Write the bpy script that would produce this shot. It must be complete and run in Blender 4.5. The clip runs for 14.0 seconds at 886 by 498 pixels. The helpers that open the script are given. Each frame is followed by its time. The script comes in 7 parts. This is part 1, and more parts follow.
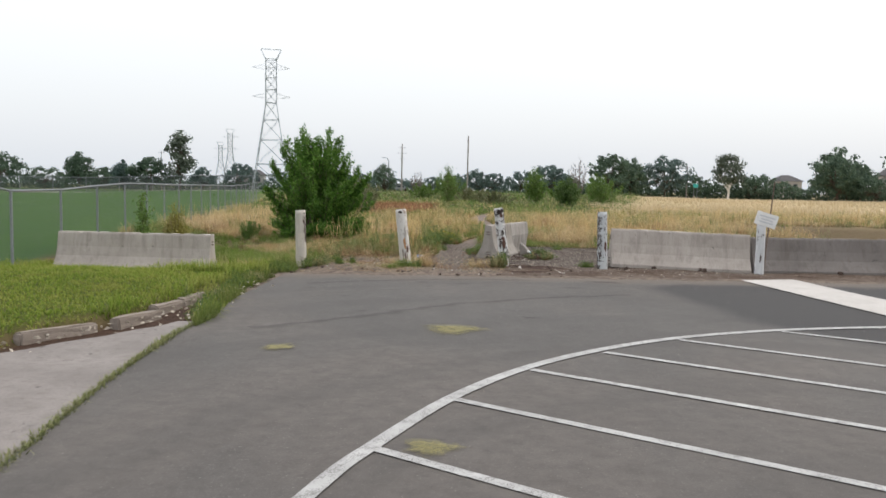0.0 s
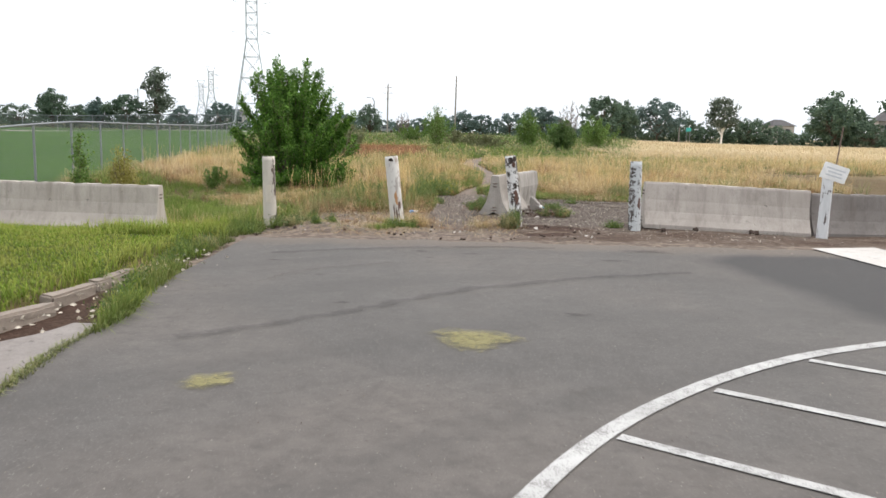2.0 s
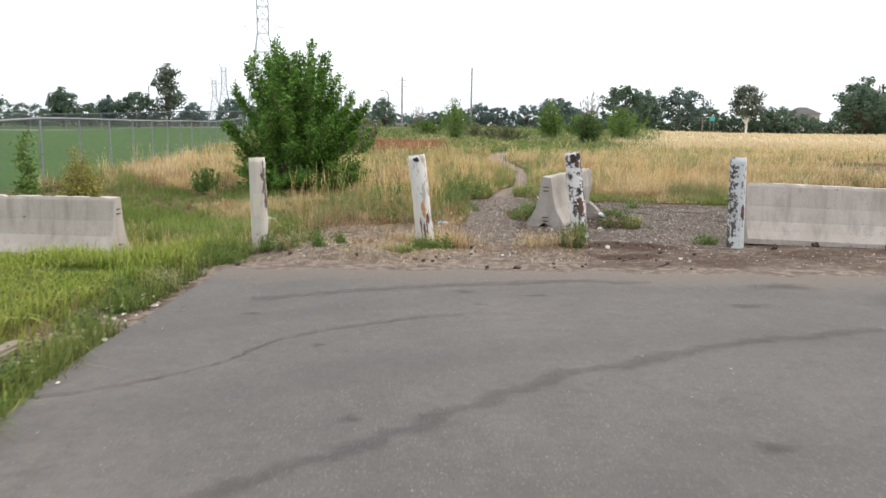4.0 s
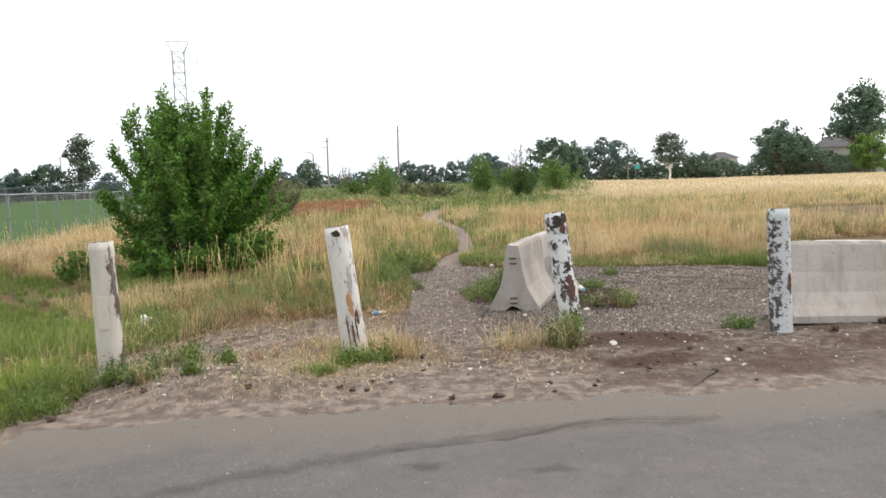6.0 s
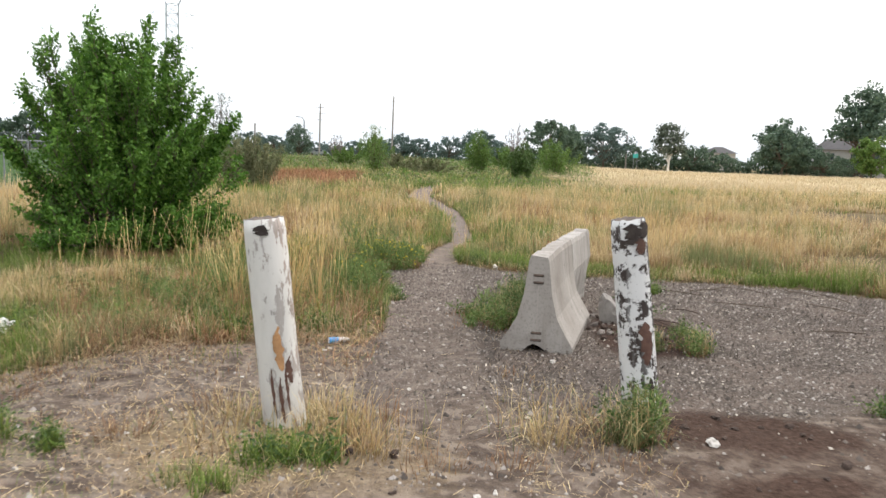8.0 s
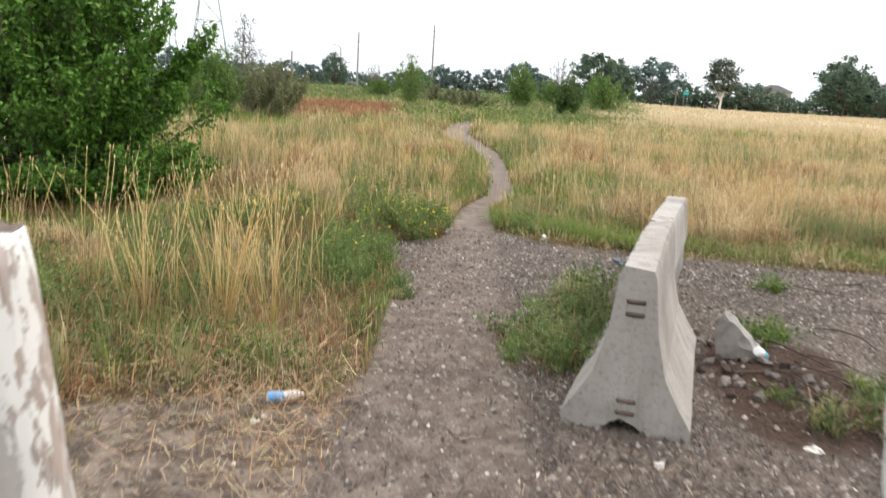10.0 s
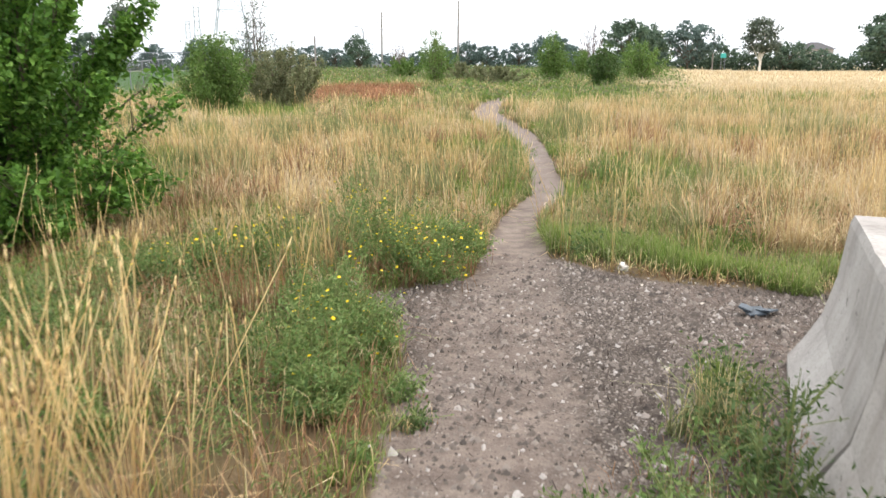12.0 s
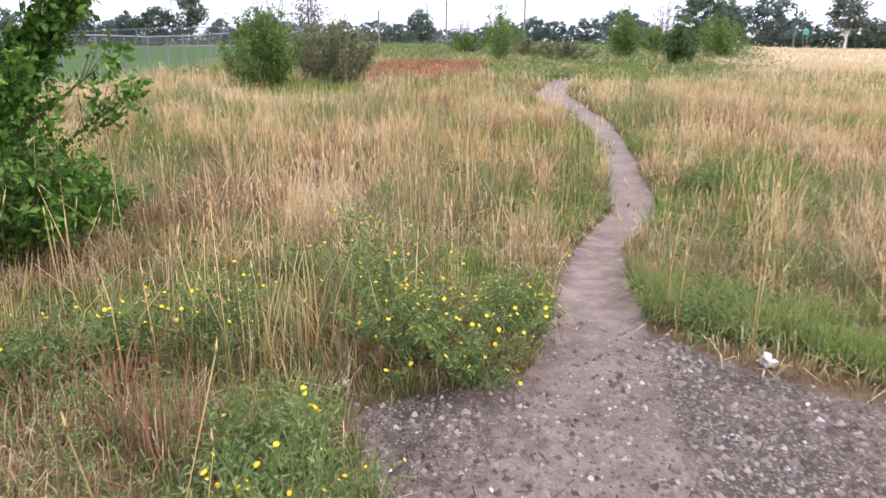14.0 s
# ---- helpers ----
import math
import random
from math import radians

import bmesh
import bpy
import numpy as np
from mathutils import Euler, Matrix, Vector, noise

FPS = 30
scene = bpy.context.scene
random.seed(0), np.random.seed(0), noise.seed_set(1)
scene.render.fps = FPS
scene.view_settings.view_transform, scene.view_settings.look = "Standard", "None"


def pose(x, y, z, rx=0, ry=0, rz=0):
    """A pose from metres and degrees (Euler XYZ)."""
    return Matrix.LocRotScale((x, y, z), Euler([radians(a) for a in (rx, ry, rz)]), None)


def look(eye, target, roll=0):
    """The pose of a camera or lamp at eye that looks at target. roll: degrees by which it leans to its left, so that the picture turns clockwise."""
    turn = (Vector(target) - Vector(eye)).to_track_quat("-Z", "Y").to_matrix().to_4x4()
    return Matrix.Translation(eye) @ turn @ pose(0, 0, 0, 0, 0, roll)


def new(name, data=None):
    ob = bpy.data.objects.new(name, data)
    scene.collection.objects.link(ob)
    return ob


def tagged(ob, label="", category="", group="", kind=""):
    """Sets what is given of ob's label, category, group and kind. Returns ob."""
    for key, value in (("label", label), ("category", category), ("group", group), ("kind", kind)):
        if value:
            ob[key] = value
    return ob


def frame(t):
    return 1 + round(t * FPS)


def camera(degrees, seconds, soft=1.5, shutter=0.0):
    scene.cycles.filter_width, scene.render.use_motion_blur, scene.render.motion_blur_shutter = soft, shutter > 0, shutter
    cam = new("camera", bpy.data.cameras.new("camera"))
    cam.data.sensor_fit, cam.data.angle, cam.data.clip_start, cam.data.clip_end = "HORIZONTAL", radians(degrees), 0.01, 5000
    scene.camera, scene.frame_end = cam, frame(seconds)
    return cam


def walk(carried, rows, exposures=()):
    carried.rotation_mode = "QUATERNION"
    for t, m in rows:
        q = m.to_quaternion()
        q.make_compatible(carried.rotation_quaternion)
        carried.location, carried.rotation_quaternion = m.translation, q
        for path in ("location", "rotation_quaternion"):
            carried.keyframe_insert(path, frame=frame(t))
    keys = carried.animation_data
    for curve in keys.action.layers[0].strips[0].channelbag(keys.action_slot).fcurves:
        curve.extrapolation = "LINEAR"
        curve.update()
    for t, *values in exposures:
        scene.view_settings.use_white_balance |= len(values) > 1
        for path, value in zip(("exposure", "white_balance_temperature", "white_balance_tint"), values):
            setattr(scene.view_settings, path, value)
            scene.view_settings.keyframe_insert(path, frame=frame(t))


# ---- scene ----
cam = camera(59.0, 14.0, soft=1.5, shutter=0.4)
PATH = [
    (0, (0.662, -8.058, 1.634), (0.623, -6.064, 1.482), 0.9),
    (0.5, (0.606, -7.374, 1.65), (0.598, -5.386, 1.431), -0.1),
    (1, (0.506, -6.625, 1.632), (0.419, -4.642, 1.389), 2.9),
    (1.5, (0.376, -5.876, 1.631), (0.28, -3.898, 1.349), 1.2),
    (2, (0.347, -5.123, 1.648), (0.349, -3.145, 1.351), 1.4),
    (2.5, (0.256, -4.324, 1.622), (0.175, -2.353, 1.296), 0.9),
    (4.8, (-0.069, -0.578, 1.578), (0.009, 1.397, 1.269), -0.4),
    (5, (-0.023, -0.258, 1.559), (0.105, 1.713, 1.248), -0.4),
    (5.5, (-0.104, 0.557, 1.634), (0.01, 2.542, 1.415), 0.8),
    (6, (-0.094, 1.304, 1.583), (0.042, 3.292, 1.412), -2.0),
    (6.5, (-0.111, 2.087, 1.631), (0.051, 4.068, 1.409), 1.1),
    (7, (-0.131, 2.835, 1.636), (0.0, 4.819, 1.423), 2.0),
    (7.5, (-0.053, 3.568, 1.604), (0.117, 5.55, 1.399), 1.9),
    (9.8, (0.318, 6.874, 1.515), (0.414, 8.826, 1.091), 3.3),
    (10, (0.341, 7.132, 1.542), (0.418, 9.09, 1.141), 3.2),
    (10.5, (0.392, 7.79, 1.519), (0.406, 9.772, 1.255), 2.2),
    (11, (0.463, 8.467, 1.517), (0.431, 10.444, 1.214), 3.4),
    (11.5, (0.441, 9.114, 1.5), (0.367, 11.074, 1.111), 0.4),
    (12, (0.441, 9.707, 1.489), (0.429, 11.654, 1.034), -0.1),
    (12.5, (0.461, 10.246, 1.524), (0.435, 12.191, 1.06), 1.6),
    (13, (0.438, 10.791, 1.522), (0.314, 12.732, 1.056), 0.7),
    (13.5, (0.494, 11.333, 1.496), (0.377, 13.27, 1.015), -0.5),
    (14, (0.499, 11.759, 1.495), (0.333, 13.685, 0.983), 0.2),
]
walk(cam, [(t, look(eye, target, roll)) for t, eye, target, roll in PATH],
     [(0.0, -0.46, 6500, 10), (0.5, -0.34, 6500, 10), (1.0, -0.34, 6500, 10), (1.5, -0.26, 6500, 10), (2.0, -0.06, 6500, 10), (2.5, -0.02, 6500, 10), (5.0, 0.0, 6500, 10), (7.5, 0.0, 6500, 10), (10.0, 0.1, 6500, 10), (12.5, 0.4, 6450, 11), (13.5, 0.40, 6300, 12), (14.0, 0.36, 6050, 25)])

# ------------------------------------------------------------------ light
SUN_EL, SUN_AZ = radians(52), radians(70)
world = bpy.data.worlds.new("overcast_sky")
scene.world = world
world.use_nodes = True
wn = world.node_tree
wn.nodes.clear()
sky = wn.nodes.new("ShaderNodeTexSky")
sky.sky_type = "NISHITA"
sky.sun_disc = False
sky.sun_elevation, sky.sun_rotation = SUN_EL, SUN_AZ
sky.dust_density, sky.air_density = 6.0, 1.5
# an even cloud cover: three times brighter overhead than at the horizon
wco = wn.nodes.new("ShaderNodeTexCoord")
wsep = wn.nodes.new("ShaderNodeSeparateXYZ")
wramp = wn.nodes.new("ShaderNodeValToRGB")
wramp.color_ramp.elements[0].position, wramp.color_ramp.elements[0].color = 0.0, (1.06, 1.12, 1.20, 1)
wramp.color_ramp.elements[1].position, wramp.color_ramp.elements[1].color = 0.28, (1.45, 1.46, 1.48, 1)
top = wramp.color_ramp.elements.new(1.0)
top.color = (2.2, 2.2, 2.2, 1)
wmix = wn.nodes.new("ShaderNodeMix")
wmix.data_type = "RGBA"
wmix.inputs["Factor"].default_value = 0.06
wbg = wn.nodes.new("ShaderNodeBackground")
wbg.inputs["Strength"].default_value = 1.0
wout = wn.nodes.new("ShaderNodeOutputWorld")
wn.links.new(wco.outputs["Generated"], wsep.inputs[0])
wn.links.new(wsep.outputs["Z"], wramp.inputs["Fac"])
wn.links.new(wramp.outputs["Color"], wmix.inputs["A"])
wn.links.new(sky.outputs["Color"], wmix.inputs["B"])
wn.links.new(wmix.outputs["Result"], wbg.inputs["Color"])
wn.links.new(wbg.outputs[0], wout.inputs[0])
sun_data = bpy.data.lights.new("sun", "SUN")
sun_data.energy, sun_data.angle, sun_data.color = 1.0, radians(25), (1.0, 0.96, 0.9)
sun = new("sun", sun_data)
sun.matrix_world = look((0, 0, 30), (-30 * math.cos(SUN_EL) * math.sin(SUN_AZ), -30 * math.cos(SUN_EL) * math.cos(SUN_AZ), 30 - 30 * math.sin(SUN_EL)))


# ------------------------------------------------------------------ materials
class Mat:
    """A small wrapper to write node materials in few lines."""

    def __init__(self, name, rough=0.8, spec=0.3):
        self.mat = bpy.data.materials.new(name)
        self.mat.use_nodes = True
        self.t = self.mat.node_tree
        self.b = self.t.nodes["Principled BSDF"]
        self.b.inputs["Roughness"].default_value = rough
        self.b.inputs["Specular IOR Level"].default_value = spec
        self.co = self.t.nodes.new("ShaderNodeTexCoord")

    def link(self, a, b):
        self.t.links.new(a, b)

    def noise(self, scale, detail=4, stretch=(1, 1, 1), space="Object", rough=0.6, random=False):
        m = self.t.nodes.new("ShaderNodeMapping")
        m.inputs["Scale"].default_value = stretch
        self.link(self.co.outputs[space], m.inputs[0])
        if random:
            oi = self.t.nodes.new("ShaderNodeObjectInfo")
            mul = self.t.nodes.new("ShaderNodeMath")
            mul.operation = "MULTIPLY"
            mul.inputs[1].default_value = 37.0
            self.link(oi.outputs["Random"], mul.inputs[0])
            self.link(mul.outputs[0], m.inputs["Location"])
        n = self.t.nodes.new("ShaderNodeTexNoise")
        n.inputs["Scale"].default_value = scale
        n.inputs["Detail"].default_value = detail
        n.inputs["Roughness"].default_value = rough
        self.link(m.outputs[0], n.inputs["Vector"])
        return n.outputs["Fac"]

    def voronoi(self, scale, feature="F1", out="Distance", stretch=(1, 1, 1)):
        m = self.t.nodes.new("ShaderNodeMapping")
        m.inputs["Scale"].default_value = stretch
        self.link(self.co.outputs["Object"], m.inputs[0])
        v = self.t.nodes.new("ShaderNodeTexVoronoi")
        v.feature = feature
        v.inputs["Scale"].default_value = scale
        self.link(m.outputs[0], v.inputs["Vector"])
        return v.outputs[out]

    def ramp(self, fac, *stops):
        r = self.t.nodes.new("ShaderNodeValToRGB")
        els = r.color_ramp.elements
        while len(els) < len(stops):
            els.new(0.5)
        for e, (p, c) in zip(els, stops):
            e.position = p
            e.color = (c, c, c, 1) if isinstance(c, (int, float)) else (*c, 1)
        self.link(fac, r.inputs["Fac"])
        return r.outputs["Color"]

    def mix(self, fac, a, b, blend="MIX"):
        m = self.t.nodes.new("ShaderNodeMix")
        m.data_type, m.blend_type = "RGBA", blend
        for v, s in ((fac, "Factor"), (a, "A"), (b, "B")):
            if isinstance(v, (int, float)):
                m.inputs[s].default_value = v if s == "Factor" else (v, v, v, 1)
            elif isinstance(v, tuple):
                m.inputs[s].default_value = (*v, 1)
            else:
                self.link(v, m.inputs[s])
        return m.outputs["Result"]

    def math(self, op, a, b):
        m = self.t.nodes.new("ShaderNodeMath")
        m.operation = op
        m.use_clamp = op != "ADD"
        for i, v in enumerate((a, b)):
            if isinstance(v, (int, float)):
                m.inputs[i].default_value = v
            else:
                self.link(v, m.inputs[i])
        return m.outputs[0]

    def attr(self, name):
        a = self.t.nodes.new("ShaderNodeAttribute")
        a.attribute_name = name
        return a.outputs["Fac"]

    def island(self):
        return self.t.nodes.new("ShaderNodeNewGeometry").outputs["Random Per Island"]

    def object_random(self):
        return self.t.nodes.new("ShaderNodeObjectInfo").outputs["Random"]

    def color(self, c):
        if isinstance(c, tuple):
            self.b.inputs["Base Color"].default_value = (*c, 1)
        else:
            self.link(c, self.b.inputs["Base Color"])
        return self

    def bump(self, h, strength=0.4, distance=0.01):
        b = self.t.nodes.new("ShaderNodeBump")
        b.inputs["Strength"].default_value = strength
        b.inputs["Distance"].default_value = distance
        self.link(h, b.inputs["Height"])
        self.link(b.outputs[0], self.b.inputs["Normal"])
        return self

    def thin(self, col, amount=0.35):
        """Lets some of the light through, as leaves and blades do."""
        tr = self.t.nodes.new("ShaderNodeBsdfTranslucent")
        ms = self.t.nodes.new("ShaderNodeMixShader")
        ms.inputs[0].default_value = amount
        self.link(col, tr.inputs["Color"])
        self.link(self.b.outputs[0], ms.inputs[1])
        self.link(tr.outputs[0], ms.inputs[2])
        self.link(ms.outputs[0], self.t.nodes["Material Output"].inputs["Surface"])
        return self


def plain(name, c, rough=0.8, vary=0.25, scale=8.0, bump=0.2, metal=0.0):
    m = Mat(name, rough)
    n = m.noise(scale, 5, random=True)
    f = m.noise(scale * 9, 3, random=True)
    dark = tuple(v * (1 - vary) for v in c)
    light = tuple(min(1, v * (1 + vary)) for v in c)
    col = m.ramp(n, (0.3, dark), (0.7, light))
    m.color(m.mix(0.25, col, m.ramp(f, (0.35, dark), (0.65, light))))
    m.b.inputs["Metallic"].default_value = metal
    return m.bump(f, bump, 0.004).mat


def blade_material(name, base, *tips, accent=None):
    """Blades: darker at the foot, where the stand's shade is painted in, each of its own colour, in drifts; accent: a
    second hue in small patches.
    """
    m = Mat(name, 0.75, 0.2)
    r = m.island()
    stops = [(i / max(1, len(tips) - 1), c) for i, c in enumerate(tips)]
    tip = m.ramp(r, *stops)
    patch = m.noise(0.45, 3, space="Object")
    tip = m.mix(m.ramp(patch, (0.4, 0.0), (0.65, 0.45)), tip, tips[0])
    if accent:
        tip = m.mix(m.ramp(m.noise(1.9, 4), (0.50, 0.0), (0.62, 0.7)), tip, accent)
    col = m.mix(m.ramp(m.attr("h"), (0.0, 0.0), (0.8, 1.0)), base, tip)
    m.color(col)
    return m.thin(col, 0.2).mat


def foliage(name, *cols):
    m = Mat(name, 0.6, 0.3)
    r = m.island()
    col = m.ramp(r, *[(i / (len(cols) - 1), c) for i, c in enumerate(cols)])
    patch = m.noise(1.6, 3)
    col = m.mix(m.ramp(patch, (0.4, 0.0), (0.65, 0.5)), col, cols[0])
    m.color(col)
    return m.thin(col, 0.3).mat


def ground_material():
    m = Mat("field_soil", 0.95, 0.1)
    mid, fine = m.noise(2.2, 5), m.noise(28, 4)
    pebble = m.voronoi(74, "F1", "Color")
    pebble_d = m.voronoi(74)
    # thatch colour includes the shade under dense growth, painted dark
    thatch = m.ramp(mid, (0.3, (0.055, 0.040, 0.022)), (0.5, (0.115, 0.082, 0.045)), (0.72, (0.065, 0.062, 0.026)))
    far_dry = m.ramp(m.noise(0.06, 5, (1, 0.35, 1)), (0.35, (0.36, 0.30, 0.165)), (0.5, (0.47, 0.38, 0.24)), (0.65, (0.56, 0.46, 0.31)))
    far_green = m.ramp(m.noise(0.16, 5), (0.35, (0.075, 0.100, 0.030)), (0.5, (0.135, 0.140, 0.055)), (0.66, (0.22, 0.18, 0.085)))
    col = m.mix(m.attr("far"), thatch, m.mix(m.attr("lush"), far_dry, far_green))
    col = m.mix(m.ramp(m.math("ADD", m.attr("red"), m.math("SUBTRACT", m.math("MULTIPLY", mid, 0.4), 0.2)), (0.4, 0.0), (0.6, 1.0)), col, m.ramp(fine, (0.3, (0.22, 0.09, 0.04)), (0.7, (0.34, 0.16, 0.08))))
    soil = m.ramp(mid, (0.3, (0.072, 0.053, 0.041)), (0.55, (0.128, 0.099, 0.079)), (0.75, (0.19, 0.153, 0.125)))
    soil = m.mix(m.ramp(fine, (0.35, 0.45), (0.6, 0.0)), soil, (0.055, 0.042, 0.035))
    blot = m.noise(7.5, 5)
    soil = m.mix(m.ramp(blot, (0.48, 0.0), (0.62, 0.85)), soil, (0.215, 0.175, 0.142))
    soil = m.mix(m.ramp(blot, (0.34, 0.8), (0.47, 0.0)), soil, (0.045, 0.033, 0.027))
    soil = m.mix(m.attr("trail"), soil, m.ramp(m.noise(3.6, 6, (1, 0.6, 1)), (0.35, (0.155, 0.125, 0.108)), (0.65, (0.212, 0.175, 0.153))))
    drift = m.math("ADD", m.attr("straw"), m.math("SUBTRACT", m.mix(0.45, m.noise(1.7, 5), m.noise(11, 5, rough=0.7)), 0.5))
    soil = m.mix(m.ramp(drift, (0.44, 0.0), (0.70, 0.62)), soil, m.ramp(m.noise(46, 4, rough=0.7), (0.32, (0.12, 0.082, 0.045)), (0.5, (0.27, 0.20, 0.115)), (0.68, (0.40, 0.32, 0.20))))
    # gravel: separate little stones in several greys and a few pale ones
    stones = m.ramp(pebble, (0.2, (0.043, 0.035, 0.029)), (0.45, (0.108, 0.091, 0.077)), (0.68, (0.172, 0.148, 0.127)), (0.88, (0.275, 0.247, 0.222)))
    stones = m.mix(m.ramp(pebble_d, (0.30, 0.0), (0.62, 0.85)), stones, (0.045, 0.036, 0.031))
    stones = m.mix(m.ramp(m.noise(1.1, 6, rough=0.65), (0.44, 0.0), (0.60, 0.62)), stones, m.ramp(fine, (0.3, (0.10, 0.074, 0.060)), (0.7, (0.205, 0.162, 0.136))))
    stones = m.mix(m.ramp(m.noise(3.4, 6, rough=0.7), (0.54, 0.0), (0.66, 0.6)), stones, (0.050, 0.039, 0.034))
    edge = m.math("MULTIPLY", m.math("SUBTRACT", mid, 0.5), 0.5)
    bare = m.ramp(m.math("ADD", m.attr("bare"), edge), (0.38, 0.0), (0.58, 1.0))
    grav = m.math("MULTIPLY", m.ramp(m.math("ADD", m.attr("gravel"), edge), (0.35, 0.0), (0.7, 0.9)), m.ramp(m.math("ADD", m.attr("trod"), edge), (0.4, 1.0), (0.75, 0.38)))
    col = m.mix(bare, col, m.mix(grav, soil, stones))
    damp = m.ramp(m.math("ADD", m.attr("damp"), edge), (0.3, 0.0), (0.7, 0.95))
    col = m.mix(damp, col, m.ramp(fine, (0.35, (0.030, 0.017, 0.012)), (0.65, (0.070, 0.043, 0.032))))
    lawn = m.ramp(m.noise(1.3, 4), (0.35, (0.045, 0.06, 0.012)), (0.65, (0.09, 0.095, 0.025)))
    col = m.mix(m.attr("lawn"), col, lawn)
    turf = m.ramp(m.noise(0.12, 4), (0.35, (0.030, 0.072, 0.016)), (0.65, (0.05, 0.098, 0.022)))
    col = m.mix(m.attr("turf"), col, turf)
    m.color(col)
    hgt = m.mix(0.5, fine, pebble_d)
    return m.bump(hgt, 0.6, 0.02).mat


def asphalt_material():
    m = Mat("worn_asphalt", 0.85, 0.3)
    big, mid = m.noise(0.35, 5), m.noise(2.6, 5)
    grit = m.noise(95, 3)
    chips = m.voronoi(130, "F1", "Color")
    col = m.ramp(big, (0.3, (0.076, 0.071, 0.068)), (0.55, (0.097, 0.091, 0.087)), (0.75, (0.119, 0.110, 0.104)))
    col = m.mix(m.ramp(mid, (0.42, 0.35), (0.62, 0.0)), col, (0.062, 0.058, 0.056))
    col = m.mix(m.ramp(chips, (0.74, 0.0), (0.92, 0.45)), col, (0.24, 0.225, 0.215))
    col = m.mix(m.ramp(grit, (0.35, 0.4), (0.55, 0.0)), col, (0.05, 0.047, 0.045))
    # pale chips of aggregate that stand out
    fleck = m.math("MULTIPLY", m.ramp(m.voronoi(46, "F1", "Color"), (0.80, 0.0), (0.84, 1.0)), m.ramp(m.voronoi(46), (0.14, 0.6), (0.22, 0.0)))
    # older, browner areas beside greyer ones, and fine blotches
    col = m.mix(m.ramp(m.noise(0.21, 4, (1, 0.7, 1)), (0.44, 0.0), (0.58, 0.55)), col, m.ramp(m.noise(5.5, 5), (0.35, (0.088, 0.077, 0.070)), (0.65, (0.128, 0.112, 0.102))))
    col = m.mix(m.ramp(m.noise(9.0, 6, rough=0.75), (0.36, 0.42), (0.50, 0.0)), col, (0.060, 0.056, 0.053))
    col = m.mix(fleck, col, (0.30, 0.285, 0.27))
    # wheel arcs
    wave = m.t.nodes.new("ShaderNodeTexWave")
    wave.wave_type, wave.rings_direction = "RINGS", "Z"
    mp = m.t.nodes.new("ShaderNodeMapping")
    mp.inputs["Location"].default_value = (-5.0, 9.0, 0)
    m.link(m.co.outputs["Object"], mp.inputs[0])
    m.link(mp.outputs[0], wave.inputs["Vector"])
    wave.inputs["Scale"].default_value = 0.16
    wave.inputs["Distortion"].default_value = 14.0
    wave.inputs["Detail"].default_value = 3
    wave.inputs["Detail Scale"].default_value = 0.4
    col = m.mix(m.ramp(wave.outputs["Fac"], (0.75, 0.0), (0.97, 0.25)), col, (0.058, 0.055, 0.053))
    col = m.mix(m.ramp(m.math("ADD", m.attr("dark"), m.math("MULTIPLY", m.math("SUBTRACT", mid, 0.5), 0.5)), (0.25, 0.0), (0.8, 0.9)), col, (0.036, 0.035, 0.036))
    spot = m.noise(1.1, 6, rough=0.7)
    col = m.mix(m.ramp(spot, (0.62, 0.0), (0.72, 0.6)), col, (0.055, 0.050, 0.046))
    dust = m.math("ADD", m.attr("dust"), m.math("MULTIPLY", m.math("SUBTRACT", m.mix(0.5, mid, m.noise(14, 4)), 0.5), 1.6))
    col = m.mix(m.ramp(dust, (0.3, 0.0), (0.75, 0.85)), col, m.ramp(grit, (0.3, (0.085, 0.070, 0.058)), (0.7, (0.145, 0.121, 0.104))))
    m.color(col)
    return m.bump(m.mix(0.5, grit, chips), 0.35, 0.006).mat


def concrete_material(name, a, b, stain=(0.12, 0.10, 0.085), streak=0.5):
    m = Mat(name, 0.9, 0.25)
    big = m.noise(1.6, 5, (1, 1, 0.5), random=True)
    run = m.noise(5.0, 4, (1.6, 1.6, 0.12), random=True)
    fine = m.noise(60, 4, random=True)
    pits = m.voronoi(38)
    col = m.ramp(big, (0.32, a), (0.68, b))
    col = m.mix(m.ramp(run, (0.5, 0.0), (0.72, streak)), col, stain)
    col = m.mix(m.ramp(fine, (0.36, 0.4), (0.5, 0.0)), col, tuple(v * 0.7 for v in a))
    col = m.mix(m.ramp(pits, (0.04, 0.6), (0.12, 0.0)), col, tuple(v * 0.45 for v in a))
    # spalled spots and grime
    spall = m.noise(11, 6, (1, 0.6, 1), rough=0.7, random=True)
    col = m.mix(m.ramp(spall, (0.645, 0.0), (0.67, 0.75)), col, tuple(v * 0.42 for v in a))
    col = m.mix(m.ramp(m.noise(3.2, 6, rough=0.7, random=True), (0.54, 0.0), (0.64, 0.35)), col, tuple(v * 0.68 for v in a))
    m.color(col)
    hollow = m.ramp(spall, (0.63, 1.0), (0.67, 0.0))
    return m.bump(m.mix(0.55, m.mix(0.4, fine, m.ramp(pits, (0.03, 0.0), (0.12, 1.0))), hollow), 0.6, 0.010).mat


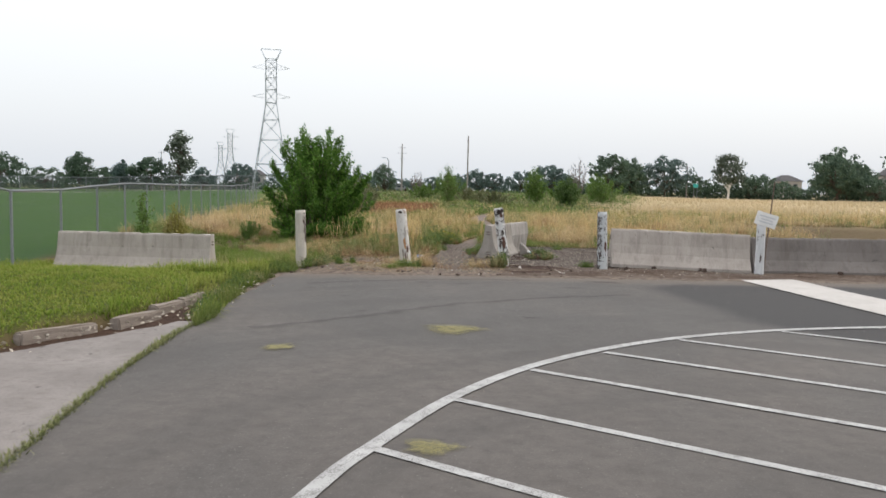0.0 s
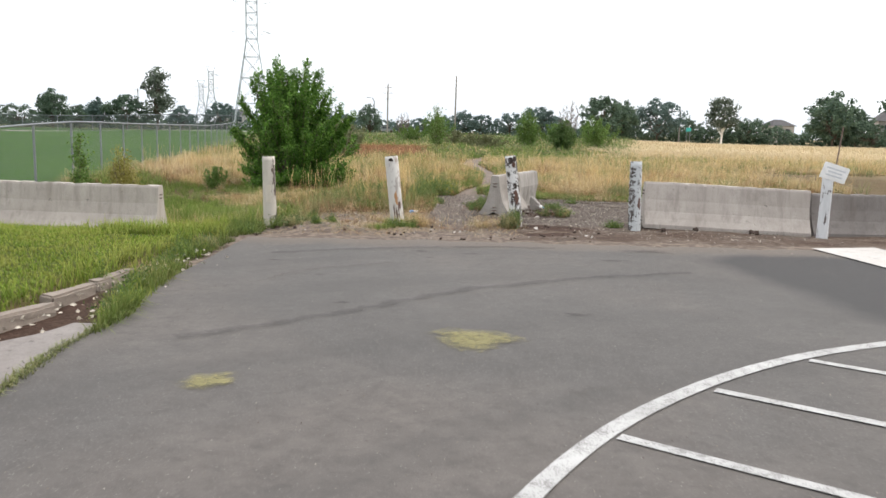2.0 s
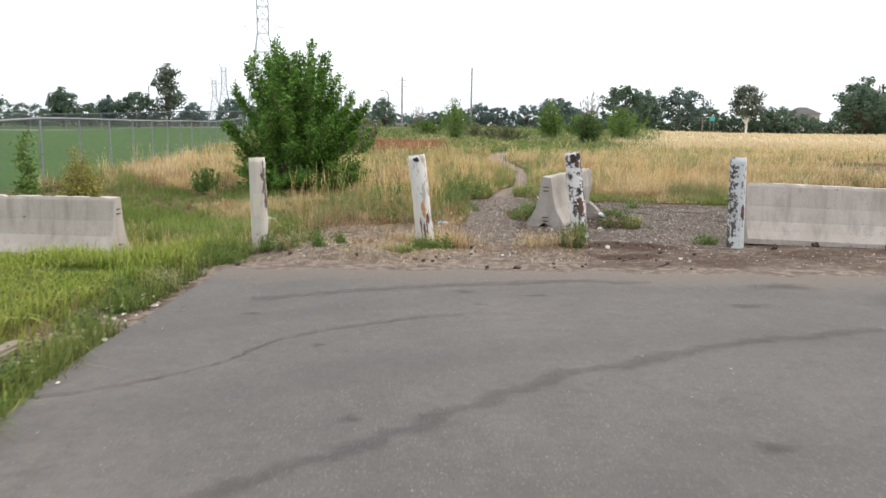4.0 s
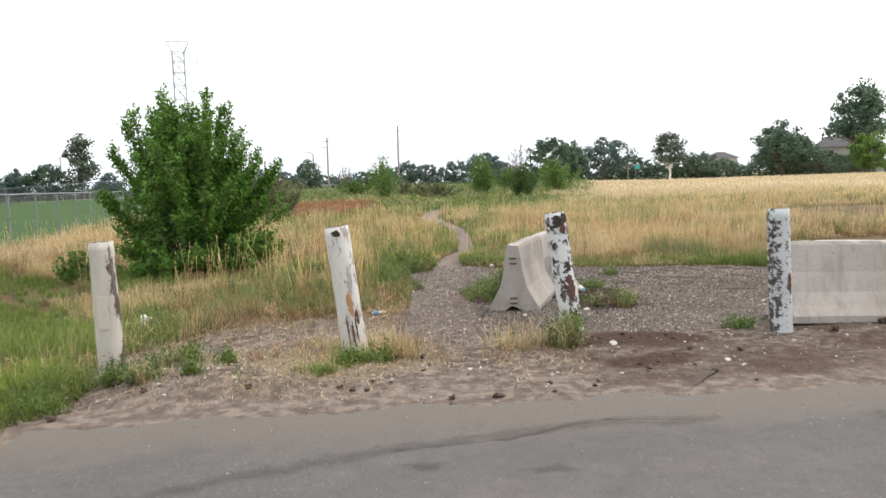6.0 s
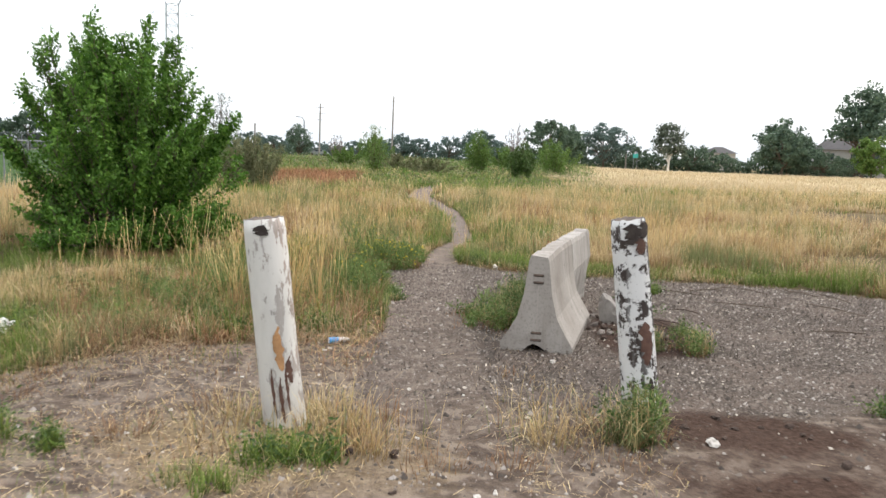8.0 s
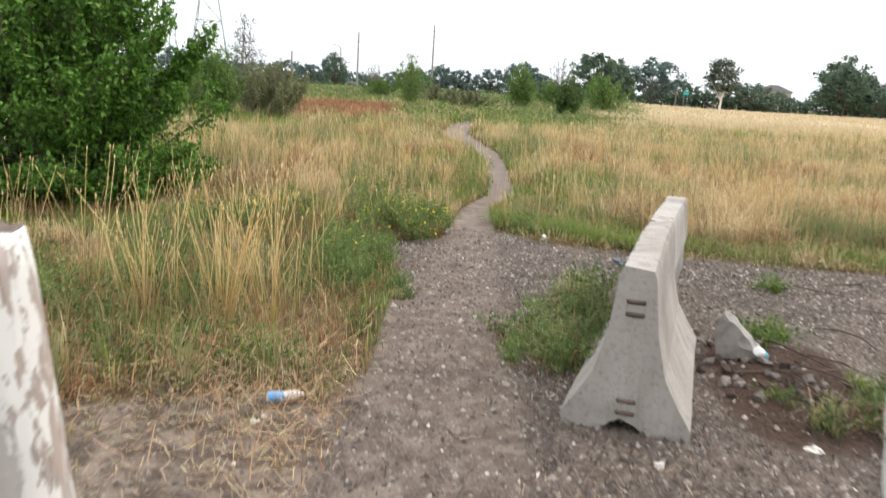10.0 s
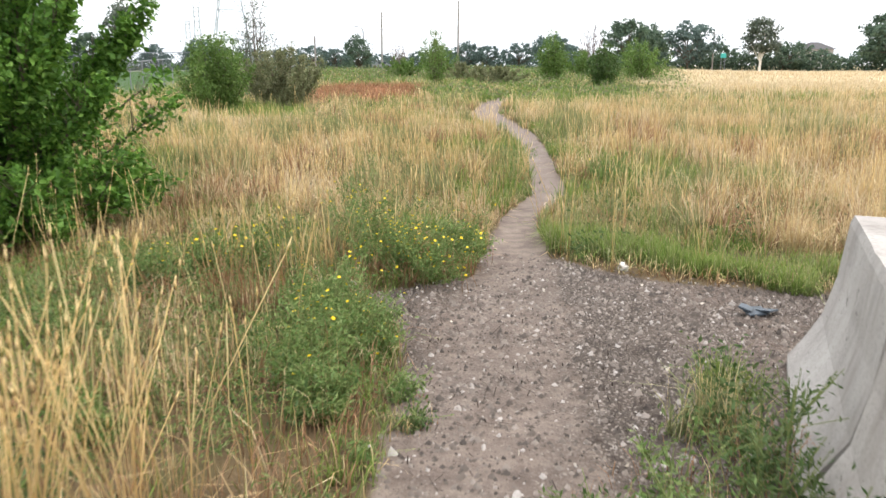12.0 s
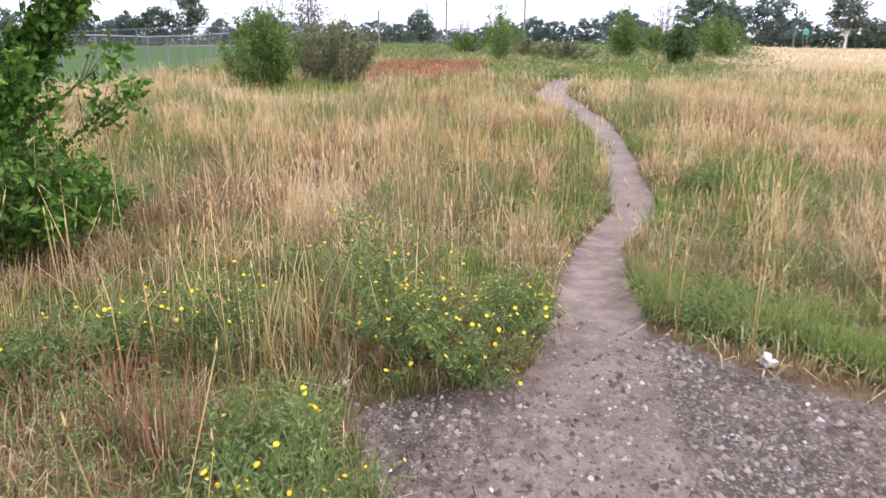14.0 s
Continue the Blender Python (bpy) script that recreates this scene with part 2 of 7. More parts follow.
def paint_on_wood(name, keep, paint=(0.60, 0.575, 0.53), wood=(0.085, 0.06, 0.05), side=0.0, scale=9.0, rust=0.0, grain=0.38):
    """White paint that flakes off a weathered log; keep: share of the paint left; side: how much more is gone on its +x side."""
    m = Mat(name, 0.75, 0.3)
    flake = m.noise(scale, 8, (1, 1, grain), rough=0.72, random=True)
    long = m.noise(scale * 2.4, 3, (1, 1, 0.07), random=True)
    sep = m.t.nodes.new("ShaderNodeSeparateXYZ")
    m.link(m.co.outputs["Object"], sep.inputs[0])
    sx = m.math("ADD", m.math("MULTIPLY", sep.outputs["X"], side * 2.2), 0.0)
    f = m.math("ADD", m.math("ADD", m.math("MULTIPLY", flake, 0.75), m.math("MULTIPLY", long, 0.25)), sx)
    split = m.noise(scale * 1.3, 4, (1, 1, 0.05), rough=0.7, random=True)
    bare = m.mix(1.0, m.ramp(f, (keep, 0.0), (keep + 0.02, 1.0)), m.ramp(split, (0.70, 0.0), (0.72, 1.0)), "LIGHTEN")
    grime = m.noise(3.0, 5, (1, 1, 0.3), random=True)
    pc = m.ramp(grime, (0.35, tuple(v * 0.78 for v in paint)), (0.6, paint))
    wc = m.ramp(long, (0.3, tuple(v * 0.5 for v in wood)), (0.55, wood), (0.75, tuple(max(v, 0.2) for v in wood)))
    if rust:
        wc = m.mix(m.ramp(grime, (0.5, 0.0), (0.6, rust)), wc, (0.36, 0.16, 0.05))
    m.color(m.mix(bare, pc, wc))
    hgt = m.mix(0.5, m.ramp(bare, (0.0, 1.0), (1.0, 0.0)), long)
    return m.bump(hgt, 0.6, 0.006).mat


def worn_paint(name, c, wear=0.5):
    m = Mat(name, 0.7, 0.3)
    n, g = m.noise(7, 5), m.noise(90, 3)
    f = m.math("ADD", m.math("MULTIPLY", n, 0.45), m.math("MULTIPLY", g, 0.55))
    col = m.ramp(m.noise(2.0, 4), (0.35, tuple(v * 0.80 for v in c)), (0.65, c))
    m.color(m.mix(m.ramp(f, (wear + 0.02, 0.0), (wear + 0.12, 0.8)), col, (0.13, 0.125, 0.12)))
    return m.bump(g, 0.3, 0.003).mat


def stain_material(name, c, most=0.8):
    """A thin dusty deposit that thins out to nothing at its edge."""
    m = Mat(name, 0.9, 0.2)
    n, g = m.noise(11, 7, rough=0.7), m.noise(80, 3)
    m.color(m.ramp(n, (0.35, tuple(v * 0.75 for v in c)), (0.65, c)))
    cover = m.math("SUBTRACT", m.math("ADD", m.math("MULTIPLY", m.attr("e"), 1.1), m.math("ADD", m.math("MULTIPLY", n, 1.5), m.math("MULTIPLY", g, 0.8))), 1.25)
    ms, tr = m.t.nodes.new("ShaderNodeMixShader"), m.t.nodes.new("ShaderNodeBsdfTransparent")
    m.link(m.ramp(cover, (0.1, 0.0), (0.55, most)), ms.inputs[0])
    m.link(tr.outputs[0], ms.inputs[1])
    m.link(m.b.outputs[0], ms.inputs[2])
    m.link(ms.outputs[0], m.t.nodes["Material Output"].inputs["Surface"])
    return m.mat


M_GROUND, M_ASPHALT = ground_material(), asphalt_material()
M_ASPHALT_NEW = plain("dark_asphalt", (0.062, 0.060, 0.060), 0.8, 0.3, 1.5, 0.3)
M_CONC_GREY = concrete_material("barrier_concrete", (0.33, 0.295, 0.265), (0.44, 0.40, 0.365), streak=0.4)
M_CONC_PALE = concrete_material("pale_concrete", (0.235, 0.212, 0.190), (0.365, 0.340, 0.312), streak=0.5)
# for the pale slab, and for the barrier half whose brighter light is painted in
M_CONC_WHITE = concrete_material("pale_lit_concrete", (0.265, 0.245, 0.225), (0.38, 0.36, 0.335), streak=0.45)
M_CONC_DARK = concrete_material("weathered_concrete", (0.15, 0.135, 0.125), (0.21, 0.19, 0.178))
M_GUTTER = concrete_material("gutter_concrete", (0.165, 0.148, 0.140), (0.25, 0.228, 0.215), streak=0.4)
M_STRIP = concrete_material("strip_concrete", (0.42, 0.40, 0.38), (0.5, 0.48, 0.46), streak=0.2)
M_KERB = concrete_material("kerb_concrete", (0.20, 0.165, 0.14), (0.29, 0.25, 0.215), streak=0.2)
M_BROKEN = concrete_material("broken_concrete", (0.12, 0.10, 0.09), (0.22, 0.195, 0.175))
M_LINE = worn_paint("road_line_paint", (0.42, 0.42, 0.415), 0.465)
M_YELLOW = stain_material("yellow_dust", (0.27, 0.245, 0.115), 0.62)
M_OIL = stain_material("oil_blotch", (0.04, 0.036, 0.034), 0.28)
M_TAR = stain_material("tar_streak", (0.052, 0.049, 0.047), 0.20)
M_RUST = plain("rusty_steel", (0.15, 0.11, 0.09), 0.85, 0.4, 14, 0.4)
M_GALV = plain("galvanised_steel", (0.22, 0.235, 0.25), 0.5, 0.15, 20, 0.1, 0.5)
M_MESH = plain("wire_mesh_steel", (0.12, 0.13, 0.14), 0.6, 0.15, 20, 0.1, 0.3)
# tower steel, its colour lightened to stand for the haze before it
M_LATTICE = plain("hazed_lattice_steel", (0.40, 0.43, 0.46), 0.6, 0.15, 2, 0.1, 0.2)
M_POLE = plain("pole_wood", (0.25, 0.23, 0.215), 0.9, 0.3, 3, 0.3)
M_BARK = plain("bark", (0.11, 0.085, 0.065), 0.95, 0.4, 12, 0.8)
M_BARK_PALE = plain("pale_bark", (0.78, 0.75, 0.70), 0.9, 0.25, 6, 0.3)
M_CHIP = plain("dark_twig_bits", (0.055, 0.042, 0.035), 0.95, 0.4, 12, 0.3)
M_TWIG = plain("grey_twig", (0.17, 0.14, 0.125), 0.9, 0.3, 6, 0.3)
# dirt in the lot's cracks; also the painted shade round the barriers' loop bars
M_CRACK = plain("crack_dirt_recess_shade", (0.06, 0.053, 0.044), 0.95, 0.4, 12, 0.4)
M_WHITE = plain("white_plastic", (0.72, 0.72, 0.71), 0.5, 0.12, 10, 0.15)
M_DEBRIS = plain("dark_clod", (0.06, 0.042, 0.034), 0.95, 0.4, 20, 0.7)
M_STONE = plain("pale_stone", (0.55, 0.52, 0.48), 0.9, 0.25, 20, 0.4)
M_BLUE = plain("blue_plastic", (0.10, 0.36, 0.72), 0.35, 0.15, 15, 0.1)
M_TARP = plain("slate_plastic", (0.06, 0.075, 0.09), 0.6, 0.4, 10, 0.2)
M_ROOF = plain("roof_shingle", (0.075, 0.072, 0.075), 0.9, 0.2, 1.5, 0.3)
M_WALL = plain("pale_house_wall", (0.36, 0.35, 0.34), 0.9, 0.1, 1.5, 0.1)
M_GLASS = plain("dark_window", (0.04, 0.05, 0.06), 0.15, 0.2, 3, 0.0)
M_TEAL = plain("teal_sign_face", (0.06, 0.42, 0.38), 0.5, 0.1, 3, 0.0)
M_TEAL_PALE = plain("teal_print", (0.10, 0.36, 0.40), 0.4, 0.2, 20, 0.1)
M_FLOWER = plain("yellow_petal", (0.78, 0.56, 0.014), 0.6, 0.2, 30, 0.1)
M_ROAD = plain("far_road", (0.22, 0.20, 0.18), 0.9, 0.15, 0.4, 0.1)

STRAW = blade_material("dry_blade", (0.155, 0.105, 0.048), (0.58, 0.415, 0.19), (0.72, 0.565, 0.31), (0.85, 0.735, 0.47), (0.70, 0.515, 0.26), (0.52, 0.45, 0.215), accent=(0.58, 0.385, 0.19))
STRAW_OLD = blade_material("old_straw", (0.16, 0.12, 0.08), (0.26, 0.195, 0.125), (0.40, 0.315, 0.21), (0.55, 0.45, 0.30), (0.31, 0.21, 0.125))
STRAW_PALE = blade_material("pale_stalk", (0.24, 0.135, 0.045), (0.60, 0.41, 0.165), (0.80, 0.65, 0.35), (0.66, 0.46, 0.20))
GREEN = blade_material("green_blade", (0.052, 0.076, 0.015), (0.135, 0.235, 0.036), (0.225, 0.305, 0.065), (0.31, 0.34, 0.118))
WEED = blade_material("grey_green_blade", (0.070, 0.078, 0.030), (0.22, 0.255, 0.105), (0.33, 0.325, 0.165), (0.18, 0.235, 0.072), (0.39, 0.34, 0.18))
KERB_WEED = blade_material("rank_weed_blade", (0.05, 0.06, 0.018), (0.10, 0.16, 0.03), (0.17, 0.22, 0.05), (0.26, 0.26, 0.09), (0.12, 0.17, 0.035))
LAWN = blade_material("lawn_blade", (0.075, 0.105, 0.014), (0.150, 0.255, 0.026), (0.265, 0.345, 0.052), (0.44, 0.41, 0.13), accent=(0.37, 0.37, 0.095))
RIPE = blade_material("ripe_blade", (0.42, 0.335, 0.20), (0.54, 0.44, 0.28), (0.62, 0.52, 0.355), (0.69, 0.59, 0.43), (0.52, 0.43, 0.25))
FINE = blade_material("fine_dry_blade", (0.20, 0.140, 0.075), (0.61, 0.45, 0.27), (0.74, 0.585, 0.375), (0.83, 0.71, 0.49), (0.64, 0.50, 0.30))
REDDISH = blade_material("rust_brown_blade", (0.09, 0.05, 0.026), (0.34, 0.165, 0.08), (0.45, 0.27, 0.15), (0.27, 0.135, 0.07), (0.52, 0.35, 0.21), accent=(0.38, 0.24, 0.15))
LEAF_ELM = foliage("elm_leaf", (0.042, 0.105, 0.013), (0.090, 0.205, 0.025), (0.205, 0.365, 0.062))
# distance haze is mixed into this leaf colour: lighter and bluer green
LEAF_DARK = foliage("hazed_dark_leaf", (0.058, 0.096, 0.066), (0.092, 0.142, 0.094), (0.140, 0.200, 0.125))
LEAF_MID = foliage("deep_green_leaf", (0.045, 0.090, 0.022), (0.080, 0.140, 0.036), (0.130, 0.200, 0.058))
# the farthest foliage: still more haze painted into the leaf colour
LEAF_FAR = foliage("hazed_far_leaf", (0.070, 0.115, 0.105), (0.105, 0.155, 0.140), (0.145, 0.200, 0.175))
LEAF_GREY = foliage("grey_leaf", (0.085, 0.110, 0.082), (0.125, 0.152, 0.115), (0.175, 0.200, 0.155))
LEAF_BUSH = foliage("bush_leaf", (0.075, 0.145, 0.028), (0.125, 0.21, 0.045), (0.19, 0.275, 0.07))
LEAF_WEED = foliage("weed_leaf", (0.042, 0.082, 0.022), (0.078, 0.130, 0.036), (0.150, 0.200, 0.070))
LEAF_HERB = foliage("herb_leaf", (0.075, 0.135, 0.032), (0.150, 0.235, 0.064), (0.285, 0.350, 0.125))
LEAF_OLIVE = foliage("olive_leaf", (0.12, 0.14, 0.06), (0.18, 0.19, 0.095), (0.24, 0.235, 0.13))
LEAF_GOLD = foliage("gold_green_leaf", (0.20, 0.19, 0.04), (0.28, 0.25, 0.06), (0.33, 0.29, 0.10))


# ------------------------------------------------------------------ mesh helpers
def mesh_np(name, verts, faces, mat, attrs=None, smooth=False):
    """A mesh from arrays; faces is an (n, 3) or (n, 4) array."""
    me = bpy.data.meshes.new(name)
    verts, faces = np.asarray(verts, np.float32), np.asarray(faces, np.int32)
    k = faces.shape[1]
    me.vertices.add(len(verts))
    me.vertices.foreach_set("co", verts.ravel())
    me.loops.add(faces.size)
    me.loops.foreach_set("vertex_index", faces.ravel())
    me.polygons.add(len(faces))
    me.polygons.foreach_set("loop_start", np.arange(0, faces.size, k, dtype=np.int32))
    if smooth:
        me.polygons.foreach_set("use_smooth", np.ones(len(faces), bool))
    for key, val in (attrs or {}).items():
        a = me.attributes.new(key, "FLOAT", "POINT")
        a.data.foreach_set("value", np.asarray(val, np.float32))
    me.update(calc_edges=True)
    me.materials.append(mat)
    return me


def stuff(name, me, label, category):
    return tagged(new(name, me), label, category, kind="stuff")


def thing(name, loc, label, category, group="", rz=0.0, rx=0.0, ry=0.0):
    ob = new(name)
    ob.empty_display_size = 0.2
    ob.matrix_basis = pose(*loc, rx, ry, rz)
    return tagged(ob, label, category, group)


def part(name, data, material, parent, label=""):
    if isinstance(data, bmesh.types.BMesh):
        me = bpy.data.meshes.new(name)
        data.to_mesh(me)
        data.free()
    else:
        me = data
    if material is not None and not me.materials:
        me.materials.append(material)
    ob = new(name, me)
    ob.parent = parent
    return tagged(ob, label) if label else ob


def box(bm, x0, y0, z0, x1, y1, z1, bevel=0.0, m=None):
    r = bmesh.ops.create_cube(bm, size=1)
    vs = r["verts"]
    bmesh.ops.scale(bm, vec=(x1 - x0, y1 - y0, z1 - z0), verts=vs)
    bmesh.ops.translate(bm, vec=((x0 + x1) / 2, (y0 + y1) / 2, (z0 + z1) / 2), verts=vs)
    if bevel:
        es = list({e for v in vs for e in v.link_edges})
        r2 = bmesh.ops.bevel(bm, geom=es, offset=bevel, segments=2, affect="EDGES")
        vs = list({v for f in r2["faces"] for v in f.verts})
    if m is not None:
        bmesh.ops.transform(bm, matrix=m, verts=vs)
    return vs


def tube(bm, pts, radii, n=6):
    """A tapered limb along the points."""
    rings = []
    pts = [Vector(p) for p in pts]
    for i, p in enumerate(pts):
        d = (pts[min(i + 1, len(pts) - 1)] - pts[max(i - 1, 0)]).normalized()
        a = d.orthogonal().normalized()
        b = d.cross(a)
        rings.append([bm.verts.new(p + (a * math.cos(2 * math.pi * k / n) + b * math.sin(2 * math.pi * k / n)) * radii[i]) for k in range(n)])
    for r0, r1 in zip(rings, rings[1:]):
        for k in range(n):
            bm.faces.new((r0[k], r0[(k + 1) % n], r1[(k + 1) % n], r1[k]))
    bm.faces.new(rings[0][::-1])
    bm.faces.new(rings[-1])


def chunk(bm, size, seed, sub=1, rough=0.25):
    """A broken lump of stone, concrete or soil."""
    r = bmesh.ops.create_icosphere(bm, subdivisions=sub, radius=0.5)
    rnd = random.Random(seed)
    off = Vector((rnd.random() * 50, rnd.random() * 50, rnd.random() * 50))
    for v in r["verts"]:
        n = noise.noise(v.co * 2.3 + off)
        v.co *= 1 + rough * 2 * n
        v.co.x *= size[0]
        v.co.y *= size[1]
        v.co.z *= size[2]
    return r["verts"]


def leaves(rng, centres, size, flat=0.0, aspect=0.55, droop=0.0):
    """Two-triangle leaves at the given places, turned at random."""
    n = len(centres)
    d = rng.normal(size=(n, 3))
    d[:, 2] = d[:, 2] * (1 - flat) - droop
    d /= np.linalg.norm(d, axis=1)[:, None]
    e = rng.normal(size=(n, 3))
    e -= (e * d).sum(1)[:, None] * d
    e /= np.linalg.norm(e, axis=1)[:, None]
    s = (size * rng.uniform(0.6, 1.3, n))[:, None]
    up = np.cross(d, e) * s * 0.12
    c = np.asarray(centres)
    v = np.stack([c - d * s * 0.5, c + e * s * aspect * 0.5 + up, c + d * s * 0.5, c - e * s * aspect * 0.5 + up], 1).reshape(-1, 3)
    i = np.arange(n)[:, None] * 4
    f = np.concatenate([i + [[0, 1, 2]], i + [[0, 2, 3]]], 0)
    return v, f


def blades(rng, x, y, height, width, lean=0.25, wind=0.0, zed=None, way=None):
    """Bent, tapered blades: five vertices and three triangles each, rooted in the ground."""
    n = len(x)
    a = rng.uniform(0, 2 * math.pi, n)
    bend = np.abs(rng.normal(0, lean, n)) * height
    la = rng.uniform(0, 2 * math.pi, n) if way is None else way + rng.normal(0, 0.6, n)
    bx, by = np.cos(la) * bend + wind * height, np.sin(la) * bend
    wx, wy = np.cos(a) * width / 2, np.sin(a) * width / 2
    z = ground_z(x, y) - 0.01 if zed is None else zed
    v = np.zeros((n, 5, 3))
    hm = height * 0.55
    v[:, 0] = np.stack([x - wx, y - wy, z], 1)
    v[:, 1] = np.stack([x + wx, y + wy, z], 1)
    v[:, 2] = np.stack([x - wx * 0.8 + bx * 0.35, y - wy * 0.8 + by * 0.35, z + hm], 1)
    v[:, 3] = np.stack([x + wx * 0.8 + bx * 0.35, y + wy * 0.8 + by * 0.35, z + hm], 1)
    tip = np.maximum(height ** 2 - bend ** 2, (0.3 * height) ** 2) ** 0.5
    v[:, 4] = np.stack([x + bx, y + by, z + tip], 1)
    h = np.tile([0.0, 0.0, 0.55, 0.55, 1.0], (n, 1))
    i = np.arange(n)[:, None] * 5
    f = np.concatenate([i + [[0, 1, 3]], i + [[0, 3, 2]], i + [[2, 3, 4]]], 0)
    return v.reshape(-1, 3), f, h.ravel()


def stalks(rng, x, y, height, lean=0.12, head=0.09):
    """Tall stems with a narrow seed head at the tip: a three-sided stem is kept to one bent strip, the head a thin spindle."""
    n = len(x)
    la = rng.uniform(0, 2 * math.pi, n)
    bend = np.abs(rng.normal(0, lean, n)) * height
    bx, by = np.cos(la) * bend, np.sin(la) * bend
    a = rng.uniform(0, math.pi, n)
    w = 0.0019
    wx, wy = np.cos(a) * w, np.sin(a) * w
    z = ground_z(x, y) - 0.01
    v = np.zeros((n, 11, 3))
    for k, t in enumerate((0.0, 0.5, 1.0)):
        cx, cy, cz = x + bx * t * t, y + by * t * t, z + height * t * (1 - 0.12 * t * (bend / height))
        v[:, 2 * k] = np.stack([cx - wx, cy - wy, cz], 1)
        v[:, 2 * k + 1] = np.stack([cx + wx, cy + wy, cz], 1)
    cx, cy, cz = x + bx, y + by, z + height * (1 - 0.12 * (bend / height))
    hl = head * rng.uniform(0.7, 1.3, n)
    r = 0.0045
    dx, dy = bx / height * hl * 1.4, by / height * hl * 1.4
    for k in range(3):
        an = a + k * 2.094
        v[:, 6 + k] = np.stack([cx + dx * 0.4 + np.cos(an) * r, cy + dy * 0.4 + np.sin(an) * r, cz + hl * 0.4], 1)
    v[:, 9] = np.stack([cx, cy, cz - hl * 0.1], 1)
    v[:, 10] = np.stack([cx + dx, cy + dy, cz + hl], 1)
    h = np.tile([0.0, 0.0, 0.5, 0.5, 1, 1, 1, 1, 1, 1, 1.0], (n, 1))
    i = np.arange(n)[:, None] * 11
    fs = [[0, 1, 3], [0, 3, 2], [2, 3, 5], [2, 5, 4]]
    for k in range(3):
        fs += [[9, 6 + k, 6 + (k + 1) % 3], [6 + k, 10, 6 + (k + 1) % 3]]
    f = np.concatenate([i + [q] for q in fs], 0)
    return v.reshape(-1, 3), f, h.ravel()


# ------------------------------------------------------------------ the lie of the land
PATH_Y = [6.5, 8.5, 10.1, 11.8, 13.3, 15.3, 16.7, 17.5, 18.9, 21.5, 23.5, 26.0, 28.0, 29.6, 31.0, 33.0, 35.0, 38.0, 42.0, 46.0, 52.0]
PATH_X = [0.30, 0.34, 0.48, 0.60, 0.65, 0.95, 1.06, 1.17, 1.66, 1.85, 2.00, 2.08, 2.10, 1.85, 1.75, 1.65, 1.62, 1.85, 2.30, 3.10, 5.50]
PATH_W = [0.45, 0.40, 0.40, 0.42, 0.42, 0.30, 0.20, 0.17, 0.20, 0.20, 0.22, 0.25, 0.28, 0.42, 0.48, 0.50, 0.45, 0.38, 0.42, 0.35, 0.30]


def sstep(a, b, v):
    t = np.clip((v - a) / (b - a), 0, 1)
    return t * t * (3 - 2 * t)


def wobble(x, y, s, k=0.0):
    """Smooth made-up unevenness between about -1 and 1."""
    return (np.sin(x * s * 1.7 + y * s * 0.9 + 1.3 + k) + np.sin(-x * s * 0.8 + y * s * 1.9 + 2.1 + k) + np.sin(x * s * 3.1 + y * s * 2.3 + 0.4 + k) * 0.6) / 2.6


def on_path(x, y):
    d = np.abs(x - np.interp(y, PATH_Y, PATH_X)) / np.interp(y, PATH_Y, PATH_W)
    return (1 - sstep(0.75, 1.35, d)) * (y > 6.5) * (y < 52)


def gravel_at(x, y):
    left = np.interp(y, [9.0, 10.0, 11.8, 13.0, 13.9, 14.4, 14.7, 15.2, 15.9], [-0.2, -0.1, 0.15, 0.2, 0.1, -0.1, -0.25, 0.55, 1.2])
    back = np.interp(x, [-0.3, 0.67, 1.24, 1.5, 2.1, 3.0, 4.7, 5.8, 6.7, 9.0, 12.0], [14.7, 15.3, 15.9, 15.5, 15.0, 14.9, 14.5, 14.0, 13.2, 12.4, 11.5])
    return sstep(-0.1, 0.25, x - left) * sstep(-0.1, 0.3, back - y) * sstep(8.5, 9.5, y + 0.25 * wobble(x, y, 1.5, 1.0))


def apron_at(x, y):
    """The bare, straw-strewn ground along the posts."""
    back = np.interp(x, [-6, -4.5, -3.3, -2.2, -1.2, -0.4, 0.2, 1.0], [7.2, 7.6, 9.4, 10.3, 10.6, 10.9, 11.2, 11.4])
    return sstep(-0.3, 0.4, back + 0.25 * wobble(x, y, 1.7) - y) * sstep(-3.4, -2.4, x)


def straw_at(x, y):
    """Where trampled straw lies thick on the bare strip."""
    s = 0.54 * np.exp(-(((x + 0.3) / 1.2) ** 4 + ((y - 8.2) / 0.75) ** 4)) + 0.30 * np.exp(-(((x + 1.7) / 1.6) ** 4 + ((y - 9.2) / 1.2) ** 4))
    s = np.maximum(s, 0.45 * np.exp(-(((x - 0.95) / 0.45) ** 4 + ((y - 8.45) / 0.5) ** 4)))
    return np.maximum(s, 0.20 * np.exp(-(((x + 1.2) / 1.5) ** 4 + ((y - 10.6) / 0.6) ** 4))) * (y > 6.9)


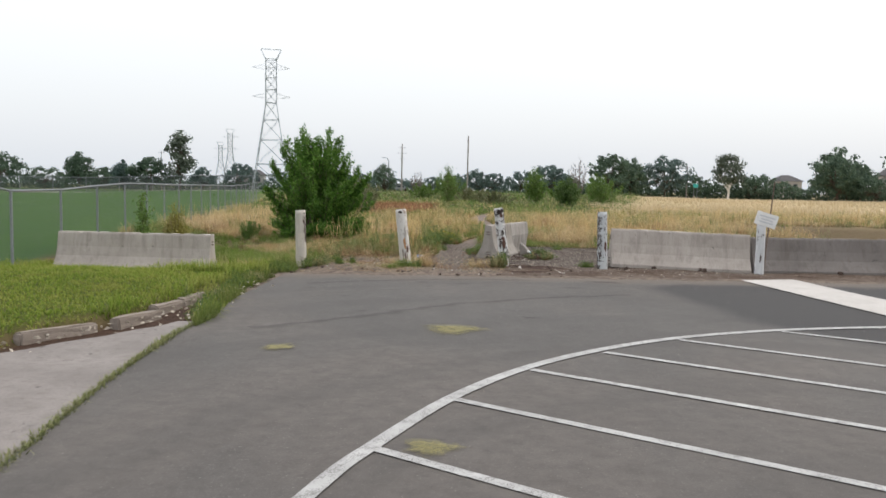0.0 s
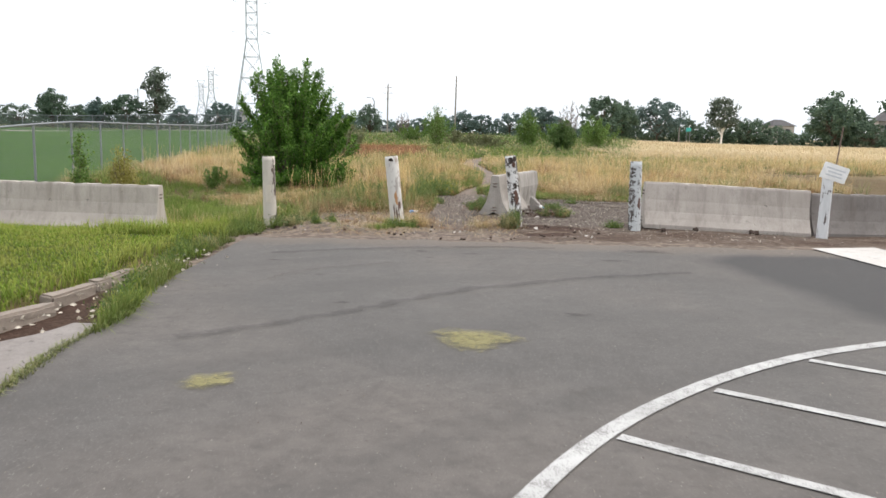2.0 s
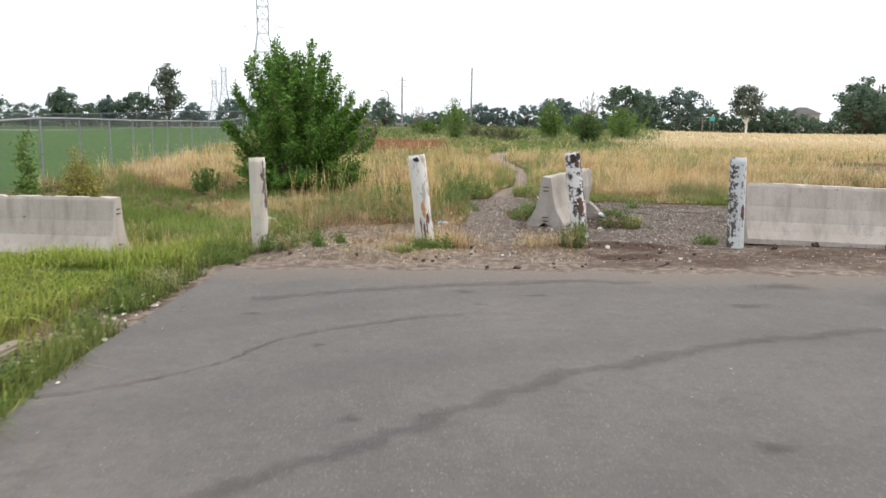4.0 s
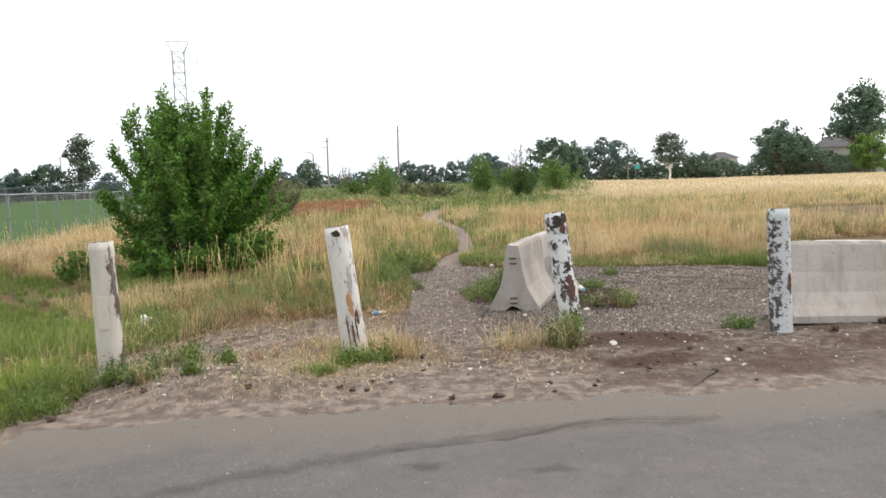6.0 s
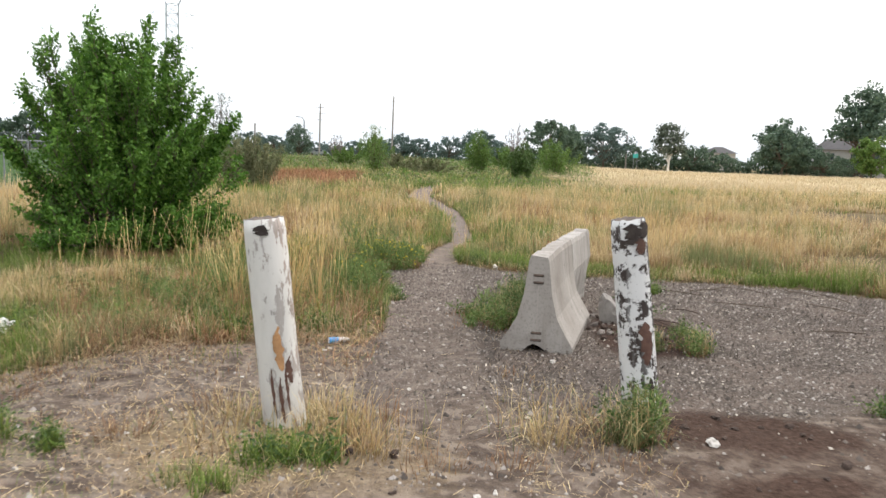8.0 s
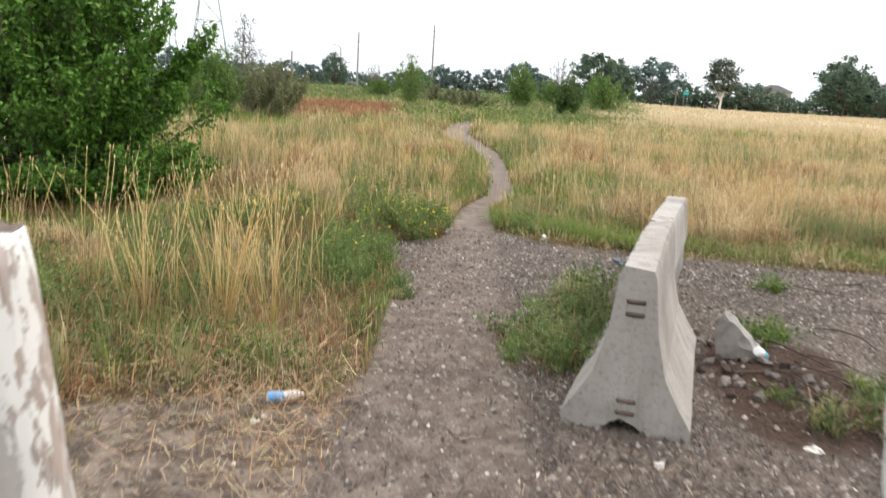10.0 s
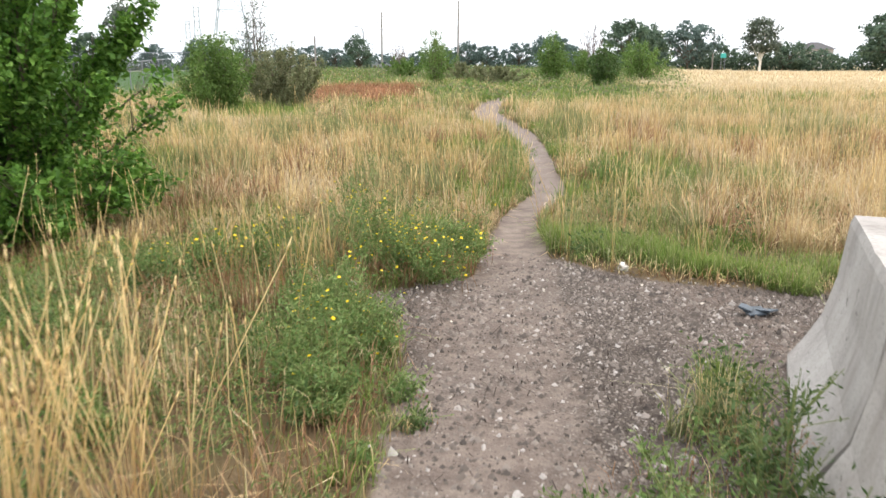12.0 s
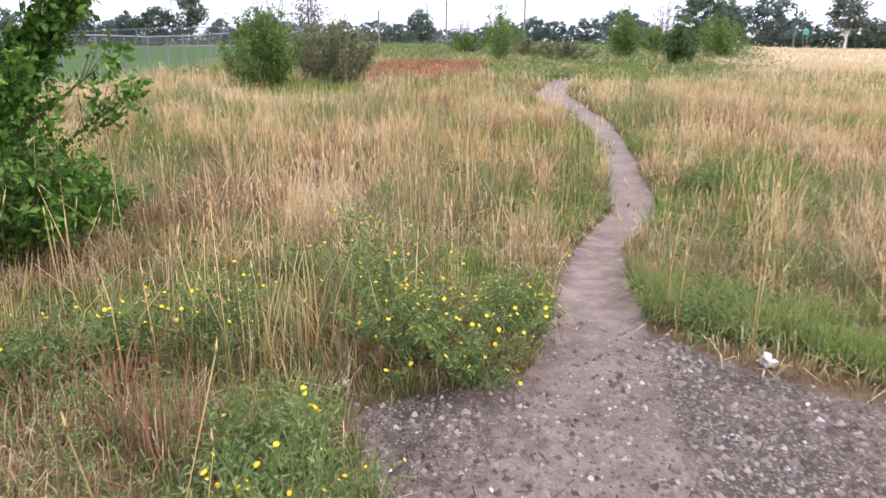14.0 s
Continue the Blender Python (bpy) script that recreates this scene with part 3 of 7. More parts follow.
def damp_at(x, y):
    """Dark, freshly turned or wet soil."""
    d = np.maximum(1.2 * np.exp(-((x - 2.3) ** 2 / 0.75 + (y - 8.66) ** 2 / 0.10)), 1.15 * np.exp(-((x - 2.15) ** 2 / 0.20 + (y - 7.80) ** 2 / 0.10)))
    d = d + 0.28 * wobble(x, y, 3.1, 2.0) * (d > 0.12) + 0.16 * wobble(x, y, 8.0, 1.0) * (d > 0.12)
    d = np.maximum(d, 1.1 * np.exp(-((x - kerb_x(y) - 0.35) ** 2 / 0.14 + ((y - 0.8) / 2.6) ** 4)))
    d = np.maximum(d, np.exp(-((x - 2.5 - 0.15 * (y - 11.1)) / 0.50) ** 4 - ((y - 11.2) / 0.85) ** 4))
    d = np.maximum(d, (0.50 + 0.16 * wobble(x, y, 2.3, 4.0)) * sstep(0.8, 1.8, x) * sstep(6.8, 7.2, y) * (1 - sstep(8.3, 9.3, y + 0.35 * wobble(x, y, 1.3) + 0.2 * wobble(x, y, 3.7))))
    return np.maximum(d, 0.55 * np.exp(-(y - 8.9) ** 2 / 0.08) * (x > 3.7))


def lush_at(x, y):
    """The far part of the field that is green rather than ripe."""
    return sstep(36, 46, y) * sstep(-1.0, 3.0, 0.25 * (y - 4) - x + 1.5 * wobble(x, y, 0.2))


def fence_x(y):
    return -8.8 - (y - 9.1) * 0.165


def kerb_x(y):
    return np.interp(y, [-12, -1, 0.3, 1.2, 3.3, 5.2, 8.0], [-5.2, -4.4, -3.75, -3.3, -3.2, -3.1, -3.1])


def lawn_at(x, y):
    return sstep(0.0, 0.35, kerb_x(y) - x) * (1 - sstep(7.2, 9.5, y)) * (1 - sstep(0, 0.6, fence_x(y) - x))


def turf_at(x, y):
    return sstep(0.0, 0.8, fence_x(y) - x) * (1 - sstep(172, 180, y))


def lot_edge(x):
    return 6.72 + 0.13 * wobble(x, x * 0.3, 2.2) + 0.06 * wobble(x, x, 7.0)


def on_lot(x, y):
    return ((y < lot_edge(x)) & (x > seam_x(y))).astype(float)


def seam_x(y):
    return np.interp(y, [-40, -3.8, -1.5, 0.4, 1.5, 3.2, 5.0, 5.9, 6.7, 7.5], [-1.9, -1.95, -2.27, -2.45, -2.42, -2.62, -2.80, -2.88, -2.84, -2.70])


def ground_z(x, y):
    x, y = np.asarray(x, float), np.asarray(y, float)
    z = 0.018 * wobble(x, y, 1.1) + 0.010 * wobble(x, y, 4.0)
    z = z * sstep(5.5, 8.0, y + (x < -3.4) * 10)
    z = z - 0.015 * on_path(x, y) * sstep(14, 16, y)
    z = z + 0.09 * np.exp(-((x + 1.75) ** 2 + (y - 7.75) ** 2) / 0.35) + 0.05 * np.exp(-((x + 2.4) ** 2 + (y - 8.3) ** 2) / 0.3)
    z = z + 0.11 * sstep(0.0, 0.3, kerb_x(y) - x) * (1 - sstep(4.5, 7.2, y))
    z = z - (0.10 * sstep(-1.9, -2.6, x) + 0.10 * sstep(-3.2, -4.4, x)) * sstep(6.2, 8.2, y) * (1 - sstep(11.5, 16, y))
    z = z + 0.06 * np.exp(-((x - 2.45) ** 2 / 0.12 + (y - 11.5) ** 2 / 0.3)) * (1 + 0.5 * wobble(x, y, 6.0))
    z = z - 0.085 * sstep(4.2, 7.0, x) * np.exp(-((y - 9.2) / 1.1) ** 2)
    rise = 0.95 - 0.45 * sstep(15, 45, x)
    z = z + rise * sstep(42, 92, y) * (1 - 0.6 * sstep(10, 30, fence_x(y) - x))
    z = z - 0.06 * (y < lot_edge(x) - 0.1) * (x > kerb_x(y) - 0.1)
    z = z - (0.012 + z * 0.6) * (1 - sstep(0.1, 0.7, y - lot_edge(x))) * (y > lot_edge(x) - 0.1) * (x > -2.6)
    z = z - 0.02 * np.exp(-((x - 2.2) ** 2 + (y - 7.8) ** 2) / 0.25)
    return z


def spacing(lo, hi, step, far, grow=1.22):
    a = list(np.arange(lo, hi, step))
    s, v = step, hi
    while v < far:
        a.append(v)
        s *= grow
        v += s
    a.append(far)
    s, v, low = step, lo - step, []
    while v > -far:
        low.append(v)
        s *= grow
        v -= s
    low.append(-far)
    return np.array(low[::-1] + a)


def build_ground():
    gx, gy = spacing(-9, 8, 0.13, 3500), spacing(-1, 32, 0.13, 3500)
    X, Y = np.meshgrid(gx, gy)
    x, y = X.ravel(), Y.ravel()
    nx, ny = len(gx), len(gy)
    i = (np.arange(ny - 1)[:, None] * nx + np.arange(nx - 1)[None]).ravel()
    f = np.stack([i, i + 1, i + 1 + nx, i + nx], 1)
    grav = gravel_at(x, y)
    bare = np.maximum(np.maximum(on_path(x, y), grav), apron_at(x, y))
    bare = np.maximum(bare, sstep(-3.5, -2.9, x) * (1 - sstep(9.0, 9.8, y)) * (y > -3))
    damp = damp_at(x, y)
    red = np.exp(-(((x + 4.0) / 3.3) ** 4 + ((y - 52) / 9.5) ** 4))
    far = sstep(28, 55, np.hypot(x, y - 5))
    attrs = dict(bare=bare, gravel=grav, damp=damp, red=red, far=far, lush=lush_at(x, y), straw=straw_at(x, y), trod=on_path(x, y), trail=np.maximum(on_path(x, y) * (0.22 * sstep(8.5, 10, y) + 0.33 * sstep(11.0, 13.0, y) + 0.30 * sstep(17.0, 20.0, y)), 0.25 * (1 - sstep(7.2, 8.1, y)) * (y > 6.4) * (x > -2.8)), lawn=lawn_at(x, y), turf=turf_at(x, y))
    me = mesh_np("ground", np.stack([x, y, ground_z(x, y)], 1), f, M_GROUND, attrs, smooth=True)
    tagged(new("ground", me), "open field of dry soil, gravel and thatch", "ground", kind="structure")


def strip_mesh(name, left, right, z, mat, thick=0.0, sub=1):
    """A flat ribbon between two lines of points."""
    bm = bmesh.new()
    n = len(left)
    a = [bm.verts.new((p[0], p[1], z)) for p in left]
    b = [bm.verts.new((p[0], p[1], z)) for p in right]
    for k in range(n - 1):
        bm.faces.new((a[k], b[k], b[k + 1], a[k + 1]))
    bmesh.ops.recalc_face_normals(bm, faces=bm.faces)
    if bm.faces[:] and sum(f.normal.z for f in bm.faces) < 0:
        bmesh.ops.reverse_faces(bm, faces=bm.faces[:])
    me = bpy.data.meshes.new(name)
    bm.to_mesh(me)
    bm.free()
    me.materials.append(mat)
    return me


def ribbon(points, width, rnd=None, ragged=0.0):
    """Left and right edges of a band along a line."""
    P = [Vector((*p, 0)) for p in points]
    L, R = [], []
    for i, p in enumerate(P):
        d = (P[min(i + 1, len(P) - 1)] - P[max(i - 1, 0)]).normalized()
        n = Vector((-d.y, d.x, 0))
        w = width / 2 if isinstance(width, float) else width[i] / 2
        e1 = rnd.uniform(-ragged, ragged) if rnd else 0
        e2 = rnd.uniform(-ragged, ragged) if rnd else 0
        L.append(p + n * (w + e1))
        R.append(p - n * (w + e2))
    return L, R


def spline(points, step=0.25):
    """Smooth (Catmull-Rom) points along a line."""
    P = [Vector((*p, 0)) for p in points]
    P = [P[0] * 2 - P[1]] + P + [P[-1] * 2 - P[-2]]
    out = []
    for a, b, c, d in zip(P, P[1:], P[2:], P[3:]):
        n = max(2, int((c - b).length / step))
        for k in range(n):
            t = k / n
            q = 0.5 * (2 * b + (c - a) * t + (2 * a - 5 * b + 4 * c - d) * t * t + (3 * b - a - 3 * c + d) * t ** 3)
            out.append((q.x, q.y))
    out.append((P[-2].x, P[-2].y))
    return out


def build_lot():
    # the sheet is cut into columns that end at the ragged far edge
    cols = np.concatenate([np.linspace(-2.6, 9, 118), np.array([10, 12, 15, 20, 30, 45, 60])])
    rows = np.concatenate([[-60, -40, -25, -15, -10], np.arange(-8, 6.01, 0.35)])
    far_n = 4
    verts = []
    for r in rows:
        for c in cols:
            verts.append((max(c, float(seam_x(r))), r, 0.0))
    for k in range(1, far_n + 1):
        for c in cols:
            e = float(lot_edge(np.array(c)))
            y = 5.95 + (e - 5.95) * k / far_n
            verts.append((max(c, float(seam_x(y))), y, 0.0 if k < far_n else -0.010))
    V = np.array(verts)
    V[:, 2] += 0.003 * wobble(V[:, 0], V[:, 1], 0.9) * (np.abs(V[:, 0]) < 12)
    nc, nr = len(cols), len(rows) + far_n
    i = (np.arange(nr - 1)[:, None] * nc + np.arange(nc - 1)[None]).ravel()
    f = np.stack([i, i + 1, i + 1 + nc, i + nc], 1)
    e = lot_edge(V[:, 0])
    d = 0.95 - sstep(-0.1, 1.5, e - V[:, 1])
    px, py = V[:, 0], V[:, 1]
    left = np.interp(py, [0.0, 2.0, 3.2, 4.2, 5.4, 6.0], [5.3, 4.3, 4.2, 4.0, 3.8, 4.4])
    dark = sstep(-0.55, 0.75, px - left) * sstep(-0.25, 0.45, 6.15 - py) * sstep(-0.6, 1.2, py) * (1 - sstep(8.5, 9.5, px))
    me = mesh_np("parking_lot", V, f, M_ASPHALT, dict(dust=d, dark=dark), smooth=True)
    lot = tagged(new("parking_lot", me), "worn grey asphalt parking lot with hairline cracks", "pavement", kind="structure")
    rnd = random.Random(4)
    # the painted sweep and its hatching
    sweep = spline([(-1.2, -9.0), (-0.62, -6.2), (-0.10, -3.96), (0.13, -3.24), (0.63, -2.02), (1.31, -0.92), (2.18, 0.0), (3.10, 0.69), (3.95, 1.12), (4.75, 1.42), (6.0, 1.71), (7.6, 1.85)])
    lines = tagged(new("painted_lines", strip_mesh("painted_lines", *ribbon(sweep, 0.115), 0.0085, M_LINE)), "white painted curve with hatching, worn in places", "road marking", kind="structure")
    for a in ((-0.35, -4.5), (0.13, -3.22), (0.63, -2.02), (1.31, -0.95), (2.13, -0.1), (3.1, 0.66), (4.5, 1.32)):
        b = (a[0] + 0.82 * 7, a[1] - 0.575 * 7)
        pts = [(a[0] + (b[0] - a[0]) * k / 20 + 0.04, a[1] + (b[1] - a[1]) * k / 20 - 0.05) for k in range(21)]
        part("hatch_line", strip_mesh("hatch_line", *ribbon(pts, 0.088), 0.008, M_LINE), None, lines)
    # repairs and stains
    tagged(new("concrete_strip", strip_mesh("concrete_strip", [(6.0, 6.75), (6.2, 5.0), (6.5, 2.7), (7.3, -1.0)], [(7.1, 7.0), (7.25, 5.2), (7.55, 2.9), (8.35, -0.8)], 0.016, M_STRIP)), "pale concrete gutter strip across the lot", "pavement", kind="structure")
    for name, pts, wd, mat, lab in (
        ("crack", [(-2.55, 2.42), (-2.1, 2.68), (-1.6, 3.2), (-1.38, 3.72), (-1.05, 4.05), (-0.7, 4.28), (-0.24, 4.58), (0.1, 4.66)], 0.009, M_CRACK, "dirt-filled crack in the asphalt"),
        ("crack", [(-0.1, 5.85), (0.6, 5.95), (1.2, 6.2), (1.9, 6.15)], 0.011, M_CRACK, "dirt-filled crack in the asphalt"),
        ("crack", [(2.1, 6.9), (2.35, 7.15), (2.5, 7.35)], 0.02, M_CRACK, "dirt-filled crack in the asphalt"),
    ):
        pts = [(x + rnd.uniform(-0.02, 0.02), y + rnd.uniform(-0.02, 0.02)) for x, y in spline(pts, 0.06)]
        wds = [wd * rnd.uniform(0.15, 1.8) for _ in pts]
        tagged(new(name, strip_mesh(name, *ribbon(pts, wds), 0.0125, mat)), lab, "crack", "cracks in the lot", kind="structure")
    for cx, cy, a, b in ((0.05, 5.55, 0.17, 0.10), (-1.02, 3.62, 0.10, 0.07), (0.2, 5.0, 0.09, 0.06), (0.75, 5.4, 0.22, 0.07), (3.3, 6.0, 0.5, 0.22), (-1.75, 4.55, 0.12, 0.08), (2.6, 5.1, 0.3, 0.12), (-0.6, 2.2, 0.12, 0.08), (1.6, 1.9, 0.16, 0.1)):
        V, E, F = [(cx, cy, 0.0115)], [0.8], []
        for q in range(1, 4):
            for k in range(24):
                t = 2 * math.pi * k / 24
                r = (1 + 0.2 * math.sin(3 * t + cx * 5) + 0.1 * math.sin(5 * t + cy)) * q / 3
                V.append((cx + a * r * math.cos(t), cy + b * r * math.sin(t), 0.0115))
                E.append(0.8 * (1 - q / 3))
        for k in range(24):
            F.append((0, 1 + k, 1 + (k + 1) % 24))
            for q in range(2):
                p0, p1 = 1 + q * 24 + k, 1 + q * 24 + (k + 1) % 24
                F += [(p0, p0 + 24, p1 + 24), (p0, p1 + 24, p1)]
        tagged(new("oil_stain", mesh_np("oil_stain", V, F, M_OIL, dict(e=E))), "dark oily blotch on the asphalt", "stain", "stains on the lot", kind="structure")
    for pts, wd in (([(-1.72, 0.82), (-0.8, 1.55), (0.36, 2.75), (0.95, 3.2), (1.62, 3.58), (2.3, 3.93), (3.4, 4.35)], 0.22), ([(-1.9, 5.1), (-0.6, 5.7), (0.7, 6.05), (2.0, 6.1)], 0.2)):
        L, Rr = ribbon(spline(pts, 0.12), wd, rnd, wd * 0.3)
        V, E, F = [], [], []
        for k, (p, q) in enumerate(zip(L, Rr)):
            V += [(p.x, p.y, 0.0118), ((p.x + q.x) / 2, (p.y + q.y) / 2, 0.0118), (q.x, q.y, 0.0118)]
            E += [0.0, 0.8, 0.0]
            if k:
                b0 = 3 * k - 3
                F += [(b0, b0 + 1, b0 + 4, b0 + 3), (b0 + 1, b0 + 2, b0 + 5, b0 + 4)]
        tagged(new("tar_streak", mesh_np("tar_streak", V, F, M_TAR, dict(e=E))), "faint dark tar streak across the asphalt", "stain", "stains on the lot", kind="structure")
    for cx, cy, a, b, lobes in ((0.62, 0.98, 0.44, 0.42, 3), (-1.15, -0.22, 0.21, 0.24, 2), (0.5, -3.22, 0.24, 0.20, 3)):
        V, E, F = [(cx, cy, 0.012)], [1.0], []
        for q in range(1, 6):
            for k in range(40):
                t = 2 * math.pi * k / 40
                r = (1 + 0.14 * math.sin(lobes * t + 0.7) + 0.07 * math.sin(5 * t + 2)) * q / 5
                V.append((cx + a * r * math.cos(t), cy + b * r * math.sin(t), 0.012))
                E.append(1 - q / 5)
        for k in range(40):
            F.append((0, 1 + k, 1 + (k + 1) % 40))
            for q in range(4):
                p0, p1 = 1 + q * 40 + k, 1 + q * 40 + (k + 1) % 40
                F += [(p0, p0 + 40, p1 + 40), (p0, p1 + 40, p1)]
        me = mesh_np("yellow_stain", V, F, M_YELLOW, dict(e=E))
        tagged(new("yellow_stain", me), "patch of yellowish dust on the asphalt", "stain", "stains on the lot", kind="structure")


def build_gutter():
    ys = np.arange(-14, 1.3, 0.2)
    # the far end of the slab is broken off at a slant
    left = [(float(np.interp(y, [-14, -1.8, -0.2, 0.55, 1.3], [-5.1, -4.3, -3.38, -2.95, -2.62])) + 0.03 * math.sin(y * 9), float(y)) for y in ys]
    right = [(float(seam_x(y)), float(y)) for y in ys]
    tagged(new("gutter", strip_mesh("gutter", left, right, 0.006, M_GUTTER)), "pale concrete gutter slab beside the asphalt", "pavement", kind="structure")
    rnd = random.Random(8)
    kerb = tagged(new("kerb", None), "broken concrete kerb blocks along the lawn", "kerb", kind="structure")
    y = -9.0
    n = 0
    while y < 3.4:
        ln = rnd.uniform(0.7, 1.15)
        bm = bmesh.new()
        box(bm, -0.075, -ln / 2, -0.1, 0.075, ln / 2, rnd.uniform(0.035, 0.07), 0.022)
        bmesh.ops.subdivide_edges(bm, edges=bm.edges[:], cuts=3, use_grid_fill=True)
        for v in bm.verts:
            v.co += noise.noise_vector(v.co * 6 + Vector((n * 3.1, 0, 0))) * 0.012 + noise.noise_vector(v.co * 22 + Vector((n * 1.3, 5, 0))) * 0.009
        ob = part("kerb_block", bm, M_KERB, kerb)
        ym = y + ln / 2
        dx = float(kerb_x(ym + 0.2) - kerb_x(ym - 0.2)) / 0.4
        ob.matrix_basis = pose(float(kerb_x(ym)) + 0.03 + rnd.uniform(-0.03, 0.03), ym, 0.0, rnd.uniform(-3, 3), rnd.uniform(-6, 6), -math.degrees(math.atan(dx)) + rnd.uniform(-5, 5))
        y += ln + (rnd.uniform(0.03, 0.12) if rnd.random() < 0.7 else 0.35)
        n += 1
    # leaf litter and crumbs along the broken edge
    rng = np.random.default_rng(5)
    n = 170
    y = rng.uniform(-2.5, 5.2, n)
    x = kerb_x(y) + 0.10 + np.abs(rng.normal(0, 0.28, n))
    v, f = leaves(rng, np.stack([x, y, np.maximum(ground_z(x, y), 0.0) + 0.02], 1), 0.055, 0.85)
    stuff("leaf_litter", mesh_np("leaf_litter", v, f, M_LEAF_DRY), "dry leaf litter along the broken kerb", "litter")


# ------------------------------------------------------------------ posts and barriers
def make_post(name, base, height, radius, mat, label, lean=(0.0, 0.0), plate=False, patches=()):
    rnd = random.Random(int(base[0] * 10) + 40)
    ob = thing(name, (base[0], base[1], float(ground_z(*base)) - 0.03), label, "bollard", "posts along the lot", rx=lean[1], ry=lean[0])
    bm = bmesh.new()
    n, rings = 26, 16
    off = Vector((base[0] * 3.7, 5, 1))
    grid = []
    for k in range(rings + 1):
        z = height * k / rings
        row = []
        for j in range(n):
            t = 2 * math.pi * j / n
            r = radius * (1.03 - 0.06 * k / rings)
            r *= 1 + 0.05 * noise.noise(Vector((math.cos(t) * 1.5, math.sin(t) * 1.5, z * 1.2)) + off)
            r -= 0.012 * max(0, noise.noise(Vector((math.cos(t) * 5, math.sin(t) * 5, z * 0.5)) + off))
            if k == rings:
                r *= 0.95
            zz = z + (0.012 * noise.noise(Vector((math.cos(t) * 3, math.sin(t) * 3, 9)) + off) if k >= rings - 1 else 0)
            row.append(bm.verts.new((r * math.cos(t), r * math.sin(t), zz)))
        grid.append(row)
    for a, b in zip(grid, grid[1:]):
        for j in range(n):
            bm.faces.new((a[j], a[(j + 1) % n], b[(j + 1) % n], b[j]))
    inner = [bm.verts.new((v.co.x * 0.55, v.co.y * 0.55, height - 0.008 - 0.015 * rnd.random())) for v in grid[-1]]
    for j in range(n):
        bm.faces.new((grid[-1][j], grid[-1][(j + 1) % n], inner[(j + 1) % n], inner[j]))
    bm.faces.new(inner)
    for f in bm.faces:
        f.smooth = True
    log = part("log", bm, mat, ob)
    log.data.materials.append(M_WOOD_TOP)
    log.data.polygons.foreach_set("material_index", [1 if p.center.z > height - 0.03 and abs(p.normal.z) > 0.6 else 0 for p in log.data.polygons])
    if plate:
        bm = bmesh.new()
        box(bm, -0.045, -radius - 0.012, 0.45, 0.05, -radius + 0.01, 0.76, 0.004)
        part("plate", bm, M_PLATE, ob, "cream-painted metal plate")
    for ang, z0, z1, wd, pm, lab in patches:
        bm = bmesh.new()
        cells = 8
        rows = []
        last = 14
        for k in range(last + 1):
            z = z0 + (z1 - z0) * k / last
            w = wd * (0.75 + 0.55 * noise.noise(Vector((k * 0.9, base[0], 3)))) * min(1.0, 0.15 + math.sin(math.pi * k / last) ** 0.6)
            sh = 0.35 * wd * noise.noise(Vector((k * 0.7, base[0], 8)))
            rows.append([bm.verts.new(((radius * 1.005 + 0.004) * math.cos(ang + (sh + w * (j / cells - 0.5)) / radius), (radius * 1.005 + 0.004) * math.sin(ang + (sh + w * (j / cells - 0.5)) / radius), z + 0.012 * noise.noise(Vector((j, k, base[0]))))) for j in range(cells + 1)])
        for a, b in zip(rows, rows[1:]):
            for j in range(cells):
                bm.faces.new((a[j], a[j + 1], b[j + 1], b[j]))
        part("bare_patch", bm, pm, ob, lab)
    return ob


PROFILE = [(-0.30, 0.0), (-0.30, 0.07), (-0.235, 0.17), (-0.165, 0.30), (-0.115, 0.50), (-0.085, 0.77), (-0.070, 0.81)]


def barrier_body(length, seed, height=0.81, broken_near=False, broken_far=False, notch=True, miss=None):
    """A concrete safety barrier: flared foot, narrow top, drain groove under it; ends may be broken rough."""
    sc = height / 0.81
    half = [(x, z * sc) for x, z in PROFILE]
    prof = half + [(-x, z) for x, z in half[::-1]]
    if notch:
        prof += [(0.10, 0.0), (0.05, 0.05), (-0.02, 0.075), (-0.07, 0.05), (-0.11, 0.0)]
    bm = bmesh.new()
    n = max(8, int(length / 0.06))
    off = Vector((seed * 7.3, seed * 1.9, 0))
    rows = []
    for k in range(n + 1):
        y = length * k / n
        row = []
        for j, (x, z) in enumerate(prof):
            yy = y
            if (k == 0 and broken_near) or (k == n and broken_far):
                yy += 0.07 * noise.noise(Vector((x * 9, z * 9, seed)))
            p = Vector((x, yy, z))
            if miss and x > 0.0 and z < miss:
                # the foot on this side has come off, leaving a rough hollow
                p.x = min(x, 0.055 + 0.06 * z / miss + 0.05 * noise.noise(Vector((y * 5, z * 7, seed))))
            p += noise.noise_vector(p * 2.2 + off) * 0.006
            edge = j in (5, 6, 7, 8)
            if edge and noise.noise(Vector((y * 6.7, x * 9, seed * 2.0))) > 0.22:
                p.z -= 0.012 + 0.014 * noise.noise(Vector((y * 19, x * 5, seed)))
                p.x *= 0.93
            row.append(bm.verts.new(p))
        rows.append(row)
    m = len(prof)
    for a, b in zip(rows, rows[1:]):
        for j in range(m):
            bm.faces.new((a[j], a[(j + 1) % m], b[(j + 1) % m], b[j]))
    for row, flip in ((rows[0], False), (rows[-1], True)):
        f = bm.faces.new(row if not flip else row[::-1])
    bmesh.ops.recalc_face_normals(bm, faces=bm.faces[:])
    ends = [f for f in bm.faces if len(f.verts) > 4]
    bmesh.ops.triangulate(bm, faces=ends)
    return bm


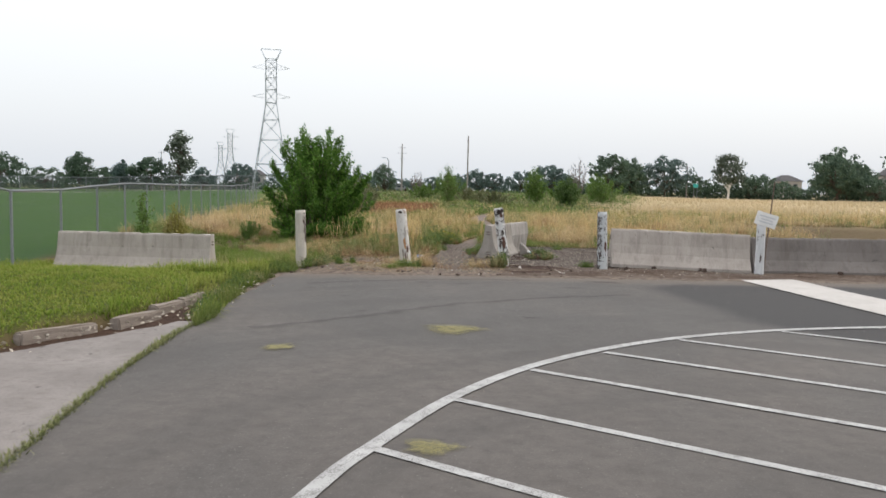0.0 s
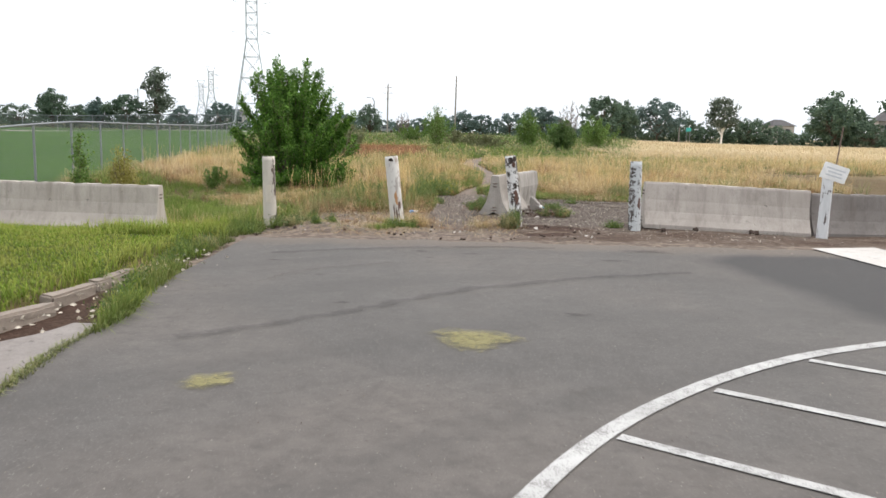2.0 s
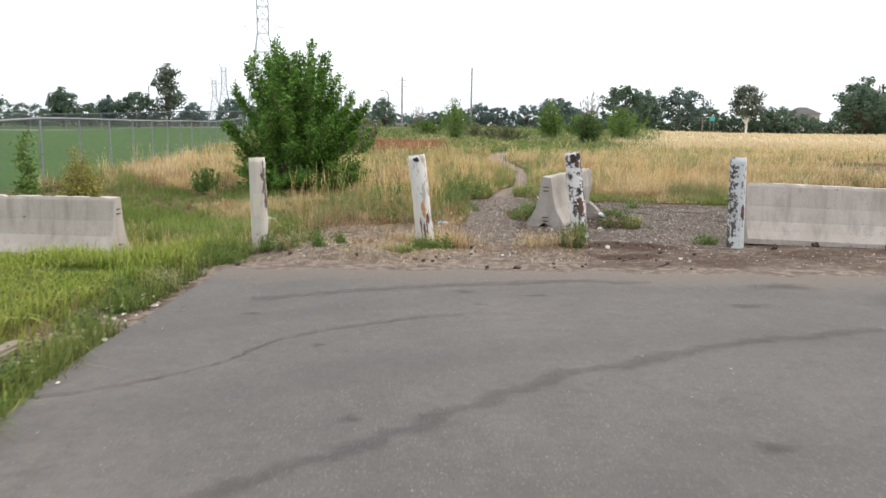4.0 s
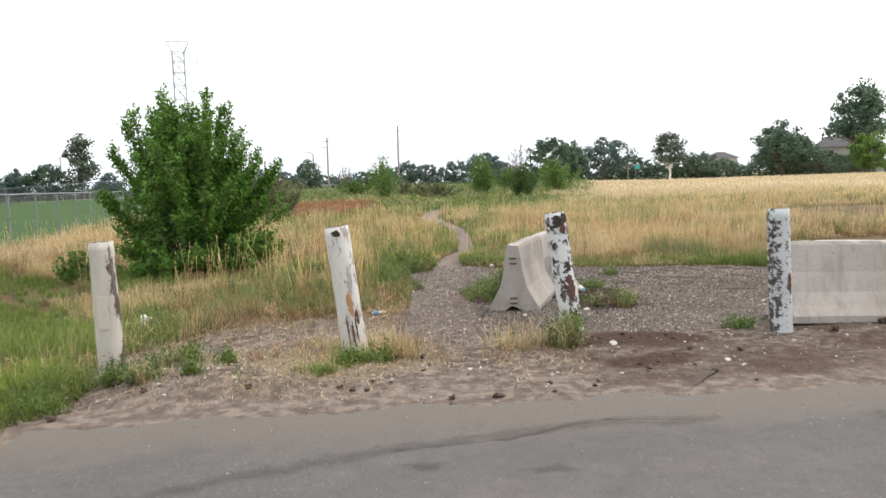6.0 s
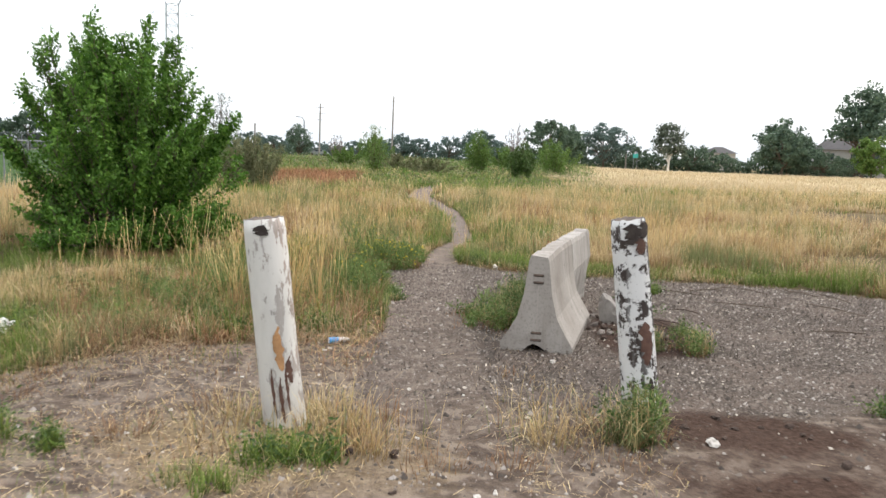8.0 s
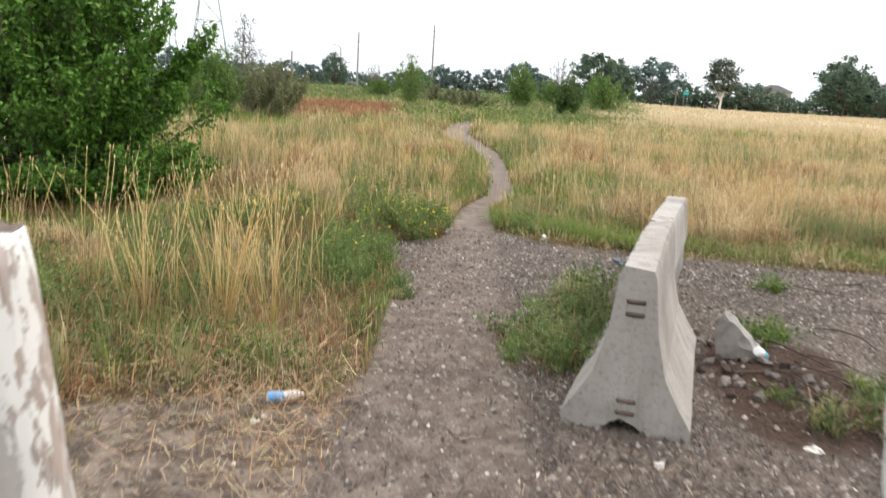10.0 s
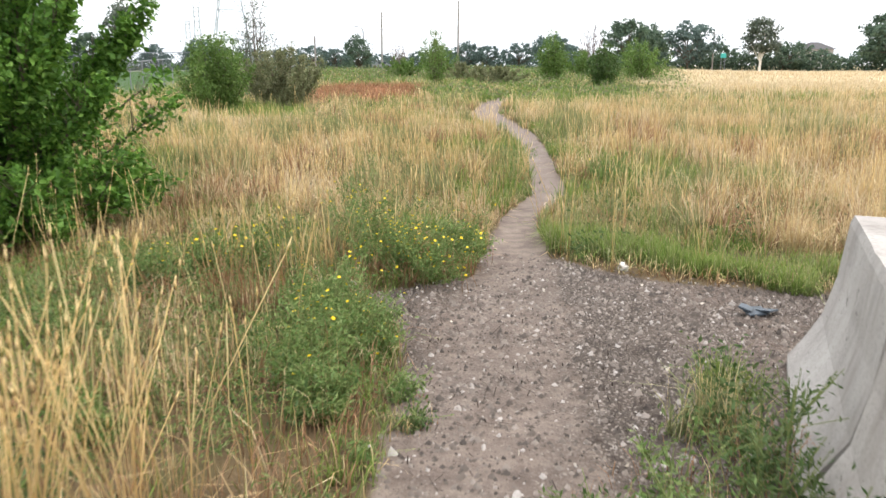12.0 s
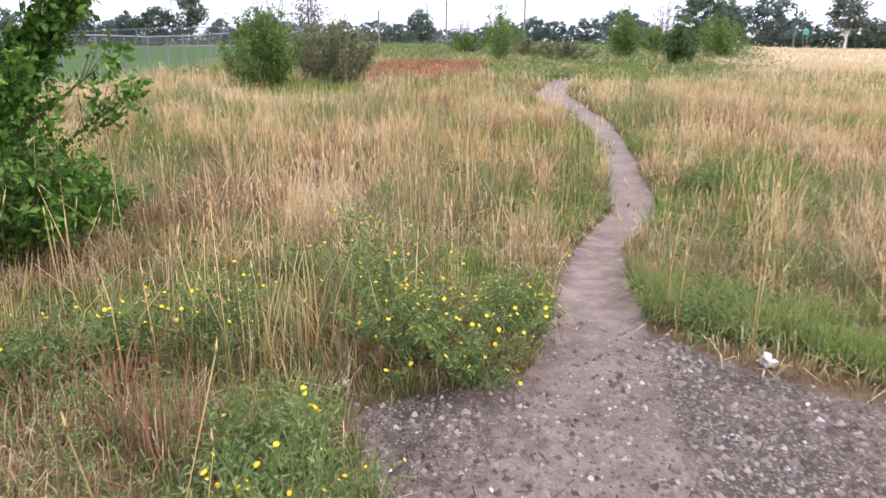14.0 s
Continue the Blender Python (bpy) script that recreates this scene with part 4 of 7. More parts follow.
def lug(parent, y, z):
    """A pair of short rusty loop bars set in the end face."""
    for dz in (0.030, -0.030):
        # no hollow is cut: a dark block gives the shade round the bar
        bm = bmesh.new()
        box(bm, -0.044, y - 0.004, z + dz - 0.013, 0.044, y + 0.02, z + dz + 0.009, 0.004)
        part("pocket", bm, M_CRACK, parent, "dark block in place of a shaded recess")
        bm = bmesh.new()
        box(bm, -0.040, y - 0.014, z + dz - 0.004, 0.040, y + 0.02, z + dz + 0.009, 0.004)
        part("steel_loop", bm, M_RUST, parent, "rusty steel loop bar")


def make_barrier(loc, rz, length, seed, mat, label, height=0.81, rx=0.0):
    ob = thing("concrete_barrier", loc, label, "barrier", "concrete barriers round the lot", rz=rz, rx=rx)
    body = part("body", barrier_body(length, seed, height), mat, ob)
    for e, y in ((0, -0.002), (1, length + 0.002)):
        for z in (0.14, 0.62):
            lug(ob, y, z * height / 0.81)
    return ob


M_PLATE = plain("cream_plate", (0.47, 0.43, 0.37), 0.6, 0.1, 8, 0.15)
M_WOOD_TOP = plain("sawn_post_top", (0.13, 0.105, 0.09), 0.95, 0.5, 25, 0.6)
M_WOOD_BROWN = plain("bare_brown_wood", (0.10, 0.055, 0.042), 0.9, 0.4, 16, 0.7)
M_FADED = plain("faded_print", (0.50, 0.52, 0.54), 0.6, 0.1, 20, 0.0)
M_WOOD_DARK = plain("dark_weathered_wood", (0.045, 0.036, 0.032), 0.95, 0.5, 18, 0.7)
M_WOOD_RUST = plain("rust_orange_wood", (0.36, 0.20, 0.095), 0.85, 0.4, 14, 0.5)


def build_posts():
    white = (0.56, 0.56, 0.555)
    cream = (0.50, 0.465, 0.41)
    make_post("wooden_post", (-2.71, 8.68), 1.25, 0.115, paint_on_wood("cream_flaking_paint", 0.655, cream, side=0.75), "round wooden post in cream paint with a small plate", lean=(-1.2, 0), plate=True,
              patches=((-1.25, 0.06, 0.14, 0.05, M_WOOD_BROWN, "dark bare wood"),))
    make_post("wooden_post", (-0.455, 8.77), 1.22, 0.120, paint_on_wood("cream_half_peeled_paint", 0.545, (0.59, 0.575, 0.545), side=0.18, rust=0.2, scale=15, wood=(0.34, 0.315, 0.295)), "round wooden post, cream paint peeled along one side", lean=(-6.5, 0),
              patches=((-1.35, 0.36, 0.62, 0.062, M_WOOD_RUST, "rust-orange bare wood"), (-0.95, 0.28, 0.44, 0.045, M_WOOD_BROWN, "dark brown bare wood"), (-1.80, 0.10, 0.38, 0.022, M_WOOD_BROWN, "dark brown bare wood"), (-1.45, 0.06, 0.33, 0.026, M_WOOD_BROWN, "dark brown bare wood"), (-1.55, 1.13, 1.19, 0.10, M_WOOD_DARK, "dark split at the top"), (-1.15, 0.12, 0.40, 0.02, M_WOOD_BROWN, "dark brown bare wood")))
    make_post("wooden_post", (1.675, 8.78), 1.28, 0.106, paint_on_wood("white_flaked_paint", 0.512, white, scale=12, side=0.05, grain=1.0, wood=(0.045, 0.034, 0.03)), "round wooden post with badly flaked white paint", lean=(-7.5, 0),
              patches=((-1.35, 0.42, 0.68, 0.10, M_WOOD_BROWN, "brown bare wood"), (-1.3, 1.08, 1.17, 0.09, M_WOOD_BROWN, "brown bare wood"), (-1.75, 1.14, 1.26, 0.12, M_WOOD_DARK, "dark weathered wood"), (-1.0, 1.17, 1.265, 0.10, M_WOOD_DARK, "dark weathered wood"), (-1.2, 0.12, 0.34, 0.05, M_WOOD_DARK, "dark weathered wood")))
    make_post("wooden_post", (3.76, 8.75), 1.25, 0.108, paint_on_wood("grey_flaked_paint", 0.545, (0.47, 0.49, 0.50), scale=15, grain=1.2, side=-0.3, wood=(0.06, 0.048, 0.042)), "round wooden post with greyish flaked paint", lean=(-1.5, 0),
              patches=((-1.1, 0.40, 0.62, 0.07, M_WOOD_BROWN, "brown bare wood"),))
    post = make_post("wooden_post", (7.05, 8.62), 1.12, 0.095, paint_on_wood("white_scuffed_paint", 0.57, (0.60, 0.61, 0.62), scale=9), "round white wooden post that carries a sign board", lean=(0.5, 0))
    sign = thing("sign_board", (7.12, 8.52, 1.10), "crooked white board on a wooden post", "sign", rx=4, ry=16)
    bm = bmesh.new()
    box(bm, -0.23, -0.012, -0.14, 0.23, 0.012, 0.14, 0.006)
    part("board", bm, M_WHITE, sign)
    for k, (w, z) in enumerate(((0.17, 0.06), (0.13, 0.0), (0.15, -0.06))):
        bm = bmesh.new()
        box(bm, -w, -0.016, z - 0.012, w, -0.0125, z + 0.012)
        part("text_bar", bm, M_FADED, sign, "faded grey line of writing")
    rod = thing("steel_rod", (7.35, 9.15, float(ground_z(7.35, 9.15))), "thin rusty steel rod standing beside the barrier", "rod", ry=4)
    bm = bmesh.new()
    tube(bm, [(0, 0, -0.05), (0, 0, 1.0), (0.02, 0, 2.0)], [0.014, 0.014, 0.012], 6)
    part("rod", bm, M_RUST, rod)


def build_barriers():
    make_barrier((-4.58, 8.50, -0.21), 84, 3.48, 3, M_CONC_GREY, "grey concrete barrier standing in the lawn's edge", 0.81)
    make_barrier((7.02, 9.26, -0.095), 90, 3.02, 5, M_CONC_GREY, "stained grey concrete barrier beside the posts", 0.83, 2.0)
    make_barrier((10.25, 9.36, -0.10), 89, 3.1, 9, M_CONC_DARK, "dark weathered concrete barrier at the lot's edge", 0.78)
    make_barrier((13.5, 9.45, -0.10), 88, 3.1, 11, M_CONC_DARK, "dark weathered concrete barrier at the lot's edge", 0.78)
    # the one that stands askew beside the trail is cracked through
    ob = thing("concrete_barrier", (1.37, 10.55, -0.01), "cracked pale concrete barrier standing askew beside the trail", "barrier", "concrete barriers round the lot", rz=-20.3)
    part("body", barrier_body(1.55, 21, broken_far=True), M_CONC_PALE, ob)
    # this half catches more light, given here by a paler concrete colour
    far = part("body", barrier_body(1.45, 22, broken_near=True, miss=0.5), M_CONC_WHITE, ob, "second half, cracked off")
    far.matrix_basis = pose(0.0, 1.585, -0.012, 0, 0.3, -1.4)
    for z in (0.14, 0.62):
        lug(ob, -0.004, z)
    bm = bmesh.new()
    box(bm, -0.002, -0.003, 0.20, 0.002, 0.004, 0.56)
    part("seam", bm, M_CONC_GREY, ob, "moulding seam on the end")
    # the slab that came off its side, propped on a heap of crumbled concrete and soil
    slab = thing("concrete_slab", (2.36, 11.62, 0.0), "pale slab broken off the barrier, leaning on rubble", "rubble", rx=6, ry=-14, rz=-28)
    bm = bmesh.new()
    outline = [(-0.13, -0.05), (0.15, -0.06), (0.17, 0.07), (0.10, 0.19), (0.02, 0.33), (-0.04, 0.40), (-0.10, 0.34), (-0.14, 0.16)]
    for yy in (-0.055, 0.0, 0.055):
        k = 1.0 if yy == 0.0 else 0.94
        for x, z in outline:
            p = Vector((x * k, yy, z * k))
            bm.verts.new(p + noise.noise_vector(p * 9 + Vector((0, yy * 30, 0))) * 0.018)
    bm.verts.ensure_lookup_table()
    q = len(outline)
    for r in (0, q):
        for j in range(q):
            bm.faces.new([bm.verts[i] for i in (r + j, r + (j + 1) % q, r + q + (j + 1) % q, r + q + j)])
    bm.faces.new([bm.verts[i] for i in range(q)][::-1])
    bm.faces.new([bm.verts[i] for i in range(2 * q, 3 * q)])
    bmesh.ops.recalc_face_normals(bm, faces=bm.faces[:])
    bmesh.ops.triangulate(bm, faces=[f for f in bm.faces if len(f.verts) > 4])
    bmesh.ops.subdivide_edges(bm, edges=bm.edges[:], cuts=2, use_grid_fill=True)
    for v in bm.verts:
        v.co = v.co * 0.88 + noise.noise_vector(v.co * 16) * 0.022
    part("slab", bm, M_CONC_WHITE, slab)
    rnd = random.Random(3)
    for k in range(96):
        t = rnd.random()
        x, y = 2.02 + 0.65 * t + rnd.gauss(0, 0.19), 12.15 - 1.35 * t + rnd.gauss(0, 0.22)
        s = rnd.uniform(0.02, 0.085) * (1.25 if rnd.random() < 0.15 else 1.0)
        bm = bmesh.new()
        chunk(bm, (s, s * rnd.uniform(0.6, 1.1), s * rnd.uniform(0.5, 0.8)), k * 3.3, 1, 0.55)
        t = thing("concrete_fragment", (x, y, float(ground_z(x, y)) + s * 0.12), "rough dark lump of crumbled concrete and soil", "rubble", "rubble beside the barrier", rx=rnd.uniform(-25, 25), ry=rnd.uniform(-25, 25), rz=rnd.uniform(0, 360))
        part("lump", bm, M_BROKEN if rnd.random() < 0.45 else M_DEBRIS, t)
    for x, y, rz, l in ((2.72, 11.75, 120, 0.34), (2.62, 11.35, 150, 0.26), (2.5, 11.15, 100, 0.3), (2.9, 11.6, 135, 0.22), (3.3, 12.15, 118, 0.24), (2.4, 10.85, 170, 0.2), (2.75, 11.05, 60, 0.24)):
        st = thing("root", (x, y, float(ground_z(x, y)) + 0.03), "dark bent root lying in the rubble", "root", "roots in the rubble", rz=rz, rx=rnd.uniform(-8, 8))
        bm = bmesh.new()
        tube(bm, [(-l, 0, -0.01), (-l * 0.4, rnd.uniform(-0.05, 0.05), 0.03), (l * 0.3, rnd.uniform(-0.05, 0.05), 0.035), (l, 0, 0.0)], [0.003, 0.006, 0.005, 0.002], 5)
        tube(bm, [(l * 0.2, 0, 0.03), (l * 0.45, 0.09, 0.05), (l * 0.6, 0.15, 0.03)], [0.004, 0.003, 0.001], 4)
        part("stem", bm, M_DEBRIS, st)


# ------------------------------------------------------------------ plants
def limbs_and_tips(rng, height, spread, stems, base_r, curve=0.5, low=0.45, lean=0.0):
    """Stems that fan out of one base, with side shoots: the limbs as a bmesh, and points along the shoots for the leaves."""
    bm = bmesh.new()
    tips = []
    for s in range(stems):
        az = s * 2.399 + rng.uniform(-0.4, 0.4)
        inner = (s / stems) ** 0.6
        reach = spread * inner * rng.uniform(0.75, 1.05)
        top = height * (1.0 - low * max(0.0, (inner - 0.38) / 0.62) ** 1.25) * rng.uniform(0.80, 1.03)
        p = []
        for k in range(7):
            t = k / 6
            r = reach * (t ** (1 - curve * 0.4))
            wob = 0.06 * height * 0.2
            p.append((math.cos(az) * r + rng.normal(0, wob) * t + lean * top * t / height, math.sin(az) * r + rng.normal(0, wob) * t, top * (0.02 + 0.98 * t ** (1 + 0.4 * inner))))
        rad = [base_r * (1 - 0.9 * k / 6) * (1 - 0.5 * inner) + 0.004 for k in range(7)]
        tube(bm, p, rad, 5)
        for k in range(1, 7):
            a = Vector(p[k])
            for q in range(3 if k < 6 else 2):
                az2 = az + rng.normal(0, 1.2)
                ln = height * rng.uniform(0.10, 0.20) * (1.1 - 0.5 * k / 6)
                d = Vector((math.cos(az2), math.sin(az2), rng.uniform(0.1, 1.6))).normalized()
                if k == 6:
                    d = Vector((rng.normal(0, 0.25), rng.normal(0, 0.25), 1)).normalized()
                b = a + d * ln
                mid = a + d * ln * 0.5 + Vector((0, 0, -0.02))
                tube(bm, [a, mid, b], [0.012 * height / 4, 0.008 * height / 4, 0.003], 4)
                for t in np.linspace(0.15, 1.05, 8):
                    c = a + d * ln * t
                    tips.append((c.x, c.y, c.z, ln))
    return bm, np.array(tips)


def make_tree(name, loc, height, spread, stems, per_tip, leaf, mat, label, category, seed, bark=None, group="", scatter=0.35, base_r=0.07, curve=0.5, rot=0.0, droop=0.0, low=0.45, lean=0.0):
    rng = np.random.default_rng(seed)
    ob = thing(name, loc, label, category, group, rz=rot)
    bm, tips = limbs_and_tips(rng, height, spread, stems, base_r, curve, low, lean)
    part("trunk", bm, bark or M_BARK, ob)
    rep = np.repeat(tips, per_tip, 0)
    c = rep[:, :3] + rng.normal(0, 1, (len(rep), 3)) * (rep[:, 3:4] * scatter)
    c[:, 2] = np.maximum(c[:, 2], 0.08)
    v, f = leaves(rng, c, leaf, droop=droop)
    part("crown", mesh_np("crown", v, f, mat), None, ob)
    return ob


def make_elm(loc):
    """A many-stemmed young elm: spires of upright leafy shoots over a broad skirt of arching limbs."""
    rng = np.random.default_rng(42)
    ob = thing("elm_tree", loc, "young leafy elm with dense green upright branches", "tree")
    bm, C = bmesh.new(), []

    def sprays(a, b, c, count, t0, rise, long):
        for _ in range(count):
            t = rng.uniform(t0, 1.0)
            p = a.lerp(b, t * 2) if t < 0.5 else b.lerp(c, t * 2 - 1)
            out = Vector((c.x, c.y, 0)) * 0.22
            d = (Vector((rng.normal(0, 0.42), rng.normal(0, 0.42), rise)) + out).normalized()
            ln = rng.uniform(0.18, 0.46) * long * (1.25 - 0.5 * t)
            tube(bm, [p, p + d * ln * 0.6, p + d * ln], [0.005, 0.004, 0.002], 3)
            m = int(88 * ln)
            u = rng.uniform(0.0, 1.0, m)
            C.append(np.array(p)[None] + u[:, None] * ln * np.array(d)[None] + rng.normal(0, 1, (m, 3)) * (0.062 - 0.040 * u)[:, None])

    def limb(end, bend, r):
        foot = Vector((rng.normal(0, 0.10), rng.normal(0, 0.10), -0.05))
        mid = Vector((end.x * bend, end.y * bend, end.z * 0.5)) + Vector(rng.normal(0, 0.06, 3))
        tube(bm, [foot, foot.lerp(mid, 0.5), mid, mid.lerp(end, 0.55), end], [r, r * 0.75, r * 0.5, r * 0.3, 0.004], 5)
        return foot, mid, end

    spires = [(-0.52, 0.15, 3.68), (-0.30, -0.35, 3.42), (0.05, -0.10, 3.34), (0.38, 0.10, 3.56), (0.62, 0.45, 3.32), (1.12, -0.20, 2.85), (1.75, 0.35, 2.2), (1.45, -0.5, 2.3), (-1.40, 0.0, 2.5),
              (-0.95, -0.6, 3.0), (-1.0, 0.7, 2.9), (0.60, -0.9, 2.9), (0.10, 1.10, 3.0), (-0.30, -1.2, 2.6), (-1.60, -0.5, 1.8), (1.25, -0.7, 2.0), (1.45, 0.2, 1.9), (1.0, -1.1, 1.8), (1.5, -0.3, 1.45), (0.7, -1.4, 1.6)]
    for _ in range(26):
        a, q = rng.uniform(0, 2 * math.pi), rng.uniform(0.2, 1.35)
        spires.append((q * math.cos(a), q * math.sin(a), (3.55 - 0.75 * q) * rng.uniform(0.80, 1.0)))
    for _ in range(16):
        spires.append((rng.uniform(-0.95, 0.9), rng.uniform(-0.6, 0.6), rng.uniform(2.9, 3.45)))
    for k, (x, y, z) in enumerate(spires):
        sprays(*limb(Vector((x, y, z - 0.25)), 0.55, 0.034 if k < 20 else 0.024), 60 if k < 20 else 34, 0.34, 1.3, 1.0)
    for i in range(104):
        a = rng.uniform(0, 2 * math.pi)
        z = rng.uniform(0.12, 2.2) ** 1.15 if i < 72 else rng.uniform(0.10, 0.55)
        reach = float(np.interp(z, [0.1, 0.6, 1.3, 2.2, 2.9], [1.55, 1.78, 1.62, 1.2, 0.8])) * (1 + 0.10 * math.sin(3 * a + 1.0) + 0.08 * math.sin(7 * a))
        r = reach * (rng.uniform(0.5, 1.0) if i < 72 else rng.uniform(0.8, 1.0))
        sprays(*limb(Vector((r * math.cos(a), r * math.sin(a), z)), 0.5, 0.020), 17, 0.42, 0.6, 0.95)
    for v in bm.verts:
        v.co.x *= 0.84 if v.co.x > 0 else 0.94
        v.co.z *= 0.97
    part("trunk", bm, M_BARK, ob)
    c = np.concatenate(C)
    c[:, 0] *= np.where(c[:, 0] > 0, 0.92, 1.0)
    c[:, 2] = np.maximum(c[:, 2], 0.12)
    v, f = leaves(rng, c, 0.070, aspect=0.52)
    part("crown", mesh_np("crown", v, f, LEAF_ELM), None, ob)
    return ob


def make_far_tree(name, loc, height, spread, mat, label, seed, kind="round", n=2600, leaf=None, bark=None, group="trees along the horizon", trunk_bare=0.12):
    """A broadleaf tree: forked trunk, limbs to each leaf clump, and a ragged crown with gaps."""
    rng = np.random.default_rng(seed)
    ob = thing(name, loc, label, "tree", group)
    bm = bmesh.new()
    tr = height * (0.024 if bark is M_BARK_PALE else 0.022)
    lean = rng.normal(0, 0.03)
    tube(bm, [(0, 0, -0.3), (lean * height * 0.3, 0, height * 0.3), (lean * height, 0, height * 0.75)], [tr, tr * 0.75, tr * 0.2], 7)
    clumps = 34 if kind == "tall" else 90
    d = rng.normal(size=(clumps, 3))
    d /= np.linalg.norm(d, axis=1)[:, None]
    r = rng.uniform(0.25, 1.05, clumps)[:, None] ** 0.55
    mid, half = (0.56, 0.42) if kind == "tall" else (0.56, 0.42)
    C = d * r * [spread * 0.92, spread * 0.92, height * half] + [0, 0, height * mid]
    # wider low down, a few leaders above
    C[:, :2] *= (1.18 - 0.45 * (C[:, 2:3] / height))
    C[:, 2] = np.maximum(C[:, 2], height * trunk_bare + 0.3)
    size = height * rng.uniform(0.032, 0.072, clumps)
    for (cx, cy, cz), _ in list(zip(C, size))[::9 if bark is M_BARK_PALE else 2]:
        q = height * rng.uniform(0.15, 0.35)
        tube(bm, [(lean * q, 0, q), (cx * 0.5, cy * 0.5, (q + cz) / 2), (cx, cy, cz)], [tr * 0.45, tr * 0.28, tr * 0.08], 4)
    part("trunk", bm, bark or M_BARK, ob)
    n = int(n * 0.85)
    k = rng.integers(0, clumps, n)
    # each clump is a ragged puff, full in the middle and closed at its rim
    g = rng.normal(size=(n, 3))
    g *= (rng.uniform(0, 1, n) ** 0.6 * 1.75 / np.linalg.norm(g, axis=1))[:, None]
    c = C[k] + g * size[k][:, None] * [1.2, 1.2, 0.95]
    c[:, 2] = np.maximum(c[:, 2], 0.3)
    v, f = leaves(rng, c, leaf or 0.17 + height * 0.031, aspect=0.75)
    part("crown", mesh_np("crown", v, f, mat), None, ob)
    return ob


def make_bare_tree(loc, height, spread, seed, label):
    rng = np.random.default_rng(seed)
    ob = thing("bare_tree", loc, label, "tree", "trees along the horizon")
    bm, tips = limbs_and_tips(rng, height, spread, 11, 0.09, 0.4)
    for t in tips[::3]:
        a = Vector(t[:3])
        b = a + Vector(rng.normal(0, 0.25, 3)) * height * 0.12 + Vector((0, 0, height * 0.06))
        tube(bm, [a, b], [0.03, 0.012], 3)
    part("trunk", bm, M_TWIG, ob)


def herb_body(ob, rng, height, spread, stems, mat, leaf, per=3, dry=60):
    """Branching stems with small leaves and some dead growth at the foot; gives the stem tips."""
    bm = bmesh.new()
    tips, leaf_pts = [], []
    for _ in range(stems):
        az, reach = rng.uniform(0, 6.28), spread * math.sqrt(rng.uniform(0.03, 1))
        top = height * rng.choice([rng.uniform(0.4, 0.95), rng.uniform(0.9, 1.3)], p=[0.75, 0.25]) * (1 - 0.35 * reach / spread)
        foot = rng.uniform(0.0, 0.35)
        p = [(math.cos(az) * reach * (foot + (1 - foot) * t ** 1.3) + rng.normal(0, 0.012), math.sin(az) * reach * (foot + (1 - foot) * t ** 1.3) + rng.normal(0, 0.012), top * t) for t in (0, 0.35, 0.7, 1.0)]
        tube(bm, p, [0.004, 0.0035, 0.003, 0.002], 3)
        for t in np.linspace(0.12, 1.0, 20):
            k = min(2, int(t * 3))
            c = Vector(p[k]).lerp(Vector(p[k + 1]), min(t * 3 - k, 1))
            for _ in range(per):
                leaf_pts.append((c.x + rng.normal(0, 0.026), c.y + rng.normal(0, 0.026), c.z + rng.normal(0, 0.014)))
        tips.append(p[-1])
        for _ in range(3):
            q = Vector(p[2]).lerp(Vector(p[3]), rng.uniform(0.1, 1)) + Vector((rng.normal(0, 0.06), rng.normal(0, 0.06), rng.uniform(0.02, 0.08)))
            tube(bm, [p[2], q], [0.0025, 0.0015], 3)
            tips.append(tuple(q))
            for t in (0.4, 0.7, 0.95):
                c = Vector(p[2]).lerp(q, t)
                leaf_pts.append((c.x + rng.normal(0, 0.012), c.y + rng.normal(0, 0.012), c.z + rng.normal(0, 0.008)))
    part("stem", bm, M_STEM, ob)
    v, f = leaves(rng, np.array(leaf_pts), leaf, aspect=0.30)
    part("foliage", mesh_np("foliage", v, f, mat), None, ob)
    r, a = spread * np.sqrt(rng.uniform(0, 1, dry)), rng.uniform(0, 6.28, dry)
    v, f, h = blades(rng, r * np.cos(a), r * np.sin(a), height * rng.uniform(0.15, 0.75, dry), 0.004 * np.ones(dry), 0.6, zed=np.zeros(dry) - 0.01)
    tagged(part("dry_growth", mesh_np("dry_growth", v, f, REDDISH, dict(h=h)), None, ob), "dead brown stems", kind="stuff")
    return tips


def make_flower_weed(loc, height, spread, seed, flowers=26, label="green weed covered in small yellow flowers"):
    rng = np.random.default_rng(seed)
    ob = thing("flowering_weed", loc, label, "wildflower", "yellow wildflowers beside the trail")
    tips = herb_body(ob, rng, height, spread, int(26 + 30 * spread), LEAF_HERB, 0.032)
    rng.shuffle(tips)
    for t in tips[:flowers]:
        fl = part("flower", FLOWER_MESH, None, ob)
        s = rng.uniform(0.38, 0.80)
        fl.matrix_basis = pose(*t, rng.uniform(-45, 45), rng.uniform(-45, 45), rng.uniform(0, 360)) @ Matrix.Scale(s, 4)
    return ob


def make_leafy_weed(loc, height, spread, seed, stems=26, label="bushy dark green weed with thin stems", group="weeds beside the broken barrier"):
    rng = np.random.default_rng(seed)
    ob = thing("leafy_weed", loc, label, "weed", group)
    herb_body(ob, rng, height, spread, int(stems * 0.55), LEAF_WEED if seed % 2 else LEAF_HERB, 0.034, 2, 60)
    return ob


M_LEAF_DRY = plain("bleached_leaf", (0.50, 0.45, 0.38), 0.85, 0.3, 14, 0.1)
M_STEM = plain("green_stem", (0.15, 0.18, 0.06), 0.8, 0.2, 10, 0.1)


